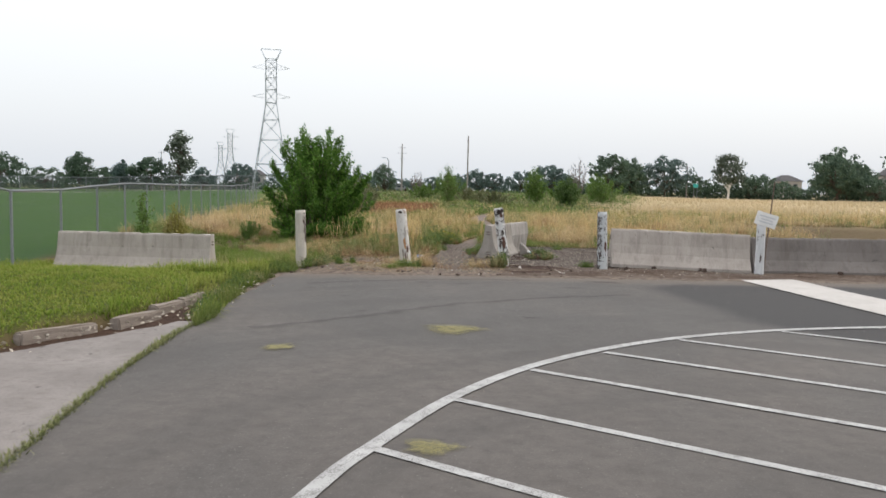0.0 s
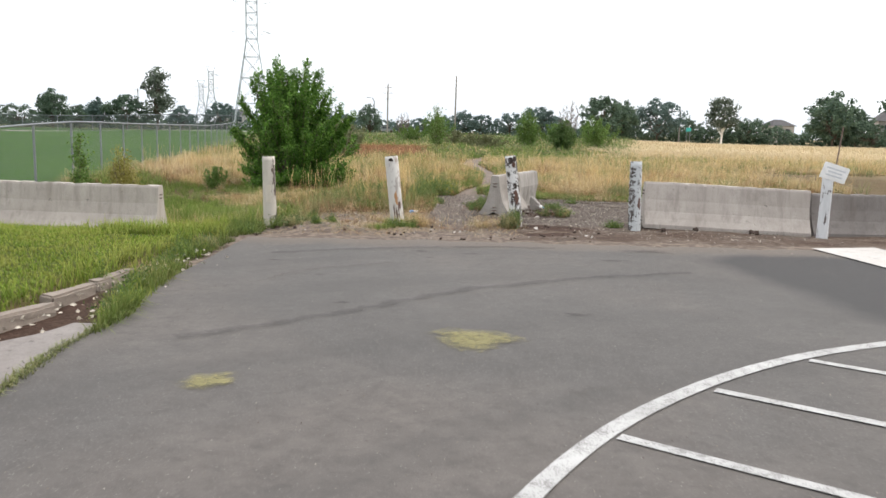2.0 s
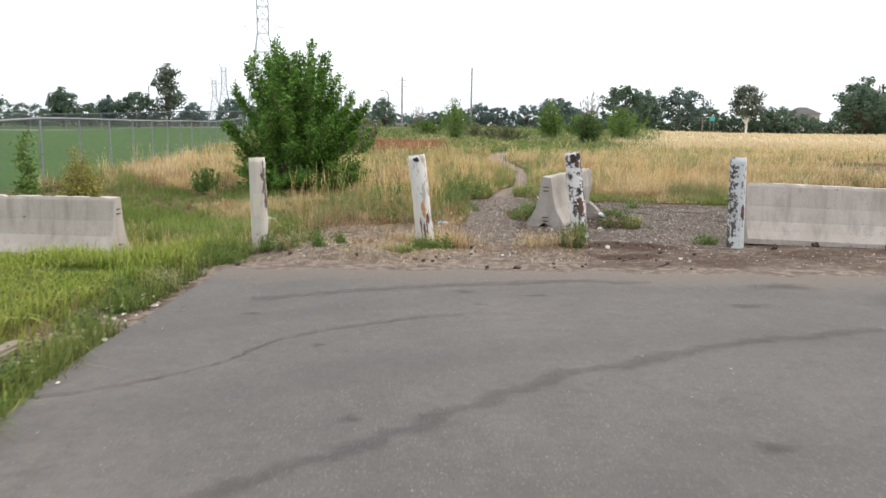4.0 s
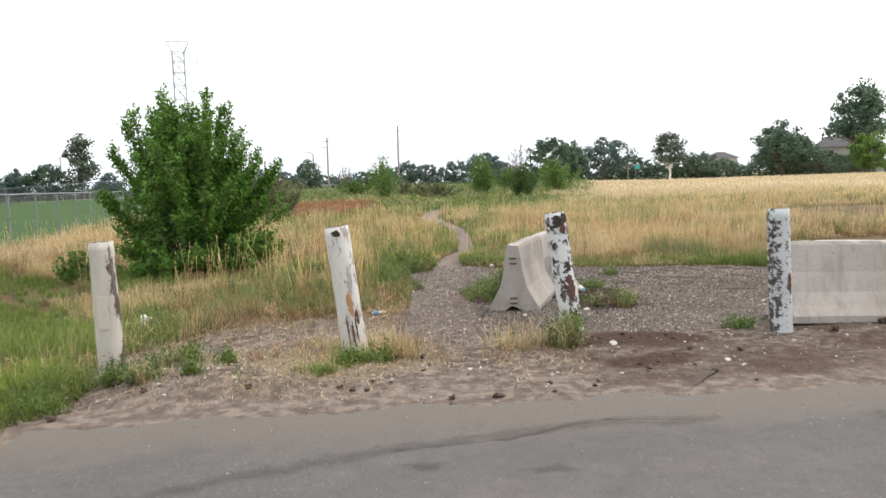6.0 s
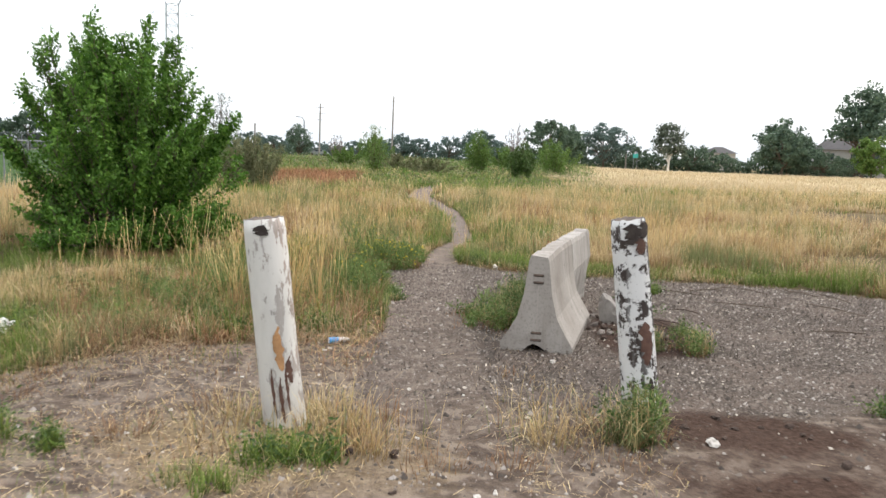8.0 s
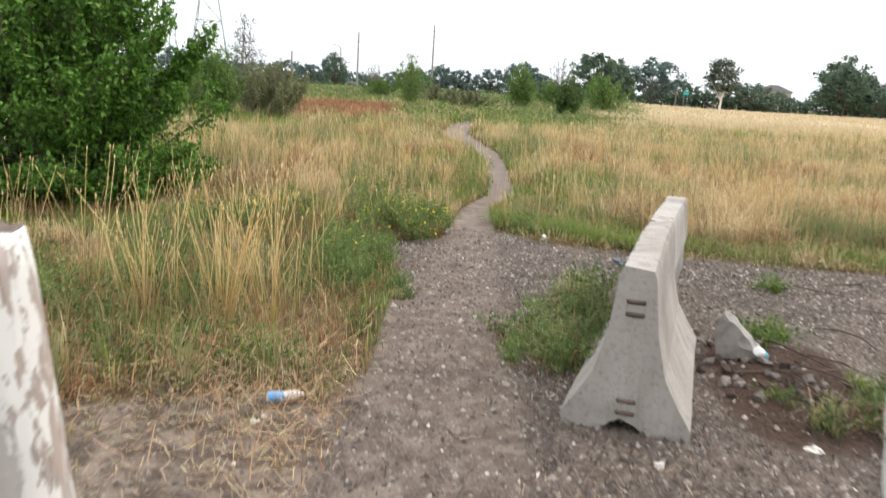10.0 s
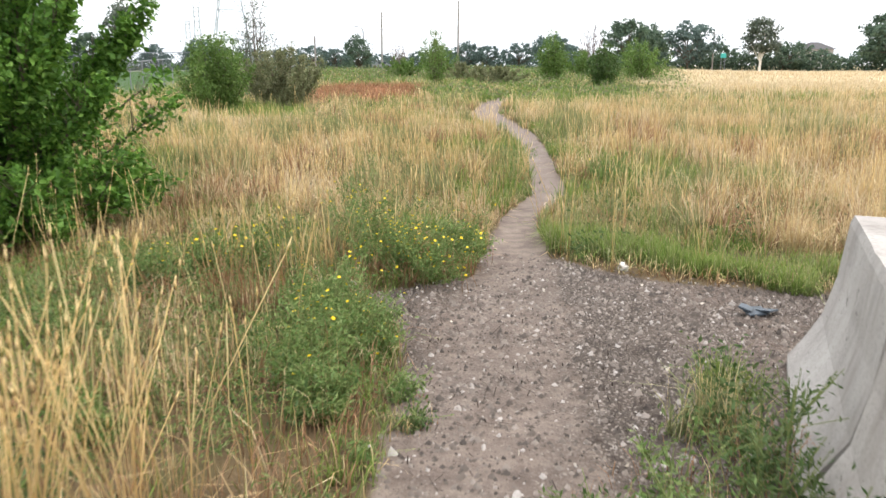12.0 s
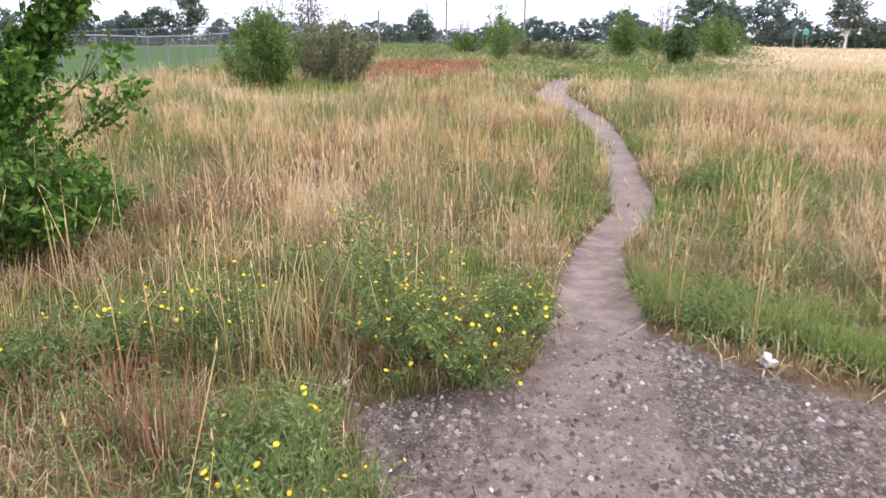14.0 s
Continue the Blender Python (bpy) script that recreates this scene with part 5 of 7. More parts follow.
def flower_mesh():
    bm = bmesh.new()
    n = 9
    c = bm.verts.new((0, 0, 0.006))
    ring = []
    for k in range(2 * n):
        a = math.pi * k / n
        r = 0.015 if k % 2 == 0 else 0.009
        ring.append(bm.verts.new((r * math.cos(a), r * math.sin(a), 0.004 if k % 2 else 0.001)))
    for k in range(2 * n):
        bm.faces.new((c, ring[k], ring[(k + 1) % (2 * n)]))
    base = bm.verts.new((0, 0, -0.008))
    for k in range(0, 2 * n, 2):
        bm.faces.new((base, ring[(k + 2) % (2 * n)], ring[k]))
    me = bpy.data.meshes.new("flower")
    bm.to_mesh(me)
    bm.free()
    me.materials.append(M_FLOWER)
    return me


FLOWER_MESH = flower_mesh()


def make_weed_clump(loc, height, spread, seed, n=260, mat=None, label="low clump of green weeds", leafy=True):
    rng = np.random.default_rng(seed)
    ob = thing("weed_clump", loc, label, "weed", "weeds round the posts")
    r = spread * np.sqrt(rng.uniform(0, 1, n)) * 0.6
    a = rng.uniform(0, 6.28, n)
    x, y = r * np.cos(a), r * np.sin(a)
    x, y = x * (1 + 0.5 * np.sin(3 * a + seed)), y * (1 + 0.5 * np.cos(2 * a + seed))
    v, f, h = blades(rng, x, y, height * rng.uniform(0.25, 1.15, n) * (1 - 0.4 * r / spread), 0.006 * np.ones(n), 0.75, zed=np.zeros(n) - 0.01)
    part("foliage", mesh_np("foliage", v, f, mat or GREEN, dict(h=h)), None, ob)
    if mat is WEED:
        q = slice(0, n // 3)
        v, f, h = blades(rng, x[q] * 1.15, y[q] * 1.15, height * rng.uniform(0.4, 1.2, n // 3), 0.004 * np.ones(n // 3), 0.5, zed=np.zeros(n // 3) - 0.01)
        part("dry_growth", mesh_np("dry_growth", v, f, STRAW, dict(h=h)), None, ob, "dry straw stems")
    if leafy:
        m = n
        c = np.stack([rng.normal(0, spread * 0.38, m), rng.normal(0, spread * 0.38, m), height * rng.beta(1.5, 2.5, m)], 1)
        v, f = leaves(rng, c, 0.035, aspect=0.45)
        part("leaves", mesh_np("leaves", v, f, LEAF_WEED), None, ob)
    return ob


# ------------------------------------------------------------------ grass cover
def scatter_in(rng, n, x0, x1, y0, y1):
    return rng.uniform(x0, x1, n), rng.uniform(y0, y1, n)


def field_open(x, y):
    """How much grass may stand here: none on the lot, the trail, the gravel and the bare strip."""
    bare = np.maximum(np.maximum(on_path(x, y), gravel_at(x, y)), apron_at(x, y))
    ok = 1 - sstep(0.25, 0.7, bare + 0.18 * wobble(x, y, 3.0))
    ok *= (y > lot_edge(x) + 0.5)
    ok *= 1 - (sstep(3.6, 4.2, x) * (y < 9.8))
    return ok


def greenness(x, y):
    """Greener beside the trail, at the gravel's back edge and in patches."""
    d = np.abs(x - np.interp(y, PATH_Y, PATH_X)) / 1.0
    g = (0.30 + 0.35 * wobble(x, y, 0.9, 5.0)) * np.exp(-((d - 0.7) / 0.8) ** 2) * (y > 15)
    back = np.interp(x, [-0.3, 0.67, 1.24, 1.5, 2.1, 3.0, 4.7, 5.8, 6.7, 9.0, 12.0], [14.7, 15.3, 15.9, 15.5, 15.0, 14.9, 14.5, 14.0, 13.2, 12.4, 11.5])
    g = np.maximum(g, 1.1 * np.exp(-((y - back - 0.45) / 0.55) ** 2) * (x > 1.0) * np.interp(x, [2.6, 3.8], [1.0, 0.25]))
    g = np.maximum(g, 0.5 * np.exp(-(((x + 0.2) / 0.7) ** 2 + ((y - 14.2) / 1.3) ** 2)))
    g = np.maximum(g, 0.75 * (x < -2.6) * (y < 13))
    g = np.maximum(g, 0.22 * (1 - sstep(13.0, 14.5, y)) * (x < 0))
    g = g + 0.22 * np.exp(-(((x + 3.4) / 1.3) ** 2 + ((y - 13.2) / 2.2) ** 2))
    g = g + 0.30 * sstep(-0.9, -2.0, x) * sstep(10.8, 11.6, y) * (1 - sstep(15.5, 17.0, y)) + 0.18 * np.exp(-(((x + 1.0) / 1.4) ** 4 + ((y - 13.7) / 0.9) ** 4)) + 0.10 * np.exp(-(((x + 1.4) / 1.3) ** 4 + ((y - 12.1) / 0.9) ** 4))
    g = g + 0.40 * sstep(-2.9, -4.0, x) * sstep(9.5, 10.5, y) * (1 - sstep(17, 21, y))
    g = g - 0.5 * (1 - sstep(10.9, 11.5, y)) * (x > -2.5) * (x < 0.2)
    g = g + 0.55 * wobble(x, y, 0.55) + 0.42 * wobble(x, y, 1.9, 2.0)
    g = g + 0.55 * lush_at(x, y) - 0.5 * np.exp(-(((x + 4.2) / 1.9) ** 4 + ((y - 12.7) / 1.8) ** 4))
    g = g + 0.5 * np.exp(-(((x + 3.5) / 5.0) ** 4 + ((y - 35) / 5.0) ** 4)) + 0.5 * np.exp(-(((x - 11) / 9.0) ** 4 + ((y - 45) / 4.5) ** 4))
    return g


def thin_at(x, y):
    """Where the uncut grass is thin: brown litter beside the trail, and gaps in the front of the stand."""
    brown = np.exp(-(((x + 0.32) / 0.42) ** 4 + ((y - 12.25) / 0.95) ** 4))
    gaps = 0.62 * ((x > -3.2) & (x < 0.1) & (y > 10.9) & (y < 13.0)) + 0.25 * wobble(x, y, 2.2, 3.0) * (x < 0.1) * (y > 10.9) * (y < 13.2)
    return np.clip(np.maximum(0.86 * brown, gaps), 0, 0.92)


def build_grass():
    rng = np.random.default_rng(11)
    sets = {"old": [], "dry": [], "green": [], "weed": [], "red": [], "pale": [], "fine": [], "ripe": []}

    def add(kind, res):
        sets[kind].append(res)

    # the field is a patchwork: green, weedy, rusty, golden and fine pinkish drifts
    pn = 340
    py = 10.4 + 26 * rng.uniform(0, 1, pn) ** 1.35
    px = rng.uniform(-4.5, 5.5, pn) + 0.28 * (py - 10) * rng.uniform(-1, 1, pn)
    prad = rng.uniform(0.22, 0.80, pn) * (1 + (py - 10) / 16)
    pkind = rng.choice(5, pn, p=[0.24, 0.24, 0.18, 0.14, 0.20])

    def patch_at(x, y):
        d = np.hypot(x[:, None] - px[None], (y[:, None] - py[None]) * 0.8) / prad[None]
        k = d.argmin(1)
        return np.where(d[np.arange(len(x)), k] < 1.0, pkind[k], -1)

    # tufts: (tufts, blades in each, bounds, blade height, blade width, tuft radius)
    for nt, per, (x0, x1, y0, y1), hgt, wid, rad in (
        (5600, 26, (-7.0, 7.5, 9.6, 19.0), 0.40, 0.0055, 0.085),
        (700, 20, (-11.5, -6.9, 9.6, 19.0), 0.42, 0.008, 0.12),
        (5200, 20, (-11.0, 13.0, 18.0, 34.0), 0.50, 0.010, 0.15),
        (5500, 16, (-15.0, 34.0, 32.0, 62.0), 0.50, 0.022, 0.40),
        (6000, 10, (-20.0, 95.0, 56.0, 128.0), 0.36, 0.07, 2.2),
    ):
        tx, ty = scatter_in(rng, nt, x0, x1, y0, y1)
        th = rng.uniform(0.45, 1.35, nt) * (1.0 + 0.3 * wobble(tx, ty, 0.8, 1.0)) * np.where((np.hypot(tx + 3.7, ty - 15.0) < 3.0) | ((tx < 0) & (ty > 12.9) & (ty < 15)), 0.62, 1.0)
        tg = greenness(tx, ty) + rng.normal(0, 0.22, nt)
        tr = rng.uniform(size=nt)
        tp = patch_at(tx, ty)
        tg = np.select([tp == 0, tp == 1, tp == 3], [tg + 0.45, np.maximum(tg, 0.3), tg - 0.6], tg)
        th = th * np.where(rng.uniform(size=nt) < 0.25, rng.uniform(0.4, 0.8, nt), 1.0) * np.select([tp == 0, tp == 3, tp == 4], [0.8, 1.15, 0.7], 1.0)
        a = rng.uniform(0, 2 * math.pi, nt * per)
        r = np.repeat(rng.uniform(0.5, 1.5, nt), per) * rad * np.sqrt(rng.uniform(0, 1, nt * per))
        x, y = np.repeat(tx, per) + r * np.cos(a), np.repeat(ty, per) + r * np.sin(a)
        pk = np.repeat(tp, per)
        g, h, u = np.repeat(tg, per), np.repeat(th, per) * hgt * rng.uniform(0.5, 1.15, nt * per), np.repeat(tr, per)
        back = np.interp(x, [1.0, 1.5, 2.1, 3.0, 4.7], [15.9, 15.5, 15.0, 14.9, 14.5])
        keep = (rng.uniform(size=len(x)) < field_open(x, y)) & (x > fence_x(y) + 0.2) & ((y < 92) | (x > 24)) & ~((x > 1.0) & (x < 4.2) & (y < back + 0.85))
        x, y, g, h, u, a, pk = x[keep], y[keep], g[keep], h[keep], u[keep], a[keep], pk[keep]
        n = len(x)
        dense = rng.uniform(size=n) > thin_at(x, y)
        x, y, g, h, u, a, pk = x[dense], y[dense], g[dense], h[dense], u[dense], a[dense], pk[dense]
        n = len(x)
        near = np.exp(-((np.abs(x - np.interp(y, PATH_Y, PATH_X)) - 0.2) / 0.5) ** 2)
        h = h * (1 - 0.45 * near)
        far_red = np.exp(-(((x + 4.0) / 3.3) ** 4 + ((y - 52) / 9.5) ** 4)) > rng.uniform(0.3, 0.7, n)
        red = far_red | ((pk == 2) & (u < 0.8)) | ((u < 0.18 + 0.22 * (wobble(x, y, 1.3, 4.0) > 0.35)) & (y < 24) & (g < 0.5))
        # the front of the uncut grass is mostly weeds, with little straw
        front = (x > -2.5) & (x < 0.3) & (y > 10.4) & (y < 14.2) & (g < 0.2)
        g = np.where(front & (u < 0.30), 0.3, np.where(front & (u < 0.62), 0.6, g))
        red |= front & (u > 0.62) & (u < 0.84)
        red |= (np.abs(x + 0.32) < 0.45) & (y > 11.2) & (y < 13.2) & (u > 0.25)
        h = np.where(front, h * 0.85, h)
        isg = (g > 0.48) & ~red
        isw = (g > 0.22) & ~isg & ~red
        isf = ((pk == 4) | ((u > 0.80) & (y < 34))) & ~(isg | isw | red)
        isr = (y > 40) & (rng.uniform(size=n) < sstep(40, 60, y)) & (lush_at(x, y) < 0.5) & ~red
        isg, isw, isf = isg & ~isr, isw & ~isr, isf & ~isr
        isd = ~(isg | isw | red | isf | isr)
        h = np.where(isg, h * 0.75, np.where(red, h * 0.8, h))
        for kind, sel, lean in (("green", isg, 0.5), ("weed", isw, 0.5), ("red", red, 0.65), ("dry", isd, 0.56), ("fine", isf, 0.8), ("ripe", isr, 0.6)):
            if sel.any():
                add(kind, blades(rng, x[sel], y[sel], h[sel], wid * rng.uniform(0.7, 1.4, int(sel.sum())), lean, way=a[sel]))
    # short stubble and new growth between the tufts
    for n, (x0, x1, y0, y1), hgt, wid in ((84000, (-5.0, 5.5, 10.0, 18.5), 0.13, 0.006), (34000, (-9.0, 10.0, 18.0, 30.0), 0.18, 0.012)):
        x, y = scatter_in(rng, n, x0, x1, y0, y1)
        keep = (rng.uniform(size=n) < field_open(x, y)) & (x > fence_x(y) + 0.2)
        x, y = x[keep], y[keep]
        n = len(x)
        dense = rng.uniform(size=n) > 1.1 * thin_at(x, y)
        x, y = x[dense], y[dense]
        n = len(x)
        g = greenness(x, y) + rng.normal(0, 0.3, n)
        h = hgt * rng.uniform(0.4, 1.4, n)
        for kind, sel in (("green", g > 0.45), ("weed", (g <= 0.45) & (g > 0.15)), ("dry", (g <= 0.15) & (g > -0.35)), ("red", g <= -0.35)):
            add(kind, blades(rng, x[sel], y[sel], h[sel], wid * rng.uniform(0.7, 1.4, int(sel.sum())), 0.8))
    # the thick green fringe behind the gravel
    n = 42000
    x = 1.0 + 7.5 * rng.uniform(0, 1, n) ** 1.8
    back = np.interp(x, [-0.3, 0.67, 1.24, 1.5, 2.1, 3.0, 4.7, 5.8, 6.7, 9.0, 12.0], [14.7, 15.3, 15.9, 15.5, 15.0, 14.9, 14.5, 14.0, 13.2, 12.4, 11.5])
    y = back + 0.07 + np.abs(rng.normal(0, 0.5, n)) + 0.30 * wobble(x, back, 3.0) + 0.14 * wobble(x, back, 7.0, 2.0)
    keep = (on_path(x, y) < 0.3) & (rng.uniform(size=n) < 0.42 + 1.2 * wobble(x, y, 2.1, 1.0)) & (rng.uniform(size=n) < np.interp(x, [1, 2.6, 3.6, 8.5], [1.0, 0.85, 0.22, 0.10]))
    x, y = x[keep], y[keep]
    part_w = rng.uniform(size=len(x)) < 0.45 + 0.5 * wobble(x, y, 1.2, 2.0)
    for kind, q in (("weed", part_w), ("green", ~part_w)):
        add(kind, blades(rng, x[q], y[q], rng.uniform(0.05, 0.25, int(q.sum())), 0.006 * np.ones(int(q.sum())), 0.7))
    n = 12000
    x, y = scatter_in(rng, n, -8.2, -2.8, 8.2, 10.8)
    keep = (rng.uniform(size=n) < 0.6 + 0.5 * wobble(x, y, 1.2, 2.0)) & ~((y < 8.95) & (x < -4.45)) & (x > fence_x(y) + 0.1) & (apron_at(x, y) < 0.6)
    x, y = x[keep], y[keep]
    u = rng.uniform(size=len(x)) + 0.4 * wobble(x, y, 0.9, 1.0)
    for kind, q in (("green", u < 0.26), ("weed", (u >= 0.26) & (u < 0.58)), ("dry", u >= 0.58)):
        add(kind, blades(rng, x[q], y[q], rng.uniform(0.08, 0.36, int(q.sum())), 0.007 * np.ones(int(q.sum())), 0.55))
    # greener growth along both edges of the trail
    n = 9000
    y = rng.uniform(15.8, 30, n)
    side = rng.choice([-1, 1], n)
    x = np.interp(y, PATH_Y, PATH_X) + side * (np.interp(y, PATH_Y, PATH_W) * 0.95 + np.abs(rng.normal(0, 0.32, n)))
    keep = rng.uniform(size=n) < 0.1 + 1.2 * wobble(x, y, 1.4, 3.0)
    x, y = x[keep], y[keep]
    add("green", blades(rng, x, y, rng.uniform(0.06, 0.34, len(x)), 0.008 * np.ones(len(x)), 0.65))
    # stiff straw stems left standing in bunches
    for nb, per, (x0, x1, y0, y1), hh, wd in ((820, 7, (-6.5, 7.0, 14.6, 24.0), 0.58, 0.0065), (800, 6, (-10.0, 12.0, 22.0, 34.0), 0.62, 0.012)):
        bx, by = scatter_in(rng, nb, x0, x1, y0, y1)
        x, y = np.repeat(bx, per) + rng.normal(0, 0.07, nb * per), np.repeat(by, per) + rng.normal(0, 0.07, nb * per)
        keep = (rng.uniform(size=len(x)) < field_open(x, y)) & (np.repeat(greenness(bx, by), per) < 0.3) & (np.hypot(x + 3.7, y - 16.2) > 1.6) & ~((x > 0.9) & (y < 17.0))
        x, y = x[keep], y[keep]
        add("pale", blades(rng, x, y, hh * rng.uniform(0.5, 1.25, len(x)), wd * np.ones(len(x)), 0.36))
    # leafy weeds: patches of small stalked leaves
    C = []
    for cx, cy, rx, ry, hh, n in ((-0.9, 13.6, 0.8, 0.9, 0.34, 9000), (-1.9, 14.2, 0.9, 0.9, 0.36, 9000), (-0.3, 12.6, 0.5, 0.5, 0.20, 2500), (-2.2, 12.2, 1.0, 0.8, 0.30, 6000), (-0.25, 14.6, 0.5, 0.6, 0.3, 4000), (1.35, 20.5, 0.45, 2.0, 0.34, 4500), (2.75, 18.6, 0.7, 1.4, 0.32, 5500),
                                  (3.4, 17.3, 1.2, 0.8, 0.26, 4500), (2.6, 22.5, 0.7, 1.6, 0.34, 3500), (4.5, 19.5, 1.2, 1.2, 0.30, 4000), (0.4, 17.6, 0.7, 0.9, 0.26, 2500), (-3.2, 10.4, 1.0, 0.6, 0.26, 3000), (-6.2, 11.3, 1.2, 1.0, 0.35, 4000), (-1.2, 17.5, 1.2, 0.8, 0.28, 2500), (2.9, 26.5, 0.9, 2.0, 0.38, 3000), (-2.6, 20.5, 1.5, 1.0, 0.3, 2500)):
        n = int(n * (0.34 if cy < 15 and cx < 0.5 else 0.55))
        m = n // 55
        px, py = cx + rng.normal(0, rx * 0.5, m), cy + rng.normal(0, ry * 0.5, m)
        top = hh * rng.uniform(0.4, 1.25, m)
        k = rng.integers(0, m, n)
        t = rng.uniform(0.05, 1, n) ** 0.8
        x, y = px[k] + rng.normal(0, 0.05, n) * (0.4 + t), py[k] + rng.normal(0, 0.05, n) * (0.4 + t)
        ok = (field_open(x, y) > 0.4) & (wobble(x, y, 2.8, 6.0) > -0.35)
        C.append(np.stack([x, y, ground_z(x, y) + top[k] * t], 1)[ok])
    v, f = leaves(rng, np.concatenate(C), 0.034, aspect=0.18)
    stuff("leafy_weeds", mesh_np("leafy_weeds", v, f, LEAF_HERB), "grey-green leafy weeds among the grass", "weed")
    C = []
    for _ in range(150):
        cy = 10.9 + 17 * rng.uniform() ** 1.4
        cx = rng.uniform(-3.3, 3.6) + 0.2 * (cy - 11) * rng.uniform(-1, 1)
        if cy < 15.5 and cx > 0.2:
            continue
        n = int(rng.uniform(50, 170))
        top, rad = rng.uniform(0.14, 0.42), rng.uniform(0.05, 0.16)
        t = rng.uniform(0.05, 1, n)
        x, y = cx + rng.normal(0, rad, n) * (0.5 + t), cy + rng.normal(0, rad, n) * (0.5 + t)
        ok = field_open(x, y) > 0.4
        C.append(np.stack([x, y, ground_z(x, y) + top * t * rng.uniform(0.6, 1, n)], 1)[ok])
    v, f = leaves(rng, np.concatenate(C), 0.042, aspect=0.30)
    stuff("leafy_weeds", mesh_np("leafy_weeds", v, f, LEAF_WEED), "dark green leafy weeds scattered in the grass", "weed")
    n = 9000
    x, y = scatter_in(rng, n, -2.6, 0.5, 13.0, 16.2)
    keep = (rng.uniform(size=n) < field_open(x, y) * sstep(-0.3, 0.6, -wobble(x, y, 2.8, 6.0)))
    x, y = x[keep], y[keep]
    u = rng.uniform(size=len(x)) + 0.35 * wobble(x, y, 3.3, 1.0)
    for kind, q in (("fine", u < 0.4), ("red", (u >= 0.4) & (u < 0.7)), ("weed", u >= 0.7)):
        add(kind, blades(rng, x[q], y[q], rng.uniform(0.06, 0.30, int(q.sum())), 0.0045 * np.ones(int(q.sum())), 0.6))
    for bx, by in ((-0.42, 15.1), (-0.55, 14.95), (-0.75, 14.2), (-0.62, 14.1), (-1.0, 14.3), (0.2, 15.9), (-1.9, 15.2)):
        q = 26
        fx, fy = rng.normal(0, 0.06, q), rng.normal(0, 0.05, q)
        add("red" if by < 14.6 else "pale", blades(rng, bx + fx, by + fy, rng.uniform(0.25, 0.62, q), 0.0055 * np.ones(q), 0.22))
    # tall stalks with seed heads
    spots = [(-1.31, 11.84, 62), (-1.20, 11.95, 30), (-0.77, 11.66, 84), (-0.72, 11.80, 34), (-0.52, 11.83, 66), (-0.43, 11.98, 26), (-1.75, 12.2, 30), (-1.0, 12.5, 18), (-0.25, 12.3, 10), (-2.4, 12.3, 26), (-2.9, 12.0, 16)]
    spots += [(rng.uniform(-2.9, -0.3), rng.uniform(12.3, 13.4), int(rng.uniform(4, 10))) for _ in range(12)]
    spots += [(rng.uniform(-3.4, -0.6), rng.uniform(14.4, 17.5), int(rng.uniform(5, 12))) for _ in range(22)]
    for bx, by, q in spots:
        q = max(3, int(q * 0.55))
        fx, fy = rng.normal(0, 0.04, q), rng.normal(0, 0.04, q)
        x, y = bx + fx, by + fy
        hq = rng.uniform(0.45, 1.0, q) * (1.06 if by < 12.5 else 0.85)
        sv, sf, sh = stalks(rng, x, y, hq, 0.19, 0.05)
        # the bunch fans out from its foot
        k = np.repeat(np.arange(q), 11)
        t = sh * hq[k]
        sv[:, 0] += fx[k] * 2.2 * t + 0.10 * t * math.sin(bx * 9 + by * 5)
        sv[:, 1] += fy[k] * 1.9 * t
        add("pale", (sv, sf, sh))
    # long straw thrown down in front of them
    n = 2200
    x, y = rng.uniform(-3.0, 0.25, n), 11.0 + rng.normal(0, 0.42, n)
    keep = (on_path(x, y) < 0.25) & (rng.uniform(size=n) < 0.55 + 0.6 * wobble(x, y, 2.3, 5.0))
    x, y = x[keep], y[keep]
    u = rng.uniform(size=len(x))
    for kind, q in (("red", u < 0.6), ("dry", (u >= 0.6) & (u < 0.7)), ("old", u >= 0.7)):
        lv, lf, lh = flat_straw(rng, x[q], y[q], rng.uniform(0.06, 0.34, int(q.sum())), 0.0018)
        lv[:, 2] += np.repeat(rng.uniform(0, 0.10, int(q.sum())), 4) + np.tile([0.0, 0.0, 1.0, 1.0], int(q.sum())) * np.repeat(rng.uniform(0, 0.10, int(q.sum())), 4)
        add(kind, (lv, lf, lh))
    for n, (x0, x1, y0, y1), hh, per in ((900, (-7.0, 7.0, 14.6, 22.0), 0.64, 4), (1300, (-11.0, 14.0, 20.0, 36.0), 0.75, 6)):
        m = n // per
        cx, cy = scatter_in(rng, m, x0, x1, y0, y1)
        x = np.repeat(cx, per) + rng.normal(0, 0.035, m * per)
        y = np.repeat(cy, per) + rng.normal(0, 0.035, m * per)
        keep = (rng.uniform(size=len(x)) < field_open(x, y)) & (greenness(x, y) < 0.55 + (hh > 1) * 0.6)
        keep &= ~((np.abs(x + 3.72) < 1.2) & (np.abs(y - 16.6) < 1.1))
        x, y = x[keep], y[keep]
        add("pale", stalks(rng, x, y, hh * rng.uniform(0.6, 1.2, len(x)), 0.2))
    n = 8000
    x, y = scatter_in(rng, n, -3.0, 0.1, 10.9, 13.2)
    keep = (rng.uniform(size=n) < field_open(x, y) * (0.55 + 0.6 * wobble(x, y, 1.7, 5.0))) & (rng.uniform(size=n) > 0.55 * thin_at(x, y))
    x, y = x[keep], y[keep]
    u = rng.uniform(size=len(x)) + 0.4 * wobble(x, y, 1.1, 7.0) - 0.45 * np.exp(-(((x + 0.3) / 0.45) ** 4 + ((y - 12.2) / 1.0) ** 4))
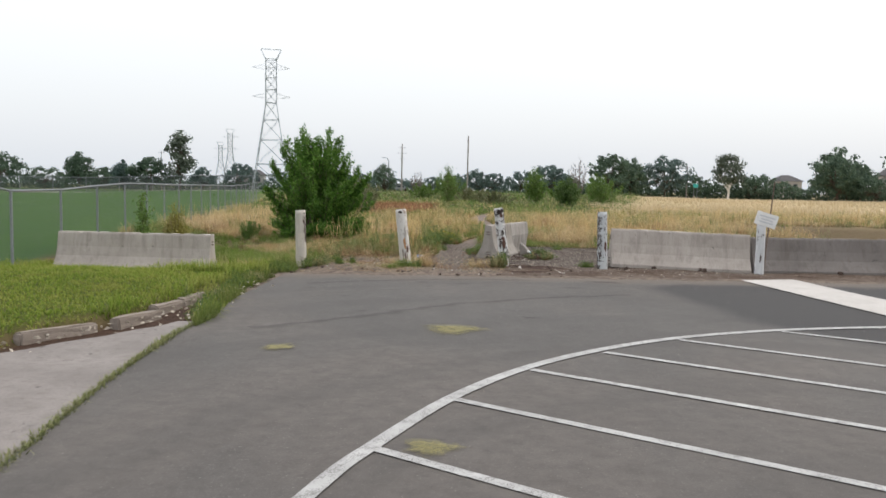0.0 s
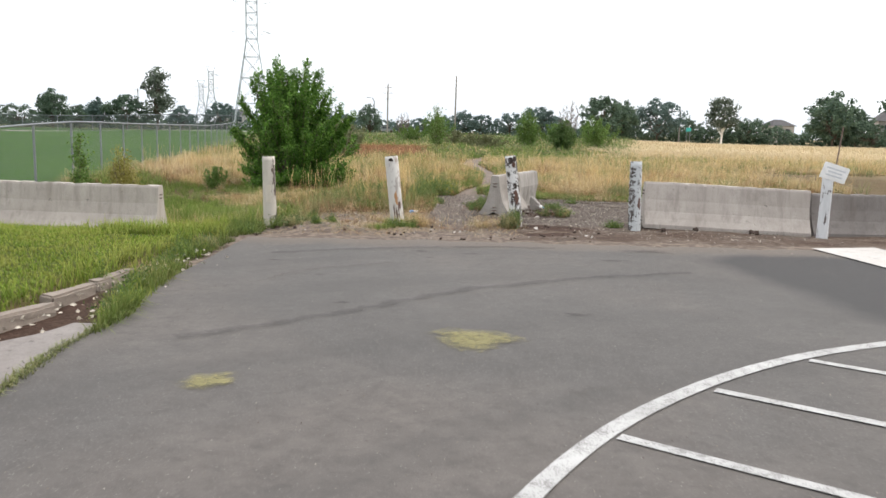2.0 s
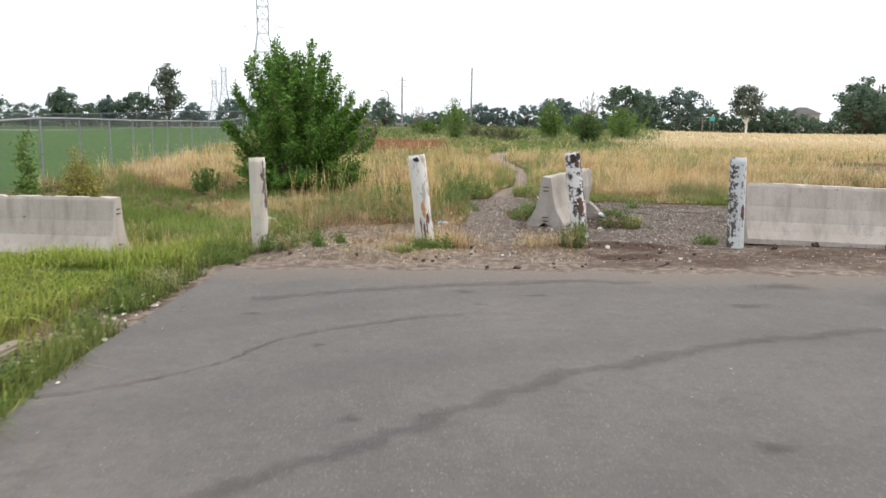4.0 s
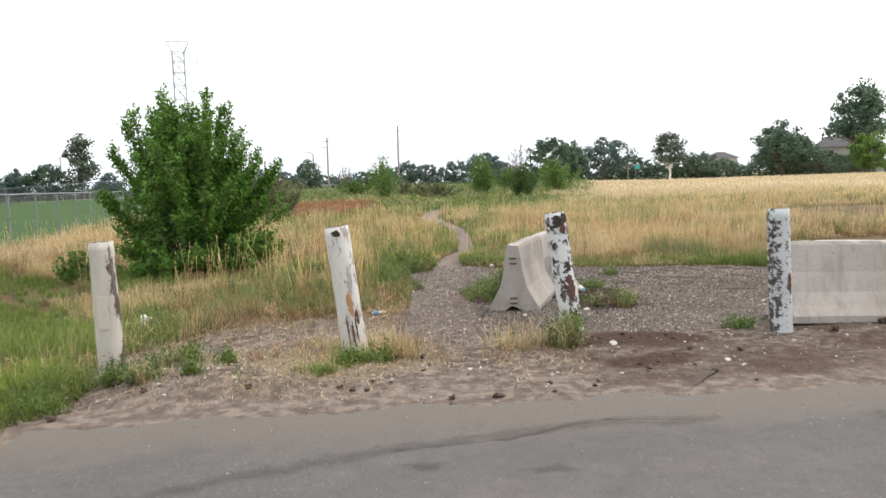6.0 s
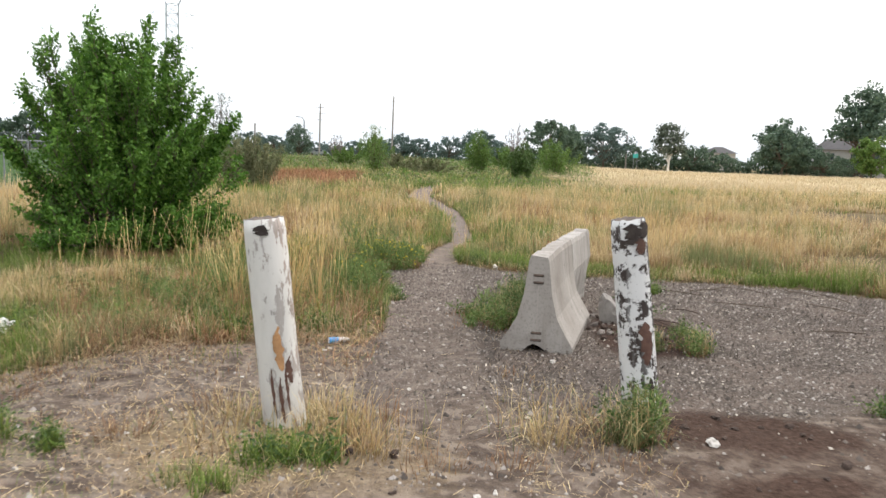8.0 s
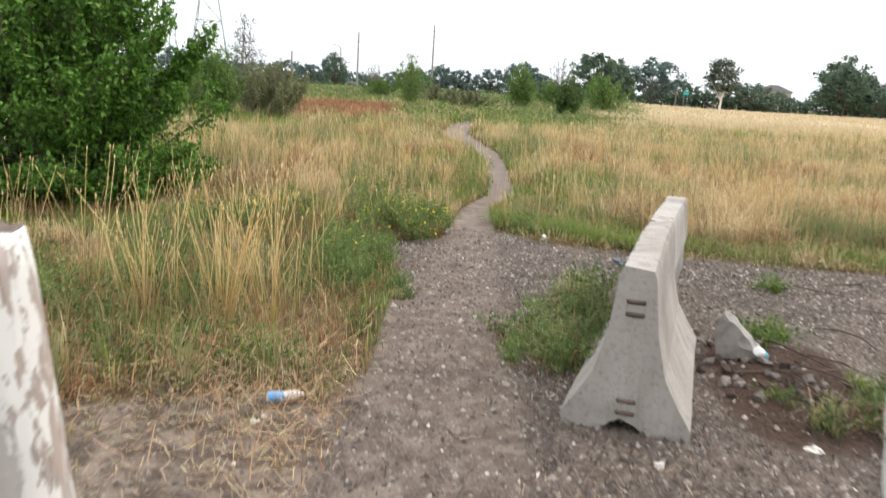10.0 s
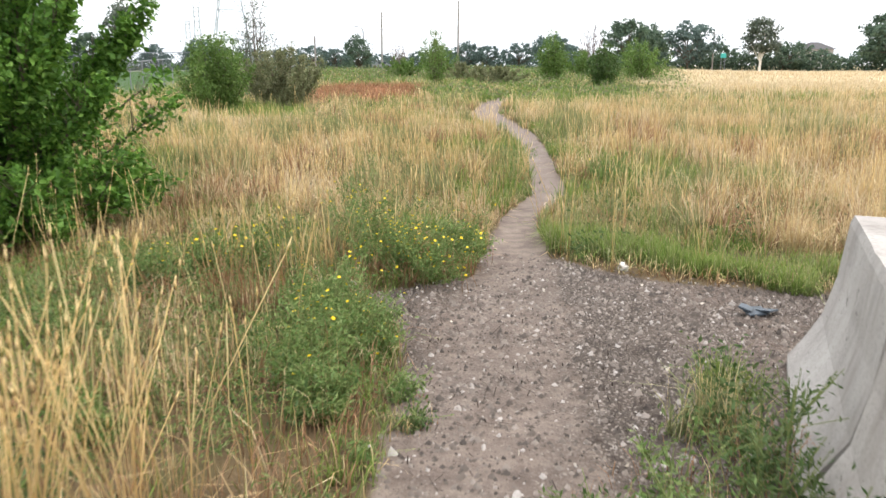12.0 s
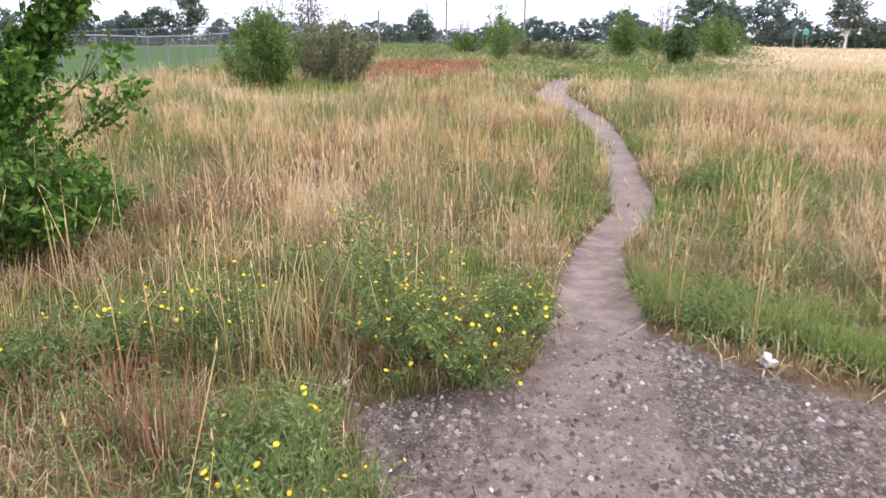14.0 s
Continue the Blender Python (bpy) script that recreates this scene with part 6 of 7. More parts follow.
    for kind, q in (("dry", u < 0.06), ("red", (u >= 0.06) & (u < 0.5)), ("green", (u >= 0.5) & (u < 0.85)), ("weed", u >= 0.85)):
        add(kind, blades(rng, x[q], y[q], rng.uniform(0.10, 0.42, int(q.sum())), 0.005 * np.ones(int(q.sum())), 0.75))
    # straw lying about on the bare strip
    n = 11000
    x, y = scatter_in(rng, n, -3.6, 1.6, 7.0, 11.4)
    keep = (rng.uniform(size=n) < 0.5 + 0.5 * np.sin(x * 1.9 + 0.6) * np.sin(y * 2.3 + x) * 0.8) & (y > lot_edge(x) + 0.1) & (np.abs(x - np.interp(y, PATH_Y, PATH_X)) > 0.3 + rng.uniform(0, 0.3, n))
    x, y = x[keep], y[keep]
    n = len(x)
    add("old", flat_straw(rng, x, y, rng.uniform(0.01, 0.07, n)))
    n = 15000
    x, y = scatter_in(rng, n, -3.8, 3.0, 7.1, 11.6)
    keep = (rng.uniform(size=n) < 0.9 * sstep(-0.5, 1.2, wobble(x, y, 1.1, 1.0) + 0.5 * wobble(x, y, 0.37, 3.0) + 0.35 * sstep(9.0, 10.8, y) * (x < 0))) & (on_path(x, y) < 0.3) & (y > lot_edge(x) + 0.25) & ((x < 0.4) | (y < 9.0) & (x < 1.6))
    x, y = x[keep], y[keep]
    g = rng.uniform(size=len(x)) + 0.5 * wobble(x, y, 1.5, 6.0)
    for kind, sel in (("dry", g < 0.5), ("red", (g >= 0.5) & (g < 0.75)), ("weed", (g >= 0.75) & (g < 0.95)), ("green", g >= 0.95)):
        add(kind, blades(rng, x[sel], y[sel], rng.uniform(0.015, 0.11, int(sel.sum())), 0.004 * np.ones(int(sel.sum())), 0.9))
    n = 4200
    x, y = scatter_in(rng, n, -3.2, 0.2, 9.7, 11.6)
    keep = (on_path(x, y) < 0.2) & (gravel_at(x, y) < 0.4) & (rng.uniform(size=n) < 0.4 + 0.7 * wobble(x, y, 2.0, 1.0))
    x, y = x[keep], y[keep]
    q = rng.uniform(size=len(x)) < 0.7
    add("red", blades(rng, x[q] + 0.05, y[q], rng.uniform(0.03, 0.16, int(q.sum())), 0.004 * np.ones(int(q.sum())), 0.95))
    lv, lf, lh = flat_straw(rng, x, y, rng.exponential(0.055, len(x)) + 0.03, 0.0014)
    lv[:, 2] += np.repeat(rng.uniform(0, 0.07, len(x)), 4)
    add("old", (lv, lf, lh))
    n = 15000
    x, y = scatter_in(rng, n, -3.4, 1.6, 7.0, 11.2)
    keep = (rng.uniform(size=n) < 1.25 * straw_at(x, y) * sstep(-0.7, 0.6, wobble(x, y, 2.6, 3.0) + 0.5 * wobble(x, y, 6.0, 1.0))) & (y > lot_edge(x) + 0.2) & (on_path(x, y) < 0.35)
    x, y = x[keep], y[keep]
    q = rng.uniform(size=len(x)) < 0.5
    add("dry", flat_straw(rng, x[q], y[q], rng.exponential(0.03, int(q.sum())) + 0.015, 0.0015))
    add("old", flat_straw(rng, x[~q], y[~q], rng.exponential(0.03, int((~q).sum())) + 0.015, 0.0015))
    # bleached stubble tufts round the foot of the posts
    for cx, cy, m, hh in ((-0.12, 8.62, 150, 0.30), (0.02, 8.30, 120, 0.22), (-0.28, 8.95, 80, 0.26), (-0.72, 8.80, 90, 0.22), (-0.92, 8.95, 60, 0.2), (0.10, 8.85, 60, 0.2), (1.02, 8.45, 110, 0.22), (0.75, 8.15, 60, 0.14), (-1.3, 8.5, 60, 0.16), (0.35, 8.1, 60, 0.12)):
        fx, fy = rng.normal(0, 0.085, m), rng.normal(0, 0.075, m)
        add("dry" if m > 70 else "red", blades(rng, cx + fx, cy + fy, hh * rng.uniform(0.3, 1.1, m), 0.0045 * np.ones(m), 0.7, way=np.arctan2(fy, fx)))
    n = 9000
    x, y = scatter_in(rng, n, -3.3, 1.5, 7.15, 10.9)
    keep = (rng.uniform(size=n) < sstep(0.10, 0.75, wobble(x, y, 2.4, 8.0) + 0.6 * wobble(x, y, 5.1, 2.0))) & (on_path(x, y) < 0.25) & (y > lot_edge(x) + 0.3)
    x, y = x[keep], y[keep]
    u = wobble(x, y, 1.3, 9.0) + rng.normal(0, 0.25, len(x))
    for kind, q in (("green", u > 0.35), ("weed", (u <= 0.35) & (u > 0.0)), ("dry", (u <= 0.0) & (u > -0.3)), ("red", u <= -0.3)):
        add(kind, blades(rng, x[q], y[q], rng.uniform(0.02, 0.12, int(q.sum())), 0.0045 * np.ones(int(q.sum())), 0.8))
    # upright straw tufts by the second post
    m = 620
    cx = rng.choice([-0.25, 0.02, -0.75, 1.25, -0.08, 1.0], m)
    x = cx + rng.normal(0, 0.17, m)
    y = np.where(cx > 0.9, 8.7, 8.45) + rng.normal(0, 0.16, m)
    u = rng.uniform(size=m)
    for kind, q in (("dry", u < 0.45), ("pale", (u >= 0.45) & (u < 0.6)), ("weed", (u >= 0.6) & (u < 0.82)), ("red", u >= 0.82)):
        add(kind, blades(rng, x[q], y[q], rng.uniform(0.05, 0.34, int(q.sum())), 0.0045 * np.ones(int(q.sum())), 0.75))
    n = 3400
    x, y = rng.normal(-0.9, 1.0, n), rng.normal(8.35, 0.65, n)
    keep = (y > lot_edge(x) + 0.25) & (x > -3.0) & (np.abs(x - np.interp(y, PATH_Y, PATH_X)) > 0.35) & (rng.uniform(size=n) < 0.6 + 0.5 * np.sin(x * 2.7) * np.sin(y * 3.1 + 1))
    x, y = x[keep], y[keep]
    q = rng.uniform(size=len(x)) < 0.35
    add("dry", flat_straw(rng, x[q], y[q], rng.exponential(0.03, int(q.sum())) + 0.015, 0.0012))
    add("old", flat_straw(rng, x[~q], y[~q], rng.exponential(0.03, int((~q).sum())) + 0.015, 0.0014))
    # loose bundles of straw lying one way
    for _ in range(40):
        bx, by, q = rng.uniform(-3.2, 1.5), rng.uniform(7.25, 10.6), int(rng.uniform(8, 34))
        if on_path(np.array(bx), np.array(by)) > 0.2:
            continue
        x, y = bx + rng.normal(0, 0.24, q), by + rng.normal(0, 0.18, q)
        ok = y > lot_edge(x) + 0.3
        add("old" if _ % 3 else "dry", flat_straw(rng, x[ok], y[ok], rng.uniform(0.02, 0.13, int(ok.sum())), 0.0012))
    names = {"old": ("fallen_straw", STRAW_OLD, "grey-brown fallen straw on the dirt"),
             "dry": ("dry_grass", STRAW, "tall dry straw-coloured grass covering the field"),
             "pale": ("seed_stalks", STRAW_PALE, "pale seed-headed stalks and fallen straw"),
             "green": ("green_grass", GREEN, "green grass along the trail and gravel"),
             "weed": ("grey_green_weeds", WEED, "grey-green weeds mixed into the dry grass"),
             "ripe": ("ripe_grass", RIPE, "ripe beige grass in the far field"),
             "fine": ("fine_grass", FINE, "fine pinkish-beige dried grass in drifts"),
             "red": ("rust_brown_weeds", REDDISH, "rust-brown dried weeds in patches")}
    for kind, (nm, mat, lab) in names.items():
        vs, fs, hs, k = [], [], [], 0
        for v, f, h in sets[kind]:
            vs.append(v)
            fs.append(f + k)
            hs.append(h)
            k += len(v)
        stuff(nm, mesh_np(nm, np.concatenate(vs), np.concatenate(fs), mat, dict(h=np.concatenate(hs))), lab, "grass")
    n = 15000
    y = rng.uniform(0.9, 8.3, n)
    t = rng.uniform(0, 1, n) ** 0.6
    wide = np.interp(y, [0.9, 2.0, 3.5, 6.5, 8.3], [0.06, 0.24, 0.40, 0.60, 0.65])
    x = seam_x(y) + 0.06 - wide * (1 - t)
    keep = rng.uniform(size=n) < 0.35 + 0.8 * wobble(x, y, 1.6, 4.0)
    x, y, t = x[keep], y[keep], t[keep]
    v, f, hh = blades(rng, x, y, rng.uniform(0.06, 0.38, len(x)) * (0.75 + 0.4 * wobble(x, y, 2.1, 2.0)) * (1 - 0.45 * (t > 0.9)), 0.008 * np.ones(len(x)), 0.6)
    stuff("kerb_weeds", mesh_np("kerb_weeds", v, f, KERB_WEED, dict(h=hh)), "rank green weeds grown over the broken kerb", "weed")
    n = 7000
    y = rng.uniform(-9.0, 1.6, n)
    x = seam_x(y) + 0.01 + rng.normal(0, 0.02 + 0.012 * wobble(y * 0, y, 2.0), n)
    keep = rng.uniform(size=n) < 0.7 + 0.5 * wobble(x * 0, y, 1.7, 1.0)
    x, y = x[keep], y[keep]
    v, f, hh = blades(rng, x, y, rng.uniform(0.015, 0.075, len(x)), 0.007 * np.ones(len(x)), 0.8, zed=np.zeros(len(x)))
    stuff("joint_weeds", mesh_np("joint_weeds", v, f, WEED, dict(h=hh)), "low weeds and moss in the joint of slab and asphalt", "weed")
    # the mown lawn behind the kerb, longer at its ragged edge
    n = 86000
    x, y = scatter_in(rng, n, -9.5, -2.3, -3.0, 9.6)
    edge = np.exp(-((x - kerb_x(y) - 0.25) / 0.35) ** 2) * (y > 2.6) * (y < 6.6)
    strip = (x > kerb_x(y)) & (rng.uniform(size=n) < 0.2) & (x < seam_x(y) + 0.02 + 0.1 * wobble(x, y, 3.0)) & (y > 1.1 + 2.2 * sstep(-2.4, -3.1, x)) & (y < 8.5)
    keep = ((x < kerb_x(y) - 0.02) | strip) & (y < 9.4)
    keep &= ~((y > 8.15) & (y < 8.85) & (x > -8.1) & (x < -4.5))
    keep &= rng.uniform(size=n) < np.where(strip | ((x > -4.6) & (y > 6.0)), (0.85 - 0.55 * sstep(5.0, 6.5, y)) * (wobble(x, y, 2.0) > -0.35 + 0.3 * sstep(5.0, 6.5, y)), 1.0)
    x, y, edge = x[keep], y[keep], edge[keep]
    n = len(x)
    h = rng.uniform(0.03, 0.085, n) + 0.16 * sstep(5.5, 8.0, y) * rng.uniform(0.2, 1, n) + 0.30 * ((x > kerb_x(y) - 0.25) & (y > 1.0)) * rng.uniform(0.1, 1, n) * (0.7 + 0.5 * wobble(x, y, 2.3)) * (1 - 0.45 * sstep(4.5, 6.0, y))
    ns = 6500
    sy = rng.uniform(-6.0, 2.0, ns)
    sx = seam_x(sy) + rng.normal(0, 0.028, ns)
    ok = rng.uniform(size=ns) < 0.45 + 0.8 * wobble(sx, sy, 2.6)
    x, y, h = np.concatenate([x, sx[ok]]), np.concatenate([y, sy[ok]]), np.concatenate([h, rng.uniform(0.015, 0.05, int(ok.sum()))])
    n = len(x)
    # a lush tuft of longer grass between the lot's corner and the first post
    m = 7000
    cx, cy = rng.uniform(-5.2, -2.45, m), rng.uniform(6.3, 8.9, m)
    ok = (cx < -2.95 + 0.3 * wobble(cx, cy, 2.2)) & (cy > 6.5 + 0.25 * wobble(cx, cy, 3.0)) & ~((cy > 8.1) & (cx < -4.3)) & (rng.uniform(size=m) < 0.6 + 0.6 * wobble(cx, cy, 1.9, 3.0))
    x, y, h = np.concatenate([x, cx[ok]]), np.concatenate([y, cy[ok]]), np.concatenate([h, rng.uniform(0.10, 0.34, int(ok.sum()))])
    n = len(x)
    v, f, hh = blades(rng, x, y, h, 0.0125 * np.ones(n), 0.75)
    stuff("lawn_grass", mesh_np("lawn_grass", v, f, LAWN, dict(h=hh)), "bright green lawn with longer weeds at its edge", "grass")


def flat_straw(rng, x, y, ln, w=0.0012):
    n = len(x)
    a = rng.uniform(0, 2 * math.pi, n)
    dx, dy = np.cos(a) * ln / 2, np.sin(a) * ln / 2
    px, py = -np.sin(a) * w, np.cos(a) * w
    z0, z1 = ground_z(x - dx, y - dy) + rng.uniform(0.004, 0.02, n), ground_z(x + dx, y + dy) + rng.uniform(0.004, 0.04, n)
    v = np.stack([np.stack([x - dx - px, y - dy - py, z0], 1), np.stack([x - dx + px, y - dy + py, z0], 1), np.stack([x + dx + px, y + dy + py, z1], 1), np.stack([x + dx - px, y + dy - py, z1], 1)], 1)
    i = np.arange(n)[:, None] * 4
    f = np.concatenate([i + [[0, 1, 2]], i + [[0, 2, 3]]], 0)
    return v.reshape(-1, 3), f, np.ones(4 * n)


def build_stones():
    """Loose gravel as real little stones."""
    rng = np.random.default_rng(21)
    n = 230000
    x, y = scatter_in(rng, n, -3.4, 7.0, 6.6, 16.0)
    g = gravel_at(x, y)
    keep = rng.uniform(size=n) < np.maximum(g * (0.95 - 0.35 * on_path(x, y)), 0.26 * np.maximum(apron_at(x, y), on_path(x, y)))
    keep |= (rng.uniform(size=n) < 0.25) & (np.abs(y - lot_edge(x)) < rng.exponential(0.25, n))
    keep &= (y > lot_edge(x) - 1.0) & (rng.uniform(size=n) > 0.9 * np.maximum(sstep(0.3, 0.6, damp_at(x, y)), 1 - sstep(7.1, 7.9, y)))
    gx, gy = scatter_in(rng, 9000, -2.3, 7.0, -2.0, 6.8)
    sel = rng.uniform(size=9000) < 0.2 + 0.8 * sstep(4.0, 6.6, gy)
    gx, gy = gx[sel], gy[sel]
    lot_ok = (gx > seam_x(gy) + 0.05) & (gy < lot_edge(gx))
    x, y = np.concatenate([x[keep], gx[lot_ok]]), np.concatenate([y[keep], gy[lot_ok]])
    n = len(x)
    s = np.minimum(0.0035 + 0.0065 * rng.exponential(0.6, n) + 0.008 * rng.uniform(0.3, 1.7, n) * (rng.uniform(size=n) < 0.2), 0.032)
    s = np.where(y < lot_edge(x), np.minimum(s, 0.008) * 0.7, s * (1.0 + 0.10 * sstep(11.5, 13.0, y)))
    z = np.where(y < lot_edge(x), 0.006, ground_z(x, y))
    a = rng.uniform(0, 6.28, n)
    v = np.zeros((n, 5, 3))
    for k in range(4):
        rr = s * rng.uniform(0.65, 1.3, n)
        v[:, k] = np.stack([x + rr * np.cos(a + k * 1.57), y + rr * np.sin(a + k * 1.57), z - s * 0.2], 1)
    v[:, 4] = np.stack([x + s * rng.uniform(-0.4, 0.4, n), y + s * rng.uniform(-0.4, 0.4, n), z + s * rng.uniform(0.5, 1.0, n)], 1)
    i = np.arange(n)[:, None] * 5
    f = np.concatenate([i + [q] for q in ([0, 1, 4], [1, 2, 4], [2, 3, 4], [3, 0, 4])], 0)
    m = Mat("loose_stone", 0.9, 0.2)
    c = m.ramp(m.island(), (0.0, (0.043, 0.036, 0.031)), (0.5, (0.118, 0.098, 0.083)), (0.90, (0.225, 0.193, 0.168)), (0.992, (0.36, 0.335, 0.31)))
    m.color(m.mix(m.ramp(m.noise(70, 3), (0.4, 0.25), (0.6, 0.0)), c, (0.10, 0.085, 0.075)))
    n = 36000
    x, y = scatter_in(rng, n, -0.5, 7.0, 8.0, 15.6)
    keep = rng.uniform(size=n) < gravel_at(x, y) * (0.45 + 0.55 * wobble(x, y, 0.9, 2.0)) * (1 - 0.7 * on_path(x, y))
    x, y = x[keep], y[keep]
    cv, cf, ch = flat_straw(rng, x, y, rng.exponential(0.025, len(x)) + 0.012, 0.003)
    stuff("wood_chips", mesh_np("wood_chips", cv, cf, M_CHIP), "dark twig bits and bark chips on the gravel", "litter")
    n = 2600
    x, y = scatter_in(rng, n, -2.6, 6.0, 7.4, 15.4)
    keep = rng.uniform(size=n) < np.maximum(gravel_at(x, y) * (0.35 + 0.65 * wobble(x, y, 1.1, 6.0)), 0.3 * apron_at(x, y)) * (1 - 0.5 * on_path(x, y))
    x, y = x[keep], y[keep]
    lv, lf = leaves(rng, np.stack([x, y, ground_z(x, y) + 0.012], 1), 0.030, 0.6)
    stuff("leaf_litter", mesh_np("pale_litter", lv, lf, M_LEAF_DRY), "bleached leaf flakes strewn over the gravel", "litter")
    stuff("gravel", mesh_np("gravel", v.reshape(-1, 3), f, m.mat), "loose grey and pinkish gravel stones", "gravel")


# ------------------------------------------------------------------ far things
def lattice_tower(loc, h, w, label, rz=0.0, bar=0.09, arms=True, group="power line towers"):
    ob = thing("transmission_tower", loc, label, "pylon", group, rz=rz)
    bm = bmesh.new()
    levels = [0.0, 0.2, 0.37, 0.51, 0.63, 0.72, 0.80, 0.87, 0.93]

    def wid(t):
        return w * (1 - t / 0.62 * 0.72) if t < 0.62 else w * 0.28
    for t0, t1 in zip(levels, levels[1:]):
        a0, a1 = wid(t0) / 2, wid(t1) / 2
        c0 = [(-a0, -a0, h * t0), (a0, -a0, h * t0), (a0, a0, h * t0), (-a0, a0, h * t0)]
        c1 = [(-a1, -a1, h * t1), (a1, -a1, h * t1), (a1, a1, h * t1), (-a1, a1, h * t1)]
        for k in range(4):
            tube(bm, [c0[k], c1[k]], [bar, bar], 4)
            tube(bm, [c0[k], c1[(k + 1) % 4]], [bar * 0.38] * 2, 3)
            tube(bm, [c0[(k + 1) % 4], c1[k]], [bar * 0.38] * 2, 3)
            tube(bm, [c1[k], c1[(k + 1) % 4]], [bar * 0.6] * 2, 3)
    part("lattice", bm, M_LATTICE, ob)
    if arms:
        a = wid(0.93) / 2
        # the open head: two horns
        bm = bmesh.new()
        for s in (-1, 1):
            for q in (-a, a):
                tube(bm, [(s * a, q, h * 0.93), (s * a * 1.9, 0, h)], [bar * 0.8] * 2, 4)
        tube(bm, [(-a * 1.9, 0, h), (a * 1.9, 0, h)], [bar * 0.7] * 2, 4)
        part("head", bm, M_LATTICE, ob)
        for t in (0.66, 0.86):
            for s in (-1, 1):
                bm = bmesh.new()
                for q in (-a, a):
                    tube(bm, [(s * a, q, h * t), (s * w * 0.5, 0, h * (t + 0.012))], [bar * 0.22] * 2, 3)
                    tube(bm, [(s * a, q, h * (t + 0.035)), (s * w * 0.5, 0, h * (t + 0.012))], [bar * 0.22] * 2, 3)
                part("cross_arm", bm, M_LATTICE, ob)
    return ob


def utility_pole(loc, h, arms, label, lean=0.0, r=0.13):
    ob = thing("utility_pole", loc, label, "utility pole", "poles along the far road", ry=lean)
    bm = bmesh.new()
    tube(bm, [(0, 0, -0.3), (0, 0, h * 0.5), (0, 0, h)], [r, r * 0.85, r * 0.65], 8)
    part("pole", bm, M_POLE, ob)
    for z, w in arms:
        bm = bmesh.new()
        box(bm, -w / 2, -0.03, z - 0.03, w / 2, 0.03, z + 0.03, 0.008)
        arm = part("cross_arm", bm, M_POLE, ob)
        for x in (-w * 0.45, -w * 0.25, w * 0.25, w * 0.45):
            bm = bmesh.new()
            tube(bm, [(x, 0, z + 0.03), (x, 0, z + 0.11)], [0.022, 0.014], 6)
            part("insulator", bm, M_GALV, arm)
    return ob


def street_lamp(loc, h, label, side=-1):
    ob = thing("street_lamp", loc, label, "street lamp", "poles along the far road")
    bm = bmesh.new()
    tube(bm, [(0, 0, 0), (0, 0, h * 0.92), (side * 0.25, 0, h)], [0.10, 0.07, 0.05], 8)
    tube(bm, [(side * 0.25, 0, h), (side * 0.8, 0, h + 0.1)], [0.04, 0.03], 6)
    part("pole", bm, M_GALV, ob)
    bm = bmesh.new()
    box(bm, side * 0.9 - 0.22, -0.1, h + 0.06, side * 0.9 + 0.22, 0.1, h + 0.14, 0.03)
    part("lamp_head", bm, M_GALV, ob)


def build_fence():
    fence = thing("chain_link_fence", (0, 0, 0), "grey chain-link fence round a green sports field", "fence")
    y0, y1, step = -4.0, 62.0, 3.0
    ys = np.arange(y0, y1 + 0.1, step)
    H = 1.66
    rail = bmesh.new()
    pts = []
    for y in ys:
        x, z = float(fence_x(y)), float(ground_z(fence_x(y), y))
        bm = bmesh.new()
        tube(bm, [(x, y, z - 0.1), (x, y, z + H + 0.03)], [0.032, 0.030], 8)
        part("post", bm, M_GALV, fence)
        pts.append((x, y, z + H))
    tube(rail, pts, [0.024] * len(pts), 6)
    part("top_rail", rail, M_GALV, fence)
    # woven wire: two families of slanting wires
    V, F, k = [], [], 0
    L = (y1 - y0) * math.hypot(1, 0.165)
    d = np.array([-0.165, 1.0]) / math.hypot(1, 0.165)
    nrm = np.array([-d[1], d[0]])
    org = np.array([float(fence_x(y0)), y0])
    for s in (-1, 1):
        u = -2.0
        while u < L + 2.0:
            gap = 0.075 + 0.0035 * max(0, u - 14)
            w = 0.0035 + 0.00018 * max(0, u - 14)
            for za, zb in ((0.05, H),):
                ua, ub = u, u + s * (zb - za)
                if min(ua, ub) < 0 or max(ua, ub) > L:
                    continue
                for uu, zz, ww in ((ua, za, -1), (ua, za, 1), (ub, zb, 1), (ub, zb, -1)):
                    p = org + d * (uu + ww * w)
                    gz = float(ground_z(p[0], p[1]))
                    V.append((p[0], p[1], gz + zz))
                F.append((k, k + 1, k + 2, k + 3))
                k += 4
            u += gap
    part("wire_mesh", mesh_np("wire_mesh", V, F, M_MESH), None, fence, "woven diamond wire")
    # the far side of the field
    far = thing("chain_link_fence", (0, 0, 0), "far grey fence along the sports field", "fence")
    bm = bmesh.new()
    pts = [(x, 108.0, float(ground_z(x, 108.0)) + 2.2) for x in np.arange(-130, -20, 5.0)]
    tube(bm, pts, [0.05] * len(pts), 5)
    part("top_rail", bm, M_GALV, far)
    for p in pts:
        bm = bmesh.new()
        tube(bm, [(p[0], p[1], p[2] - 2.3), p], [0.05, 0.05], 5)
        part("post", bm, M_GALV, far)
    V, F, k = [], [], 0
    for s in (-1, 1):
        for u in np.arange(-130, -27, 0.45):
            for du, zz in ((0, 0.05), (0.06, 0.05), (0.06 + s * 2.1, 2.2), (s * 2.1, 2.2)):
                x = u + du
                V.append((x, 108.0, float(ground_z(x, 108.0)) + zz))
            F.append((k, k + 1, k + 2, k + 3))
            k += 4
    part("wire_mesh", mesh_np("wire_mesh", V, F, M_MESH), None, far, "woven diamond wire")


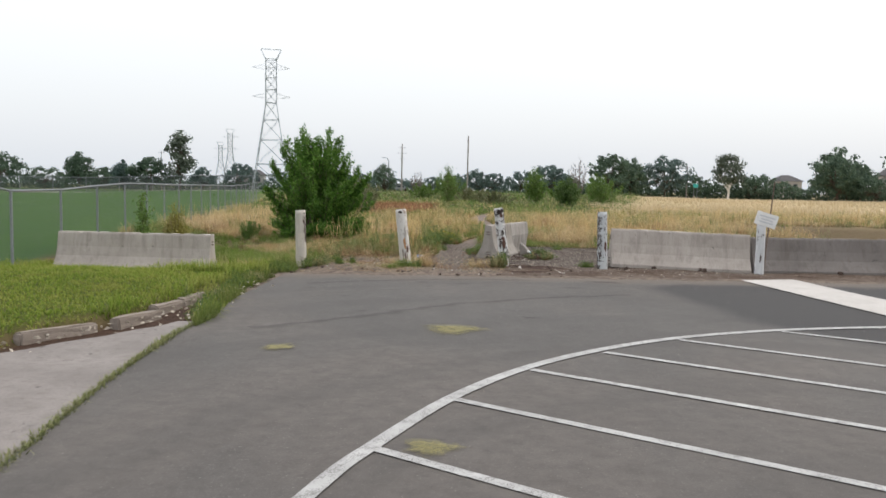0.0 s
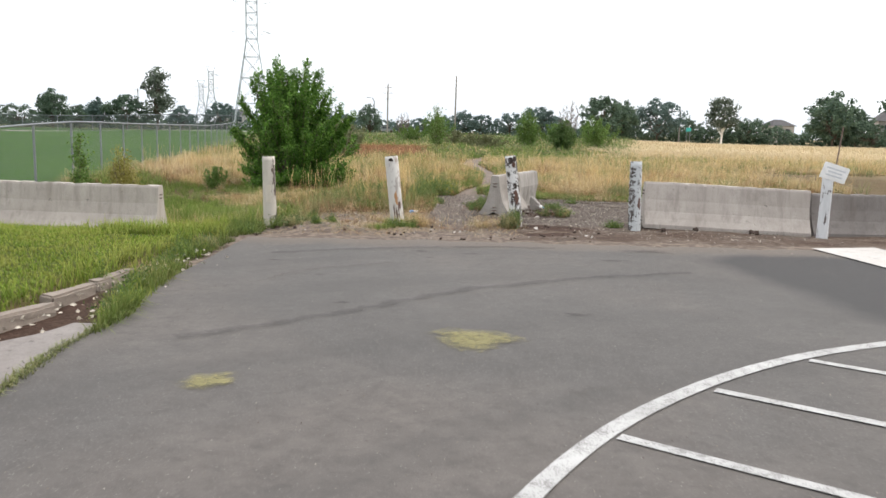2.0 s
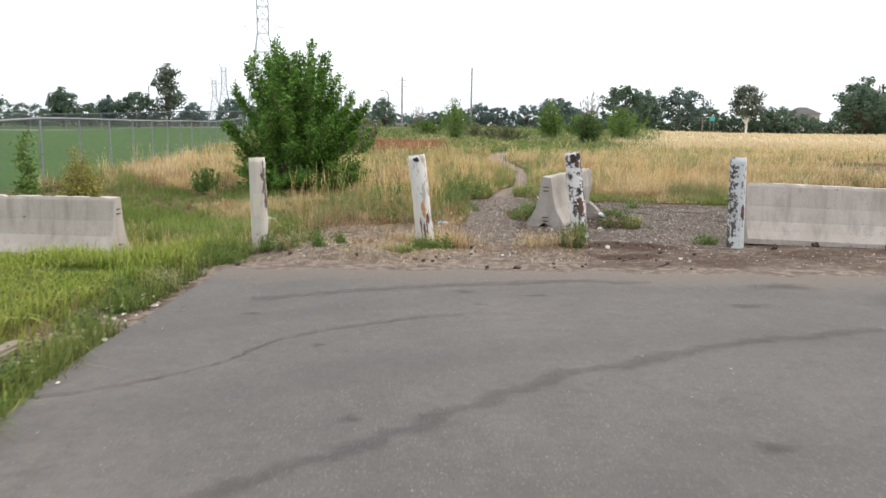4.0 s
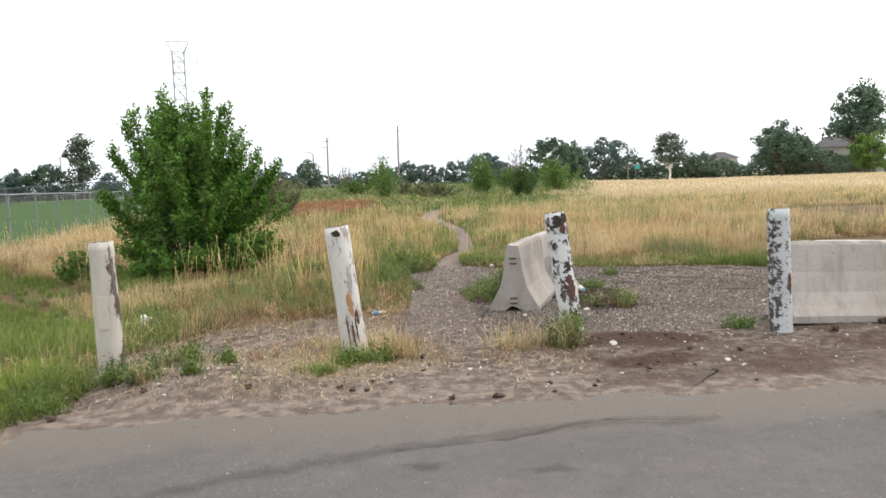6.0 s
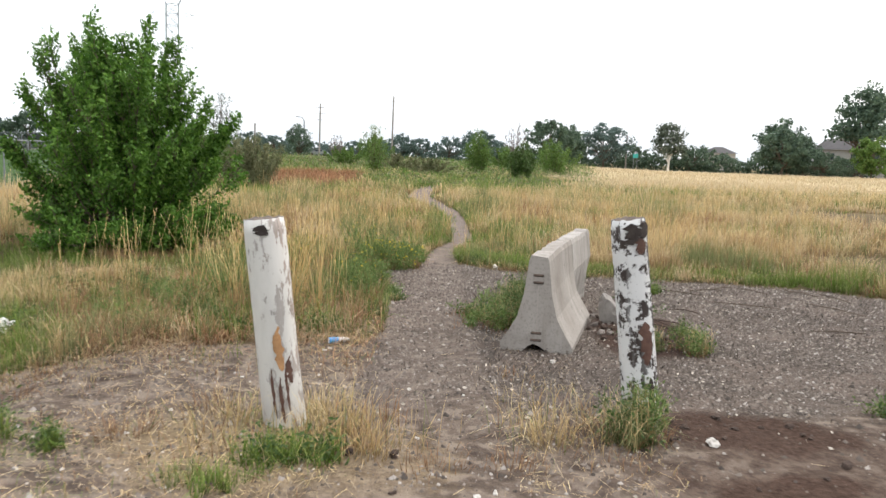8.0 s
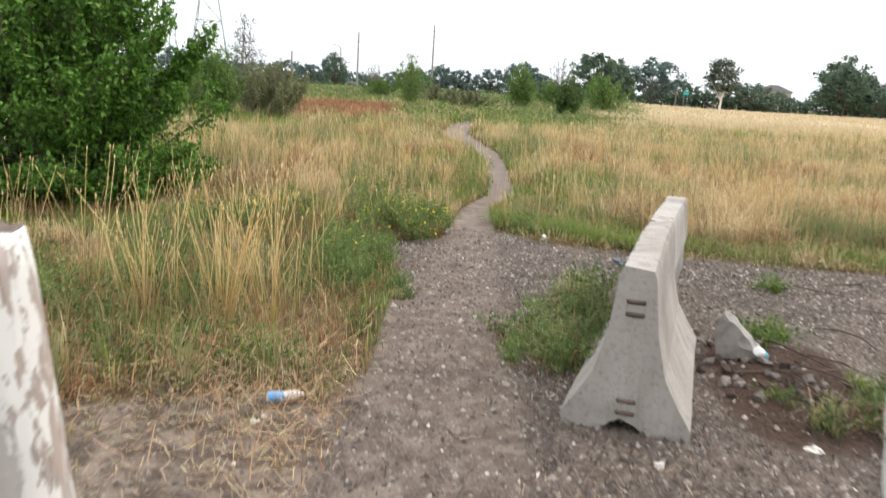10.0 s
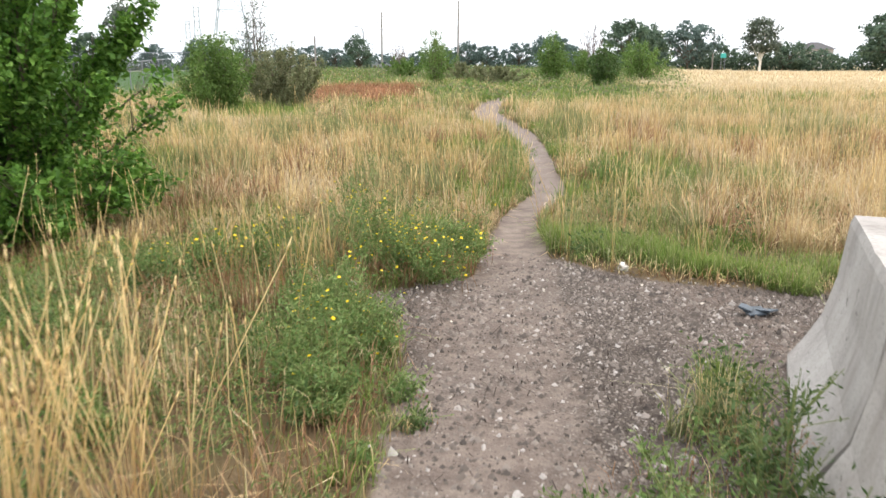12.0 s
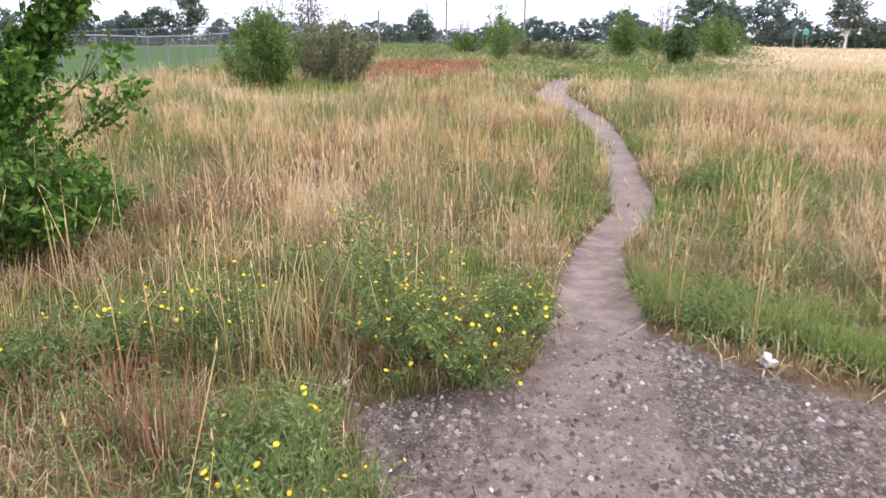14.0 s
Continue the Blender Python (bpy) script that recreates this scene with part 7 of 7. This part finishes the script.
def make_house(loc, w, d, h, roof, label, rz=0.0):
    ob = thing("house", loc, label, "house", "houses behind the trees", rz=rz)
    bm = bmesh.new()
    box(bm, -w / 2, -d / 2, -2.0, w / 2, d / 2, h, 0.02)
    part("wall", bm, M_WALL, ob)
    bm = bmesh.new()
    e = 0.5
    a = [bm.verts.new(p) for p in ((-w / 2 - e, -d / 2 - e, h), (w / 2 + e, -d / 2 - e, h), (w / 2 + e, d / 2 + e, h), (-w / 2 - e, d / 2 + e, h))]
    b = [bm.verts.new(p) for p in ((-w / 2 + 1.5, 0, h + roof), (w / 2 - 1.5, 0, h + roof))]
    for f in ((a[0], a[1], b[1], b[0]), (a[2], a[3], b[0], b[1]), (a[1], a[2], b[1]), (a[3], a[0], b[0]), (a[3], a[2], a[1], a[0])):
        bm.faces.new(f)
    part("roof", bm, M_ROOF, ob, "dark shingled roof")
    for x in np.linspace(-w / 2 + 1.6, w / 2 - 1.6, max(2, int(w / 3))):
        bm = bmesh.new()
        box(bm, x - 0.5, -d / 2 - 0.05, h - 1.9, x + 0.5, -d / 2 + 0.05, h - 0.7, 0.02)
        part("window", bm, M_GLASS, ob, "dark window")


def make_car(loc, rz, paint, label):
    ob = thing("car", loc, label, "car", "cars on the far road", rz=rz)
    bm = bmesh.new()
    side = [(-2.2, 0.35), (-2.2, 0.8), (-1.9, 0.92), (-1.2, 0.95), (-0.7, 1.42), (0.7, 1.45), (1.3, 0.98), (2.1, 0.85), (2.2, 0.6), (2.2, 0.35)]
    a = [bm.verts.new((x, -0.85, z)) for x, z in side]
    b = [bm.verts.new((x, 0.85, z)) for x, z in side]
    bm.faces.new(a)
    bm.faces.new(b[::-1])
    for k in range(len(side)):
        bm.faces.new((a[k - 1], b[k - 1], b[k], a[k]))
    bmesh.ops.recalc_face_normals(bm, faces=bm.faces[:])
    part("body", bm, paint, ob)
    bm = bmesh.new()
    box(bm, -0.75, -0.87, 1.0, 0.95, 0.87, 1.34, 0.02)
    part("side_window", bm, M_GLASS, ob, "dark glass")
    for x in (-1.4, 1.4):
        for y in (-0.8, 0.8):
            bm = bmesh.new()
            tube(bm, [(x, y - 0.1, 0.33), (x, y + 0.1, 0.33)], [0.33, 0.33], 12)
            part("wheel", bm, M_DEBRIS, ob, "black tyre")


def gz1(x, y):
    return float(ground_z(x, y))


def build_far():
    # the road on its low bank
    xs = np.linspace(-60, 40, 40)
    V = []
    for x in xs:
        y = 97 + 0.05 * x
        V += [(x, y, gz1(x, y) + 0.05), (x, y + 5, gz1(x, y + 5) + 0.08)]
    F = [(2 * k, 2 * k + 2, 2 * k + 3, 2 * k + 1) for k in range(len(xs) - 1)]
    tagged(new("road", mesh_np("road", V, F, M_ROAD)), "pale road along the far side of the field", "road", kind="structure")
    make_car((5.0, 186, gz1(5.0, 186) + 0.05), 2, M_WHITE, "white car on the far road")
    make_car((-14.0, 186, gz1(-14.0, 186) + 0.05), 2, M_GALV, "grey car on the far road")
    lattice_tower((-41.2, 166, 0.3), 31.4, 8.2, "tall grey lattice transmission tower", rz=12, bar=0.13)
    lattice_tower((-98.4, 330, 0), 26, 7, "far pale lattice transmission tower", rz=20, bar=0.16)
    lattice_tower((-111.8, 360, 0), 22, 6.5, "far pale lattice transmission tower", rz=20, bar=0.16)
    utility_pole((2.2, 150, gz1(2.2, 150)), 11.4, [(10.4, 0.5)], "weathered wooden utility pole", lean=0.6, r=0.18)
    utility_pole((-11.0, 150, gz1(-11, 150)), 9.6, [(8.9, 1.5), (7.8, 1.9), (6.7, 1.1)], "thin wooden utility pole with short cross arms", lean=0.4, r=0.17)
    street_lamp((-10.0, 110, gz1(-10, 110)), 5.2, "far grey street lamp")
    utility_pole((-22.6, 150, gz1(-22.6, 150)), 5.6, [], "short pale pole beside the road", r=0.2)
    utility_pole((43.2, 140, 0.5), 6.2, [(5.8, 1.6)], "far wooden utility pole")
    utility_pole((-63.5, 160, 0.5), 8.5, [(8.1, 1.5)], "far wooden utility pole")
    make_house((82.0, 190, 0.5), 5, 8, 4.4, 1.6, "grey house with a dark roof behind trees")
    make_house((91.5, 152, 0.5), 11, 9, 5.2, 2.2, "pale house with a dark roof behind trees", rz=-20)
    make_house((-60.6, 222, 0.5), 8, 8, 4.4, 1.6, "small far building behind the sports field", rz=10)
    sg = thing("road_sign", (44.9, 140, 0.5), "far green and white road sign board", "sign")
    bm = bmesh.new()
    box(bm, -0.45, -0.05, 2.2, 0.45, 0.05, 2.9, 0.02)
    part("board", bm, M_TEAL, sg)
    for x in (-0.3, 0.3):
        bm = bmesh.new()
        tube(bm, [(x, 0.05, -0.3), (x, 0.05, 2.5)], [0.06, 0.06], 6)
        part("leg", bm, M_GALV, sg)
    T = [(-93, 150, 7.4, 5.0, 0), (-101, 150, 7.8, 5.5, 0), (-89, 160, 5.2, 5.4, 0), (-76.5, 150, 7.4, 2.8, 0), (-76.8, 162, 5.0, 3.4, 0), (-67.4, 150, 6.3, 2.8, 1), (-62, 150, 6.9, 4.2, 0),
         (-57.8, 170, 5.2, 3.2, 1), (-53.5, 185, 6.4, 4.4, 1), (-44, 190, 5.0, 5.0, 1), (-35, 185, 4.6, 5.0, 1), (-28, 180, 4.8, 4.5, 1),
         (-21.7, 170, 4.2, 3.6, 1), (-14.4, 190, 3.4, 5.6, 1), (-5.1, 190, 4.0, 4.6, 1), (4.1, 160, 5.0, 3.2, 1), (8.6, 170, 4.6, 3.4, 1), (14.6, 170, 5.0, 4.0, 1), (19.7, 160, 6.2, 4.0, 1), (0.2, 180, 4.0, 3.0, 1), (24, 165, 4.6, 3.6, 1),
         (27.4, 130, 7.5, 4.2, 0), (31.7, 135, 7.0, 2.6, 0), (39.2, 140, 7.8, 5.0, 1), (36, 150, 6.0, 4.0, 0), (48, 150, 4.6, 4.5, 0), (60.2, 150, 5.2, 4.2, 0), (75.5, 145, 6.4, 4.0, 0), (66.5, 130, 9.0, 4.6, 0), (70, 124, 4.2, 4.2, 0),
         (75.0, 119, 6.6, 3.0, 2), (64.0, 125, 7.6, 3.8, 0), (78, 128, 3.4, 4.0, 0), (101, 140, 9.0, 6.0, 0), (112, 134, 11.0, 7.0, 0), (57.5, 147, 4.2, 4.0, 0), (73, 135, 6.6, 3.6, 0)]
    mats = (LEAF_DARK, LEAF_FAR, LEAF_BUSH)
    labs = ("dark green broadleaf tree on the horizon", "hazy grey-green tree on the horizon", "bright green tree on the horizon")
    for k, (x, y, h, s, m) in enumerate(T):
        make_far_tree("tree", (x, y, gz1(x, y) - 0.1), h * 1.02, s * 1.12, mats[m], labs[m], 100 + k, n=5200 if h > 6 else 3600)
    # the thicket that closes the gaps under and between them
    rng = np.random.default_rng(77)
    C = []
    D = []
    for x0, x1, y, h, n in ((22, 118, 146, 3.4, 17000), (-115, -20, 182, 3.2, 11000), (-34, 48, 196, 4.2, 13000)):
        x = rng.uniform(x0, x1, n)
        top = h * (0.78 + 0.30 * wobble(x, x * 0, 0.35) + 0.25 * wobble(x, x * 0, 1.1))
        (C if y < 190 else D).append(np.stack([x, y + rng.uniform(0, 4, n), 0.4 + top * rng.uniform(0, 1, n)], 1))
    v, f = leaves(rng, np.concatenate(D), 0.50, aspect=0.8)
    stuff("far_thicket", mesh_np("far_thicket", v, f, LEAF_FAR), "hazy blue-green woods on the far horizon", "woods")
    v, f = leaves(rng, np.concatenate(C), 0.50, aspect=0.8)
    stuff("far_thicket", mesh_np("far_thicket", v, f, LEAF_DARK), "dark undergrowth along the far tree line", "woods")
    S = []
    m = 420
    cy = rng.uniform(44, 98, m)
    cx = rng.uniform(0, 1, m) * (0.25 * (cy - 4) + 15) - 14
    ok = ~((np.abs(cx + 4.0) < 4.2) & (cy > 40) & (cy < 64)) & (cx > fence_x(cy) + 1.0) & (on_path(cx, cy) < 0.1)
    for x, y in zip(cx[ok], cy[ok]):
        h, q = rng.uniform(0.25, 0.85), 70
        S.append(np.stack([x + rng.normal(0, 0.8, q), y + rng.normal(0, 0.5, q), gz1(x, y) + h * rng.beta(1.2, 1.8, q)], 1))
    S = np.concatenate(S)
    half = rng.uniform(size=len(S)) < 0.45
    for mat, sel, lab in ((LEAF_BUSH, half, "low green scrub in the far field"), (LEAF_OLIVE, ~half, "low olive scrub in the far field")):
        v, f = leaves(rng, S[sel], 0.17, aspect=0.5)
        stuff("scrub", mesh_np("scrub", v, f, mat), lab, "scrub")
    make_far_tree("tree", (-56, 150, 0.4), 12.0, 3.0, LEAF_GREY, "tall thin grey-green tree on the horizon", 201, kind="tall", n=2600)
    make_far_tree("tree", (52.0, 143, 0.4), 9.2, 3.1, LEAF_GREY, "grey-leaved tree with a white trunk", 202, n=3400, bark=M_BARK_PALE, trunk_bare=0.36)
    make_far_tree("tree", (85.0, 137, 0.4), 16.2, 6.2, LEAF_DARK, "tall spreading dark green tree beside a house", 207, n=5200, trunk_bare=0.46)
    make_bare_tree((18.4, 110, 0.5), 5.6, 2.2, 203, "leafless grey tree in the distance")
    make_bare_tree((-6.3, 120, 0.8), 3.3, 1.7, 204, "leafless reddish-grey tree in the distance")
    make_far_tree("tree", (-10.1, 105, 0.45), 4.7, 2.0, LEAF_DARK, "dark green conifer in the field", 205, n=4200, leaf=0.2, trunk_bare=0.0, group="")
    B = [(9.6, 57, 2.4, 1.1, LEAF_MID), (13.8, 66, 2.6, 2.1, LEAF_BUSH), (7.8, 66, 2.9, 1.3, LEAF_BUSH), (-0.5, 80, 2.6, 2.2, LEAF_BUSH), (-3.1, 75, 1.4, 1.9, LEAF_BUSH), (3.6, 62, 1.1, 2.6, LEAF_OLIVE), (1.5, 70, 1.2, 2.8, LEAF_OLIVE), (11.5, 75, 1.8, 2.0, LEAF_BUSH)]
    for k, (x, y, h, s, m) in enumerate(B):
        make_tree("bush", (x, y, gz1(x, y)), h, s, 14, 3, 0.14, m, "rounded green bush in the open field", "bush", 300 + k, group="bushes in the field", scatter=0.5, base_r=0.05)
    make_tree("bush", (-7.2, 36, 0), 2.35, 1.35, 24, 6, 0.09, LEAF_BUSH, "feathery bright green shrub", "bush", 320, group="bushes in the field", scatter=0.4, base_r=0.04)
    make_tree("bush", (-5.6, 39, 0), 2.0, 1.9, 24, 6, 0.09, LEAF_OLIVE, "wide olive-green shrub in the field", "bush", 321, group="bushes in the field", scatter=0.45, base_r=0.04)
    make_tree("sapling", (-7.9, 45, 0), 4.3, 1.0, 10, 2, 0.10, LEAF_GREY, "thin sapling with sparse leaves", "tree", 322, group="bushes in the field", scatter=0.35, base_r=0.04)
    make_tree("sapling", (-0.3, 60, gz1(-0.3, 60)), 3.0, 1.0, 9, 2, 0.12, LEAF_BUSH, "pale green sapling with sparse leaves", "tree", 323, group="bushes in the field", scatter=0.35, base_r=0.04)


def build_near_plants():
    make_elm((-3.82, 16.6, gz1(-3.82, 16.6)))
    for k, (x, y, h, s, n) in enumerate(((0.30, 15.05, 0.48, 0.40, 74), (0.0, 15.25, 0.64, 0.42, 62), (-0.18, 15.75, 0.76, 0.40, 34), (0.48, 15.55, 0.46, 0.34, 34), (-0.98, 15.2, 0.46, 0.44, 52), (-1.30, 15.0, 0.40, 0.32, 18), (-0.12, 13.75, 0.50, 0.30, 40), (0.02, 13.5, 0.38, 0.22, 14), (-0.22, 13.15, 0.42, 0.24, 3), (-0.10, 12.85, 0.28, 0.18, 0), (-1.65, 14.75, 0.40, 0.30, 14), (-0.35, 14.15, 0.36, 0.26, 10), (1.35, 21.5, 0.4, 0.45, 12), (2.5, 19.8, 0.45, 0.4, 6))):
        make_flower_weed((x, y, gz1(x, y) - 0.01), h, s, 60 + k, n)
    for k, (x, y, h, s, n) in enumerate(((1.22, 11.30, 0.30, 0.22, 18), (1.40, 11.50, 0.44, 0.22, 24), (1.10, 11.70, 0.34, 0.26, 18), (1.47, 11.95, 0.50, 0.22, 26), (1.25, 12.20, 0.32, 0.26, 14), (1.62, 12.35, 0.50, 0.20, 22), (0.95, 11.45, 0.20, 0.20, 12), (0.92, 11.95, 0.18, 0.2, 8),
                                         (1.60, 8.52, 0.40, 0.16, 22), (1.48, 8.60, 0.30, 0.16, 14), (2.72, 10.5, 0.26, 0.10, 9), (-1.35, 11.3, 0.26, 0.20, 16), (-0.55, 11.35, 0.2, 0.18, 10), (2.66, 10.72, 0.30, 0.13, 10))):
        make_leafy_weed((x, y, gz1(x, y) - 0.01), h, s, 500 + k, n)
    for k, (x, y, h, s, n) in enumerate(((-1.58, 12.42, 0.46, 0.30, 44), (-1.17, 12.02, 0.34, 0.24, 34), (-1.95, 12.10, 0.40, 0.30, 40), (-1.55, 11.72, 0.26, 0.24, 30), (-0.98, 12.62, 0.32, 0.22, 26), (-2.40, 12.65, 0.42, 0.30, 34), (-2.25, 11.55, 0.30, 0.28, 30), (-0.98, 11.45, 0.18, 0.16, 16),
                                         (0.20, 13.03, 0.12, 0.16, 14), (0.05, 11.92, 0.14, 0.14, 16), (0.12, 12.45, 0.08, 0.10, 8), (0.28, 12.75, 0.09, 0.12, 8))):
        make_leafy_weed((x, y, gz1(x, y) - 0.01), h, s, 540 + k, n, "thin-stemmed green weed in the dry grass", "weeds in the uncut grass")
    W = [(1.52, 8.50, 0.34, 0.20, 420, 1), (-0.68, 7.85, 0.17, 0.26, 170, 0), (-1.75, 7.72, 0.14, 0.10, 200, 1), (-2.15, 7.75, 0.22, 0.24, 350, 1), (-1.92, 8.35, 0.24, 0.16, 260, 1), (-0.35, 8.25, 0.16, 0.2, 200, 0),
         (2.78, 10.6, 0.24, 0.16, 220, 1), (2.72, 12.1, 0.2, 0.35, 260, 1), (3.45, 9.0, 0.16, 0.22, 260, 1), (1.20, 11.45, 0.26, 0.2, 120, 1), (1.34, 11.75, 0.3, 0.22, 140, 1), (1.05, 11.8, 0.2, 0.2, 120, 1), (1.55, 12.7, 0.34, 0.25, 260, 1),
         (3.4, 13.5, 0.2, 0.22, 160, 1), (0.05, 12.3, 0.12, 0.16, 130, 0), (0.25, 12.75, 0.1, 0.14, 120, 0), (1.72, 13.1, 0.3, 0.2, 200, 1), (2.95, 11.2, 0.16, 0.2, 140, 0), (2.42, 10.68, 0.22, 0.13, 130, 1), (2.35, 11.0, 0.11, 0.15, 60, 1), (-2.45, 8.0, 0.26, 0.2, 240, 1), (-2.1, 8.2, 0.22, 0.22, 220, 1), (-1.55, 8.2, 0.18, 0.12, 140, 1), (-0.48, 8.15, 0.22, 0.22, 210, 1), (-0.85, 7.95, 0.14, 0.2, 110, 0), (-0.2, 8.2, 0.2, 0.18, 160, 1), (-1.12, 11.09, 0.16, 0.2, 200, 1), (-0.3, 11.25, 0.14, 0.2, 160, 1), (-3.0, 8.1, 0.3, 0.3, 350, 1), (-2.75, 7.2, 0.25, 0.25, 300, 1),
         (-2.66, 1.75, 0.16, 0.16, 160, 1), (-2.72, 2.25, 0.22, 0.2, 220, 1), (-2.82, 2.8, 0.26, 0.22, 240, 1), (-2.90, 3.4, 0.24, 0.24, 240, 1), (-2.95, 4.1, 0.26, 0.26, 260, 1), (-3.0, 4.9, 0.3, 0.28, 280, 1), (-2.95, 5.7, 0.26, 0.26, 240, 1), (-3.25, 3.0, 0.4, 0.10, 60, 1)]
    for k, (x, y, h, s, n, leafy) in enumerate(W):
        make_weed_clump((x, y, gz1(x, y)), h, s, 80 + k, n, WEED if (k % 3 == 0 or 9 <= k <= 11) else GREEN, "low clump of green weeds and grass", bool(leafy))
    make_tree("tall_weed", (-6.85, 10.4, gz1(-6.85, 10.4)), 1.45, 0.10, 5, 3, 0.06, LEAF_BUSH, "tall narrow green weed behind the barrier", "weed", 400, scatter=0.4, base_r=0.012)
    make_tree("golden_shrub", (-6.2, 10.8, gz1(-6.2, 10.8)), 1.25, 0.30, 12, 3, 0.05, LEAF_GOLD, "yellow-green feathery shrub behind the barrier", "bush", 401, scatter=0.5, base_r=0.012)
    make_tree("bush", (-5.6, 15.4, gz1(-5.6, 15.4)), 0.6, 0.4, 8, 3, 0.05, LEAF_BUSH, "low green bush beside the elm", "bush", 402, scatter=0.4, base_r=0.02)


def build_litter():
    b = thing("plastic_bottle", (-0.24, 10.78, gz1(-0.24, 10.78) + 0.022), "crushed clear and blue plastic bottle on the dirt", "litter", rx=0, ry=90, rz=20)
    bm = bmesh.new()
    tube(bm, [(0, 0, -0.10), (0, 0, -0.09), (0, 0, -0.03), (0, 0, 0.03), (0, 0, 0.055), (0, 0, 0.08)], [0.020, 0.024, 0.018, 0.024, 0.017, 0.010], 10)
    part("bottle_body", bm, M_WHITE, b)
    bm = bmesh.new()
    tube(bm, [(0, 0, -0.098), (0, 0, -0.06), (0, 0, -0.02)], [0.026, 0.0275, 0.024], 10)
    part("label_band", bm, M_BLUE, b, "blue wrapper")
    def scrap(name, loc, size, mat, label, seed, cat="litter"):
        t = thing(name, (loc[0], loc[1], gz1(*loc) + size[2] * 0.35), label, cat, "litter on the ground", rz=seed * 37)
        bm = bmesh.new()
        chunk(bm, size, seed, 2, 0.55)
        part("lump", bm, mat, t)
    scrap("plastic_bag", (-3.23, 11.4), (0.16, 0.12, 0.14), M_WHITE, "crumpled white plastic bag in the grass", 1)
    scrap("white_stone", (1.97, 8.45), (0.07, 0.06, 0.05), M_STONE, "pale stone on damp soil", 2, "stone")
    scrap("white_stone", (1.75, 15.34), (0.13, 0.07, 0.06), M_STONE, "pale stone at the gravel's edge", 3, "stone")
    scrap("white_stone", (2.23, 10.42), (0.065, 0.05, 0.04), M_STONE, "pale stone on gravel", 4, "stone")
    scrap("white_stone", (1.44, 10.21), (0.05, 0.04, 0.03), M_STONE, "pale stone on gravel", 5, "stone")
    can = thing("drink_can", (2.44, 11.52, 0.10), "white and teal can lodged against the slab", "litter", "litter on the ground", rx=62, rz=-50)
    bm = bmesh.new()
    tube(bm, [(0, 0, -0.055), (0, 0, -0.05), (0, 0, 0.01)], [0.022, 0.030, 0.030], 12)
    part("can_body", bm, M_TEAL_PALE, can)
    bm = bmesh.new()
    tube(bm, [(0, 0, 0.01), (0, 0, 0.05), (0, 0, 0.056)], [0.031, 0.030, 0.022], 12)
    part("can_top", bm, M_WHITE, can, "white upper part")
    scrap("white_stone", (-0.22, 14.95), (0.08, 0.05, 0.04), M_STONE, "pale stone under the flowers", 7, "stone")
    rnd = random.Random(12)
    for k in range(34):
        x, y = rnd.uniform(-2.6, 3.2), rnd.uniform(6.9, 8.3)
        pale = rnd.random() < 0.25
        s = rnd.uniform(0.02, 0.045) if pale else rnd.uniform(0.025, 0.075)
        scrap("white_stone" if pale else "soil_clod", (x, y), (s, s * rnd.uniform(0.6, 1), s * 0.6), M_STONE if pale else M_DEBRIS, "small pale stone on the dirt" if pale else "dark clod of soil on the dirt", 20 + k, "stone" if pale else "soil")
    for k in range(46):
        x, y = rnd.uniform(-2.9, 1.3), rnd.uniform(7.1, 10.7)
        s = rnd.uniform(0.014, 0.034)
        scrap("white_stone", (x, y), (s, s * rnd.uniform(0.5, 1), s * 0.5), M_STONE, "small pale stone on the dirt", 200 + k, "stone")
    for k in range(22):
        x, y = (2.2 + rnd.gauss(0, 0.45), 8.62 + rnd.gauss(0, 0.16)) if k < 14 else (2.05 + rnd.gauss(0, 0.25), 7.75 + rnd.gauss(0, 0.2))
        s = rnd.uniform(0.02, 0.055)
        scrap("soil_clod", (x, y), (s, s * rnd.uniform(0.6, 1), s * 0.5), M_DEBRIS, "dark clod of damp soil", 120 + k, "soil")
    for k, (x, y) in enumerate(((4.9, 8.85), (5.9, 8.88), (5.95, 8.8), (8.9, 8.9), (4.25, 8.65))):
        scrap("soil_clod", (x, y), (0.13, 0.08, 0.08), M_DEBRIS, "dark clod at the barrier's foot", 70 + k, "soil")
    t = thing("plastic_sheet", (2.33, 14.3, gz1(2.33, 14.3) + 0.02), "torn piece of slate-blue plastic on gravel", "litter", rz=10)
    for k, (x, y, w, l, rx) in enumerate(((0, 0, 0.075, 0.11, 6), (0.06, -0.02, 0.05, 0.10, -10), (-0.06, 0.015, 0.04, 0.08, 12))):
        bm = bmesh.new()
        box(bm, -w, -l / 2, -0.006, w * 0.8, l / 2, 0.006, 0.003)
        for v in bm.verts:
            v.co.z += 0.02 * noise.noise(v.co * 9 + Vector((k, 0, 0)))
        p = part("flap", bm, M_TARP, t)
        p.matrix_basis = pose(x, y, 0.012 * k + 0.006, rx, rx * 0.6, 25 * k)
    for k in range(14):
        x, y = rnd.uniform(2.3, 6.0), rnd.uniform(11.0, 14.2)
        st = thing("stick", (x, y, gz1(x, y) + 0.012), "thin dark stick on the gravel", "stick", "sticks on the gravel", rz=rnd.uniform(0, 180))
        bm = bmesh.new()
        l = rnd.uniform(0.12, 0.4)
        tube(bm, [(-l, 0, 0), (0, rnd.uniform(-0.04, 0.04), 0.01), (l, 0, 0.004)], [0.005, 0.007, 0.003], 5)
        part("twig", bm, M_BARK, st)


build_ground()
build_lot()
build_gutter()
build_posts()
build_barriers()
build_fence()
build_far()
build_near_plants()
build_grass()
build_stones()
build_litter()
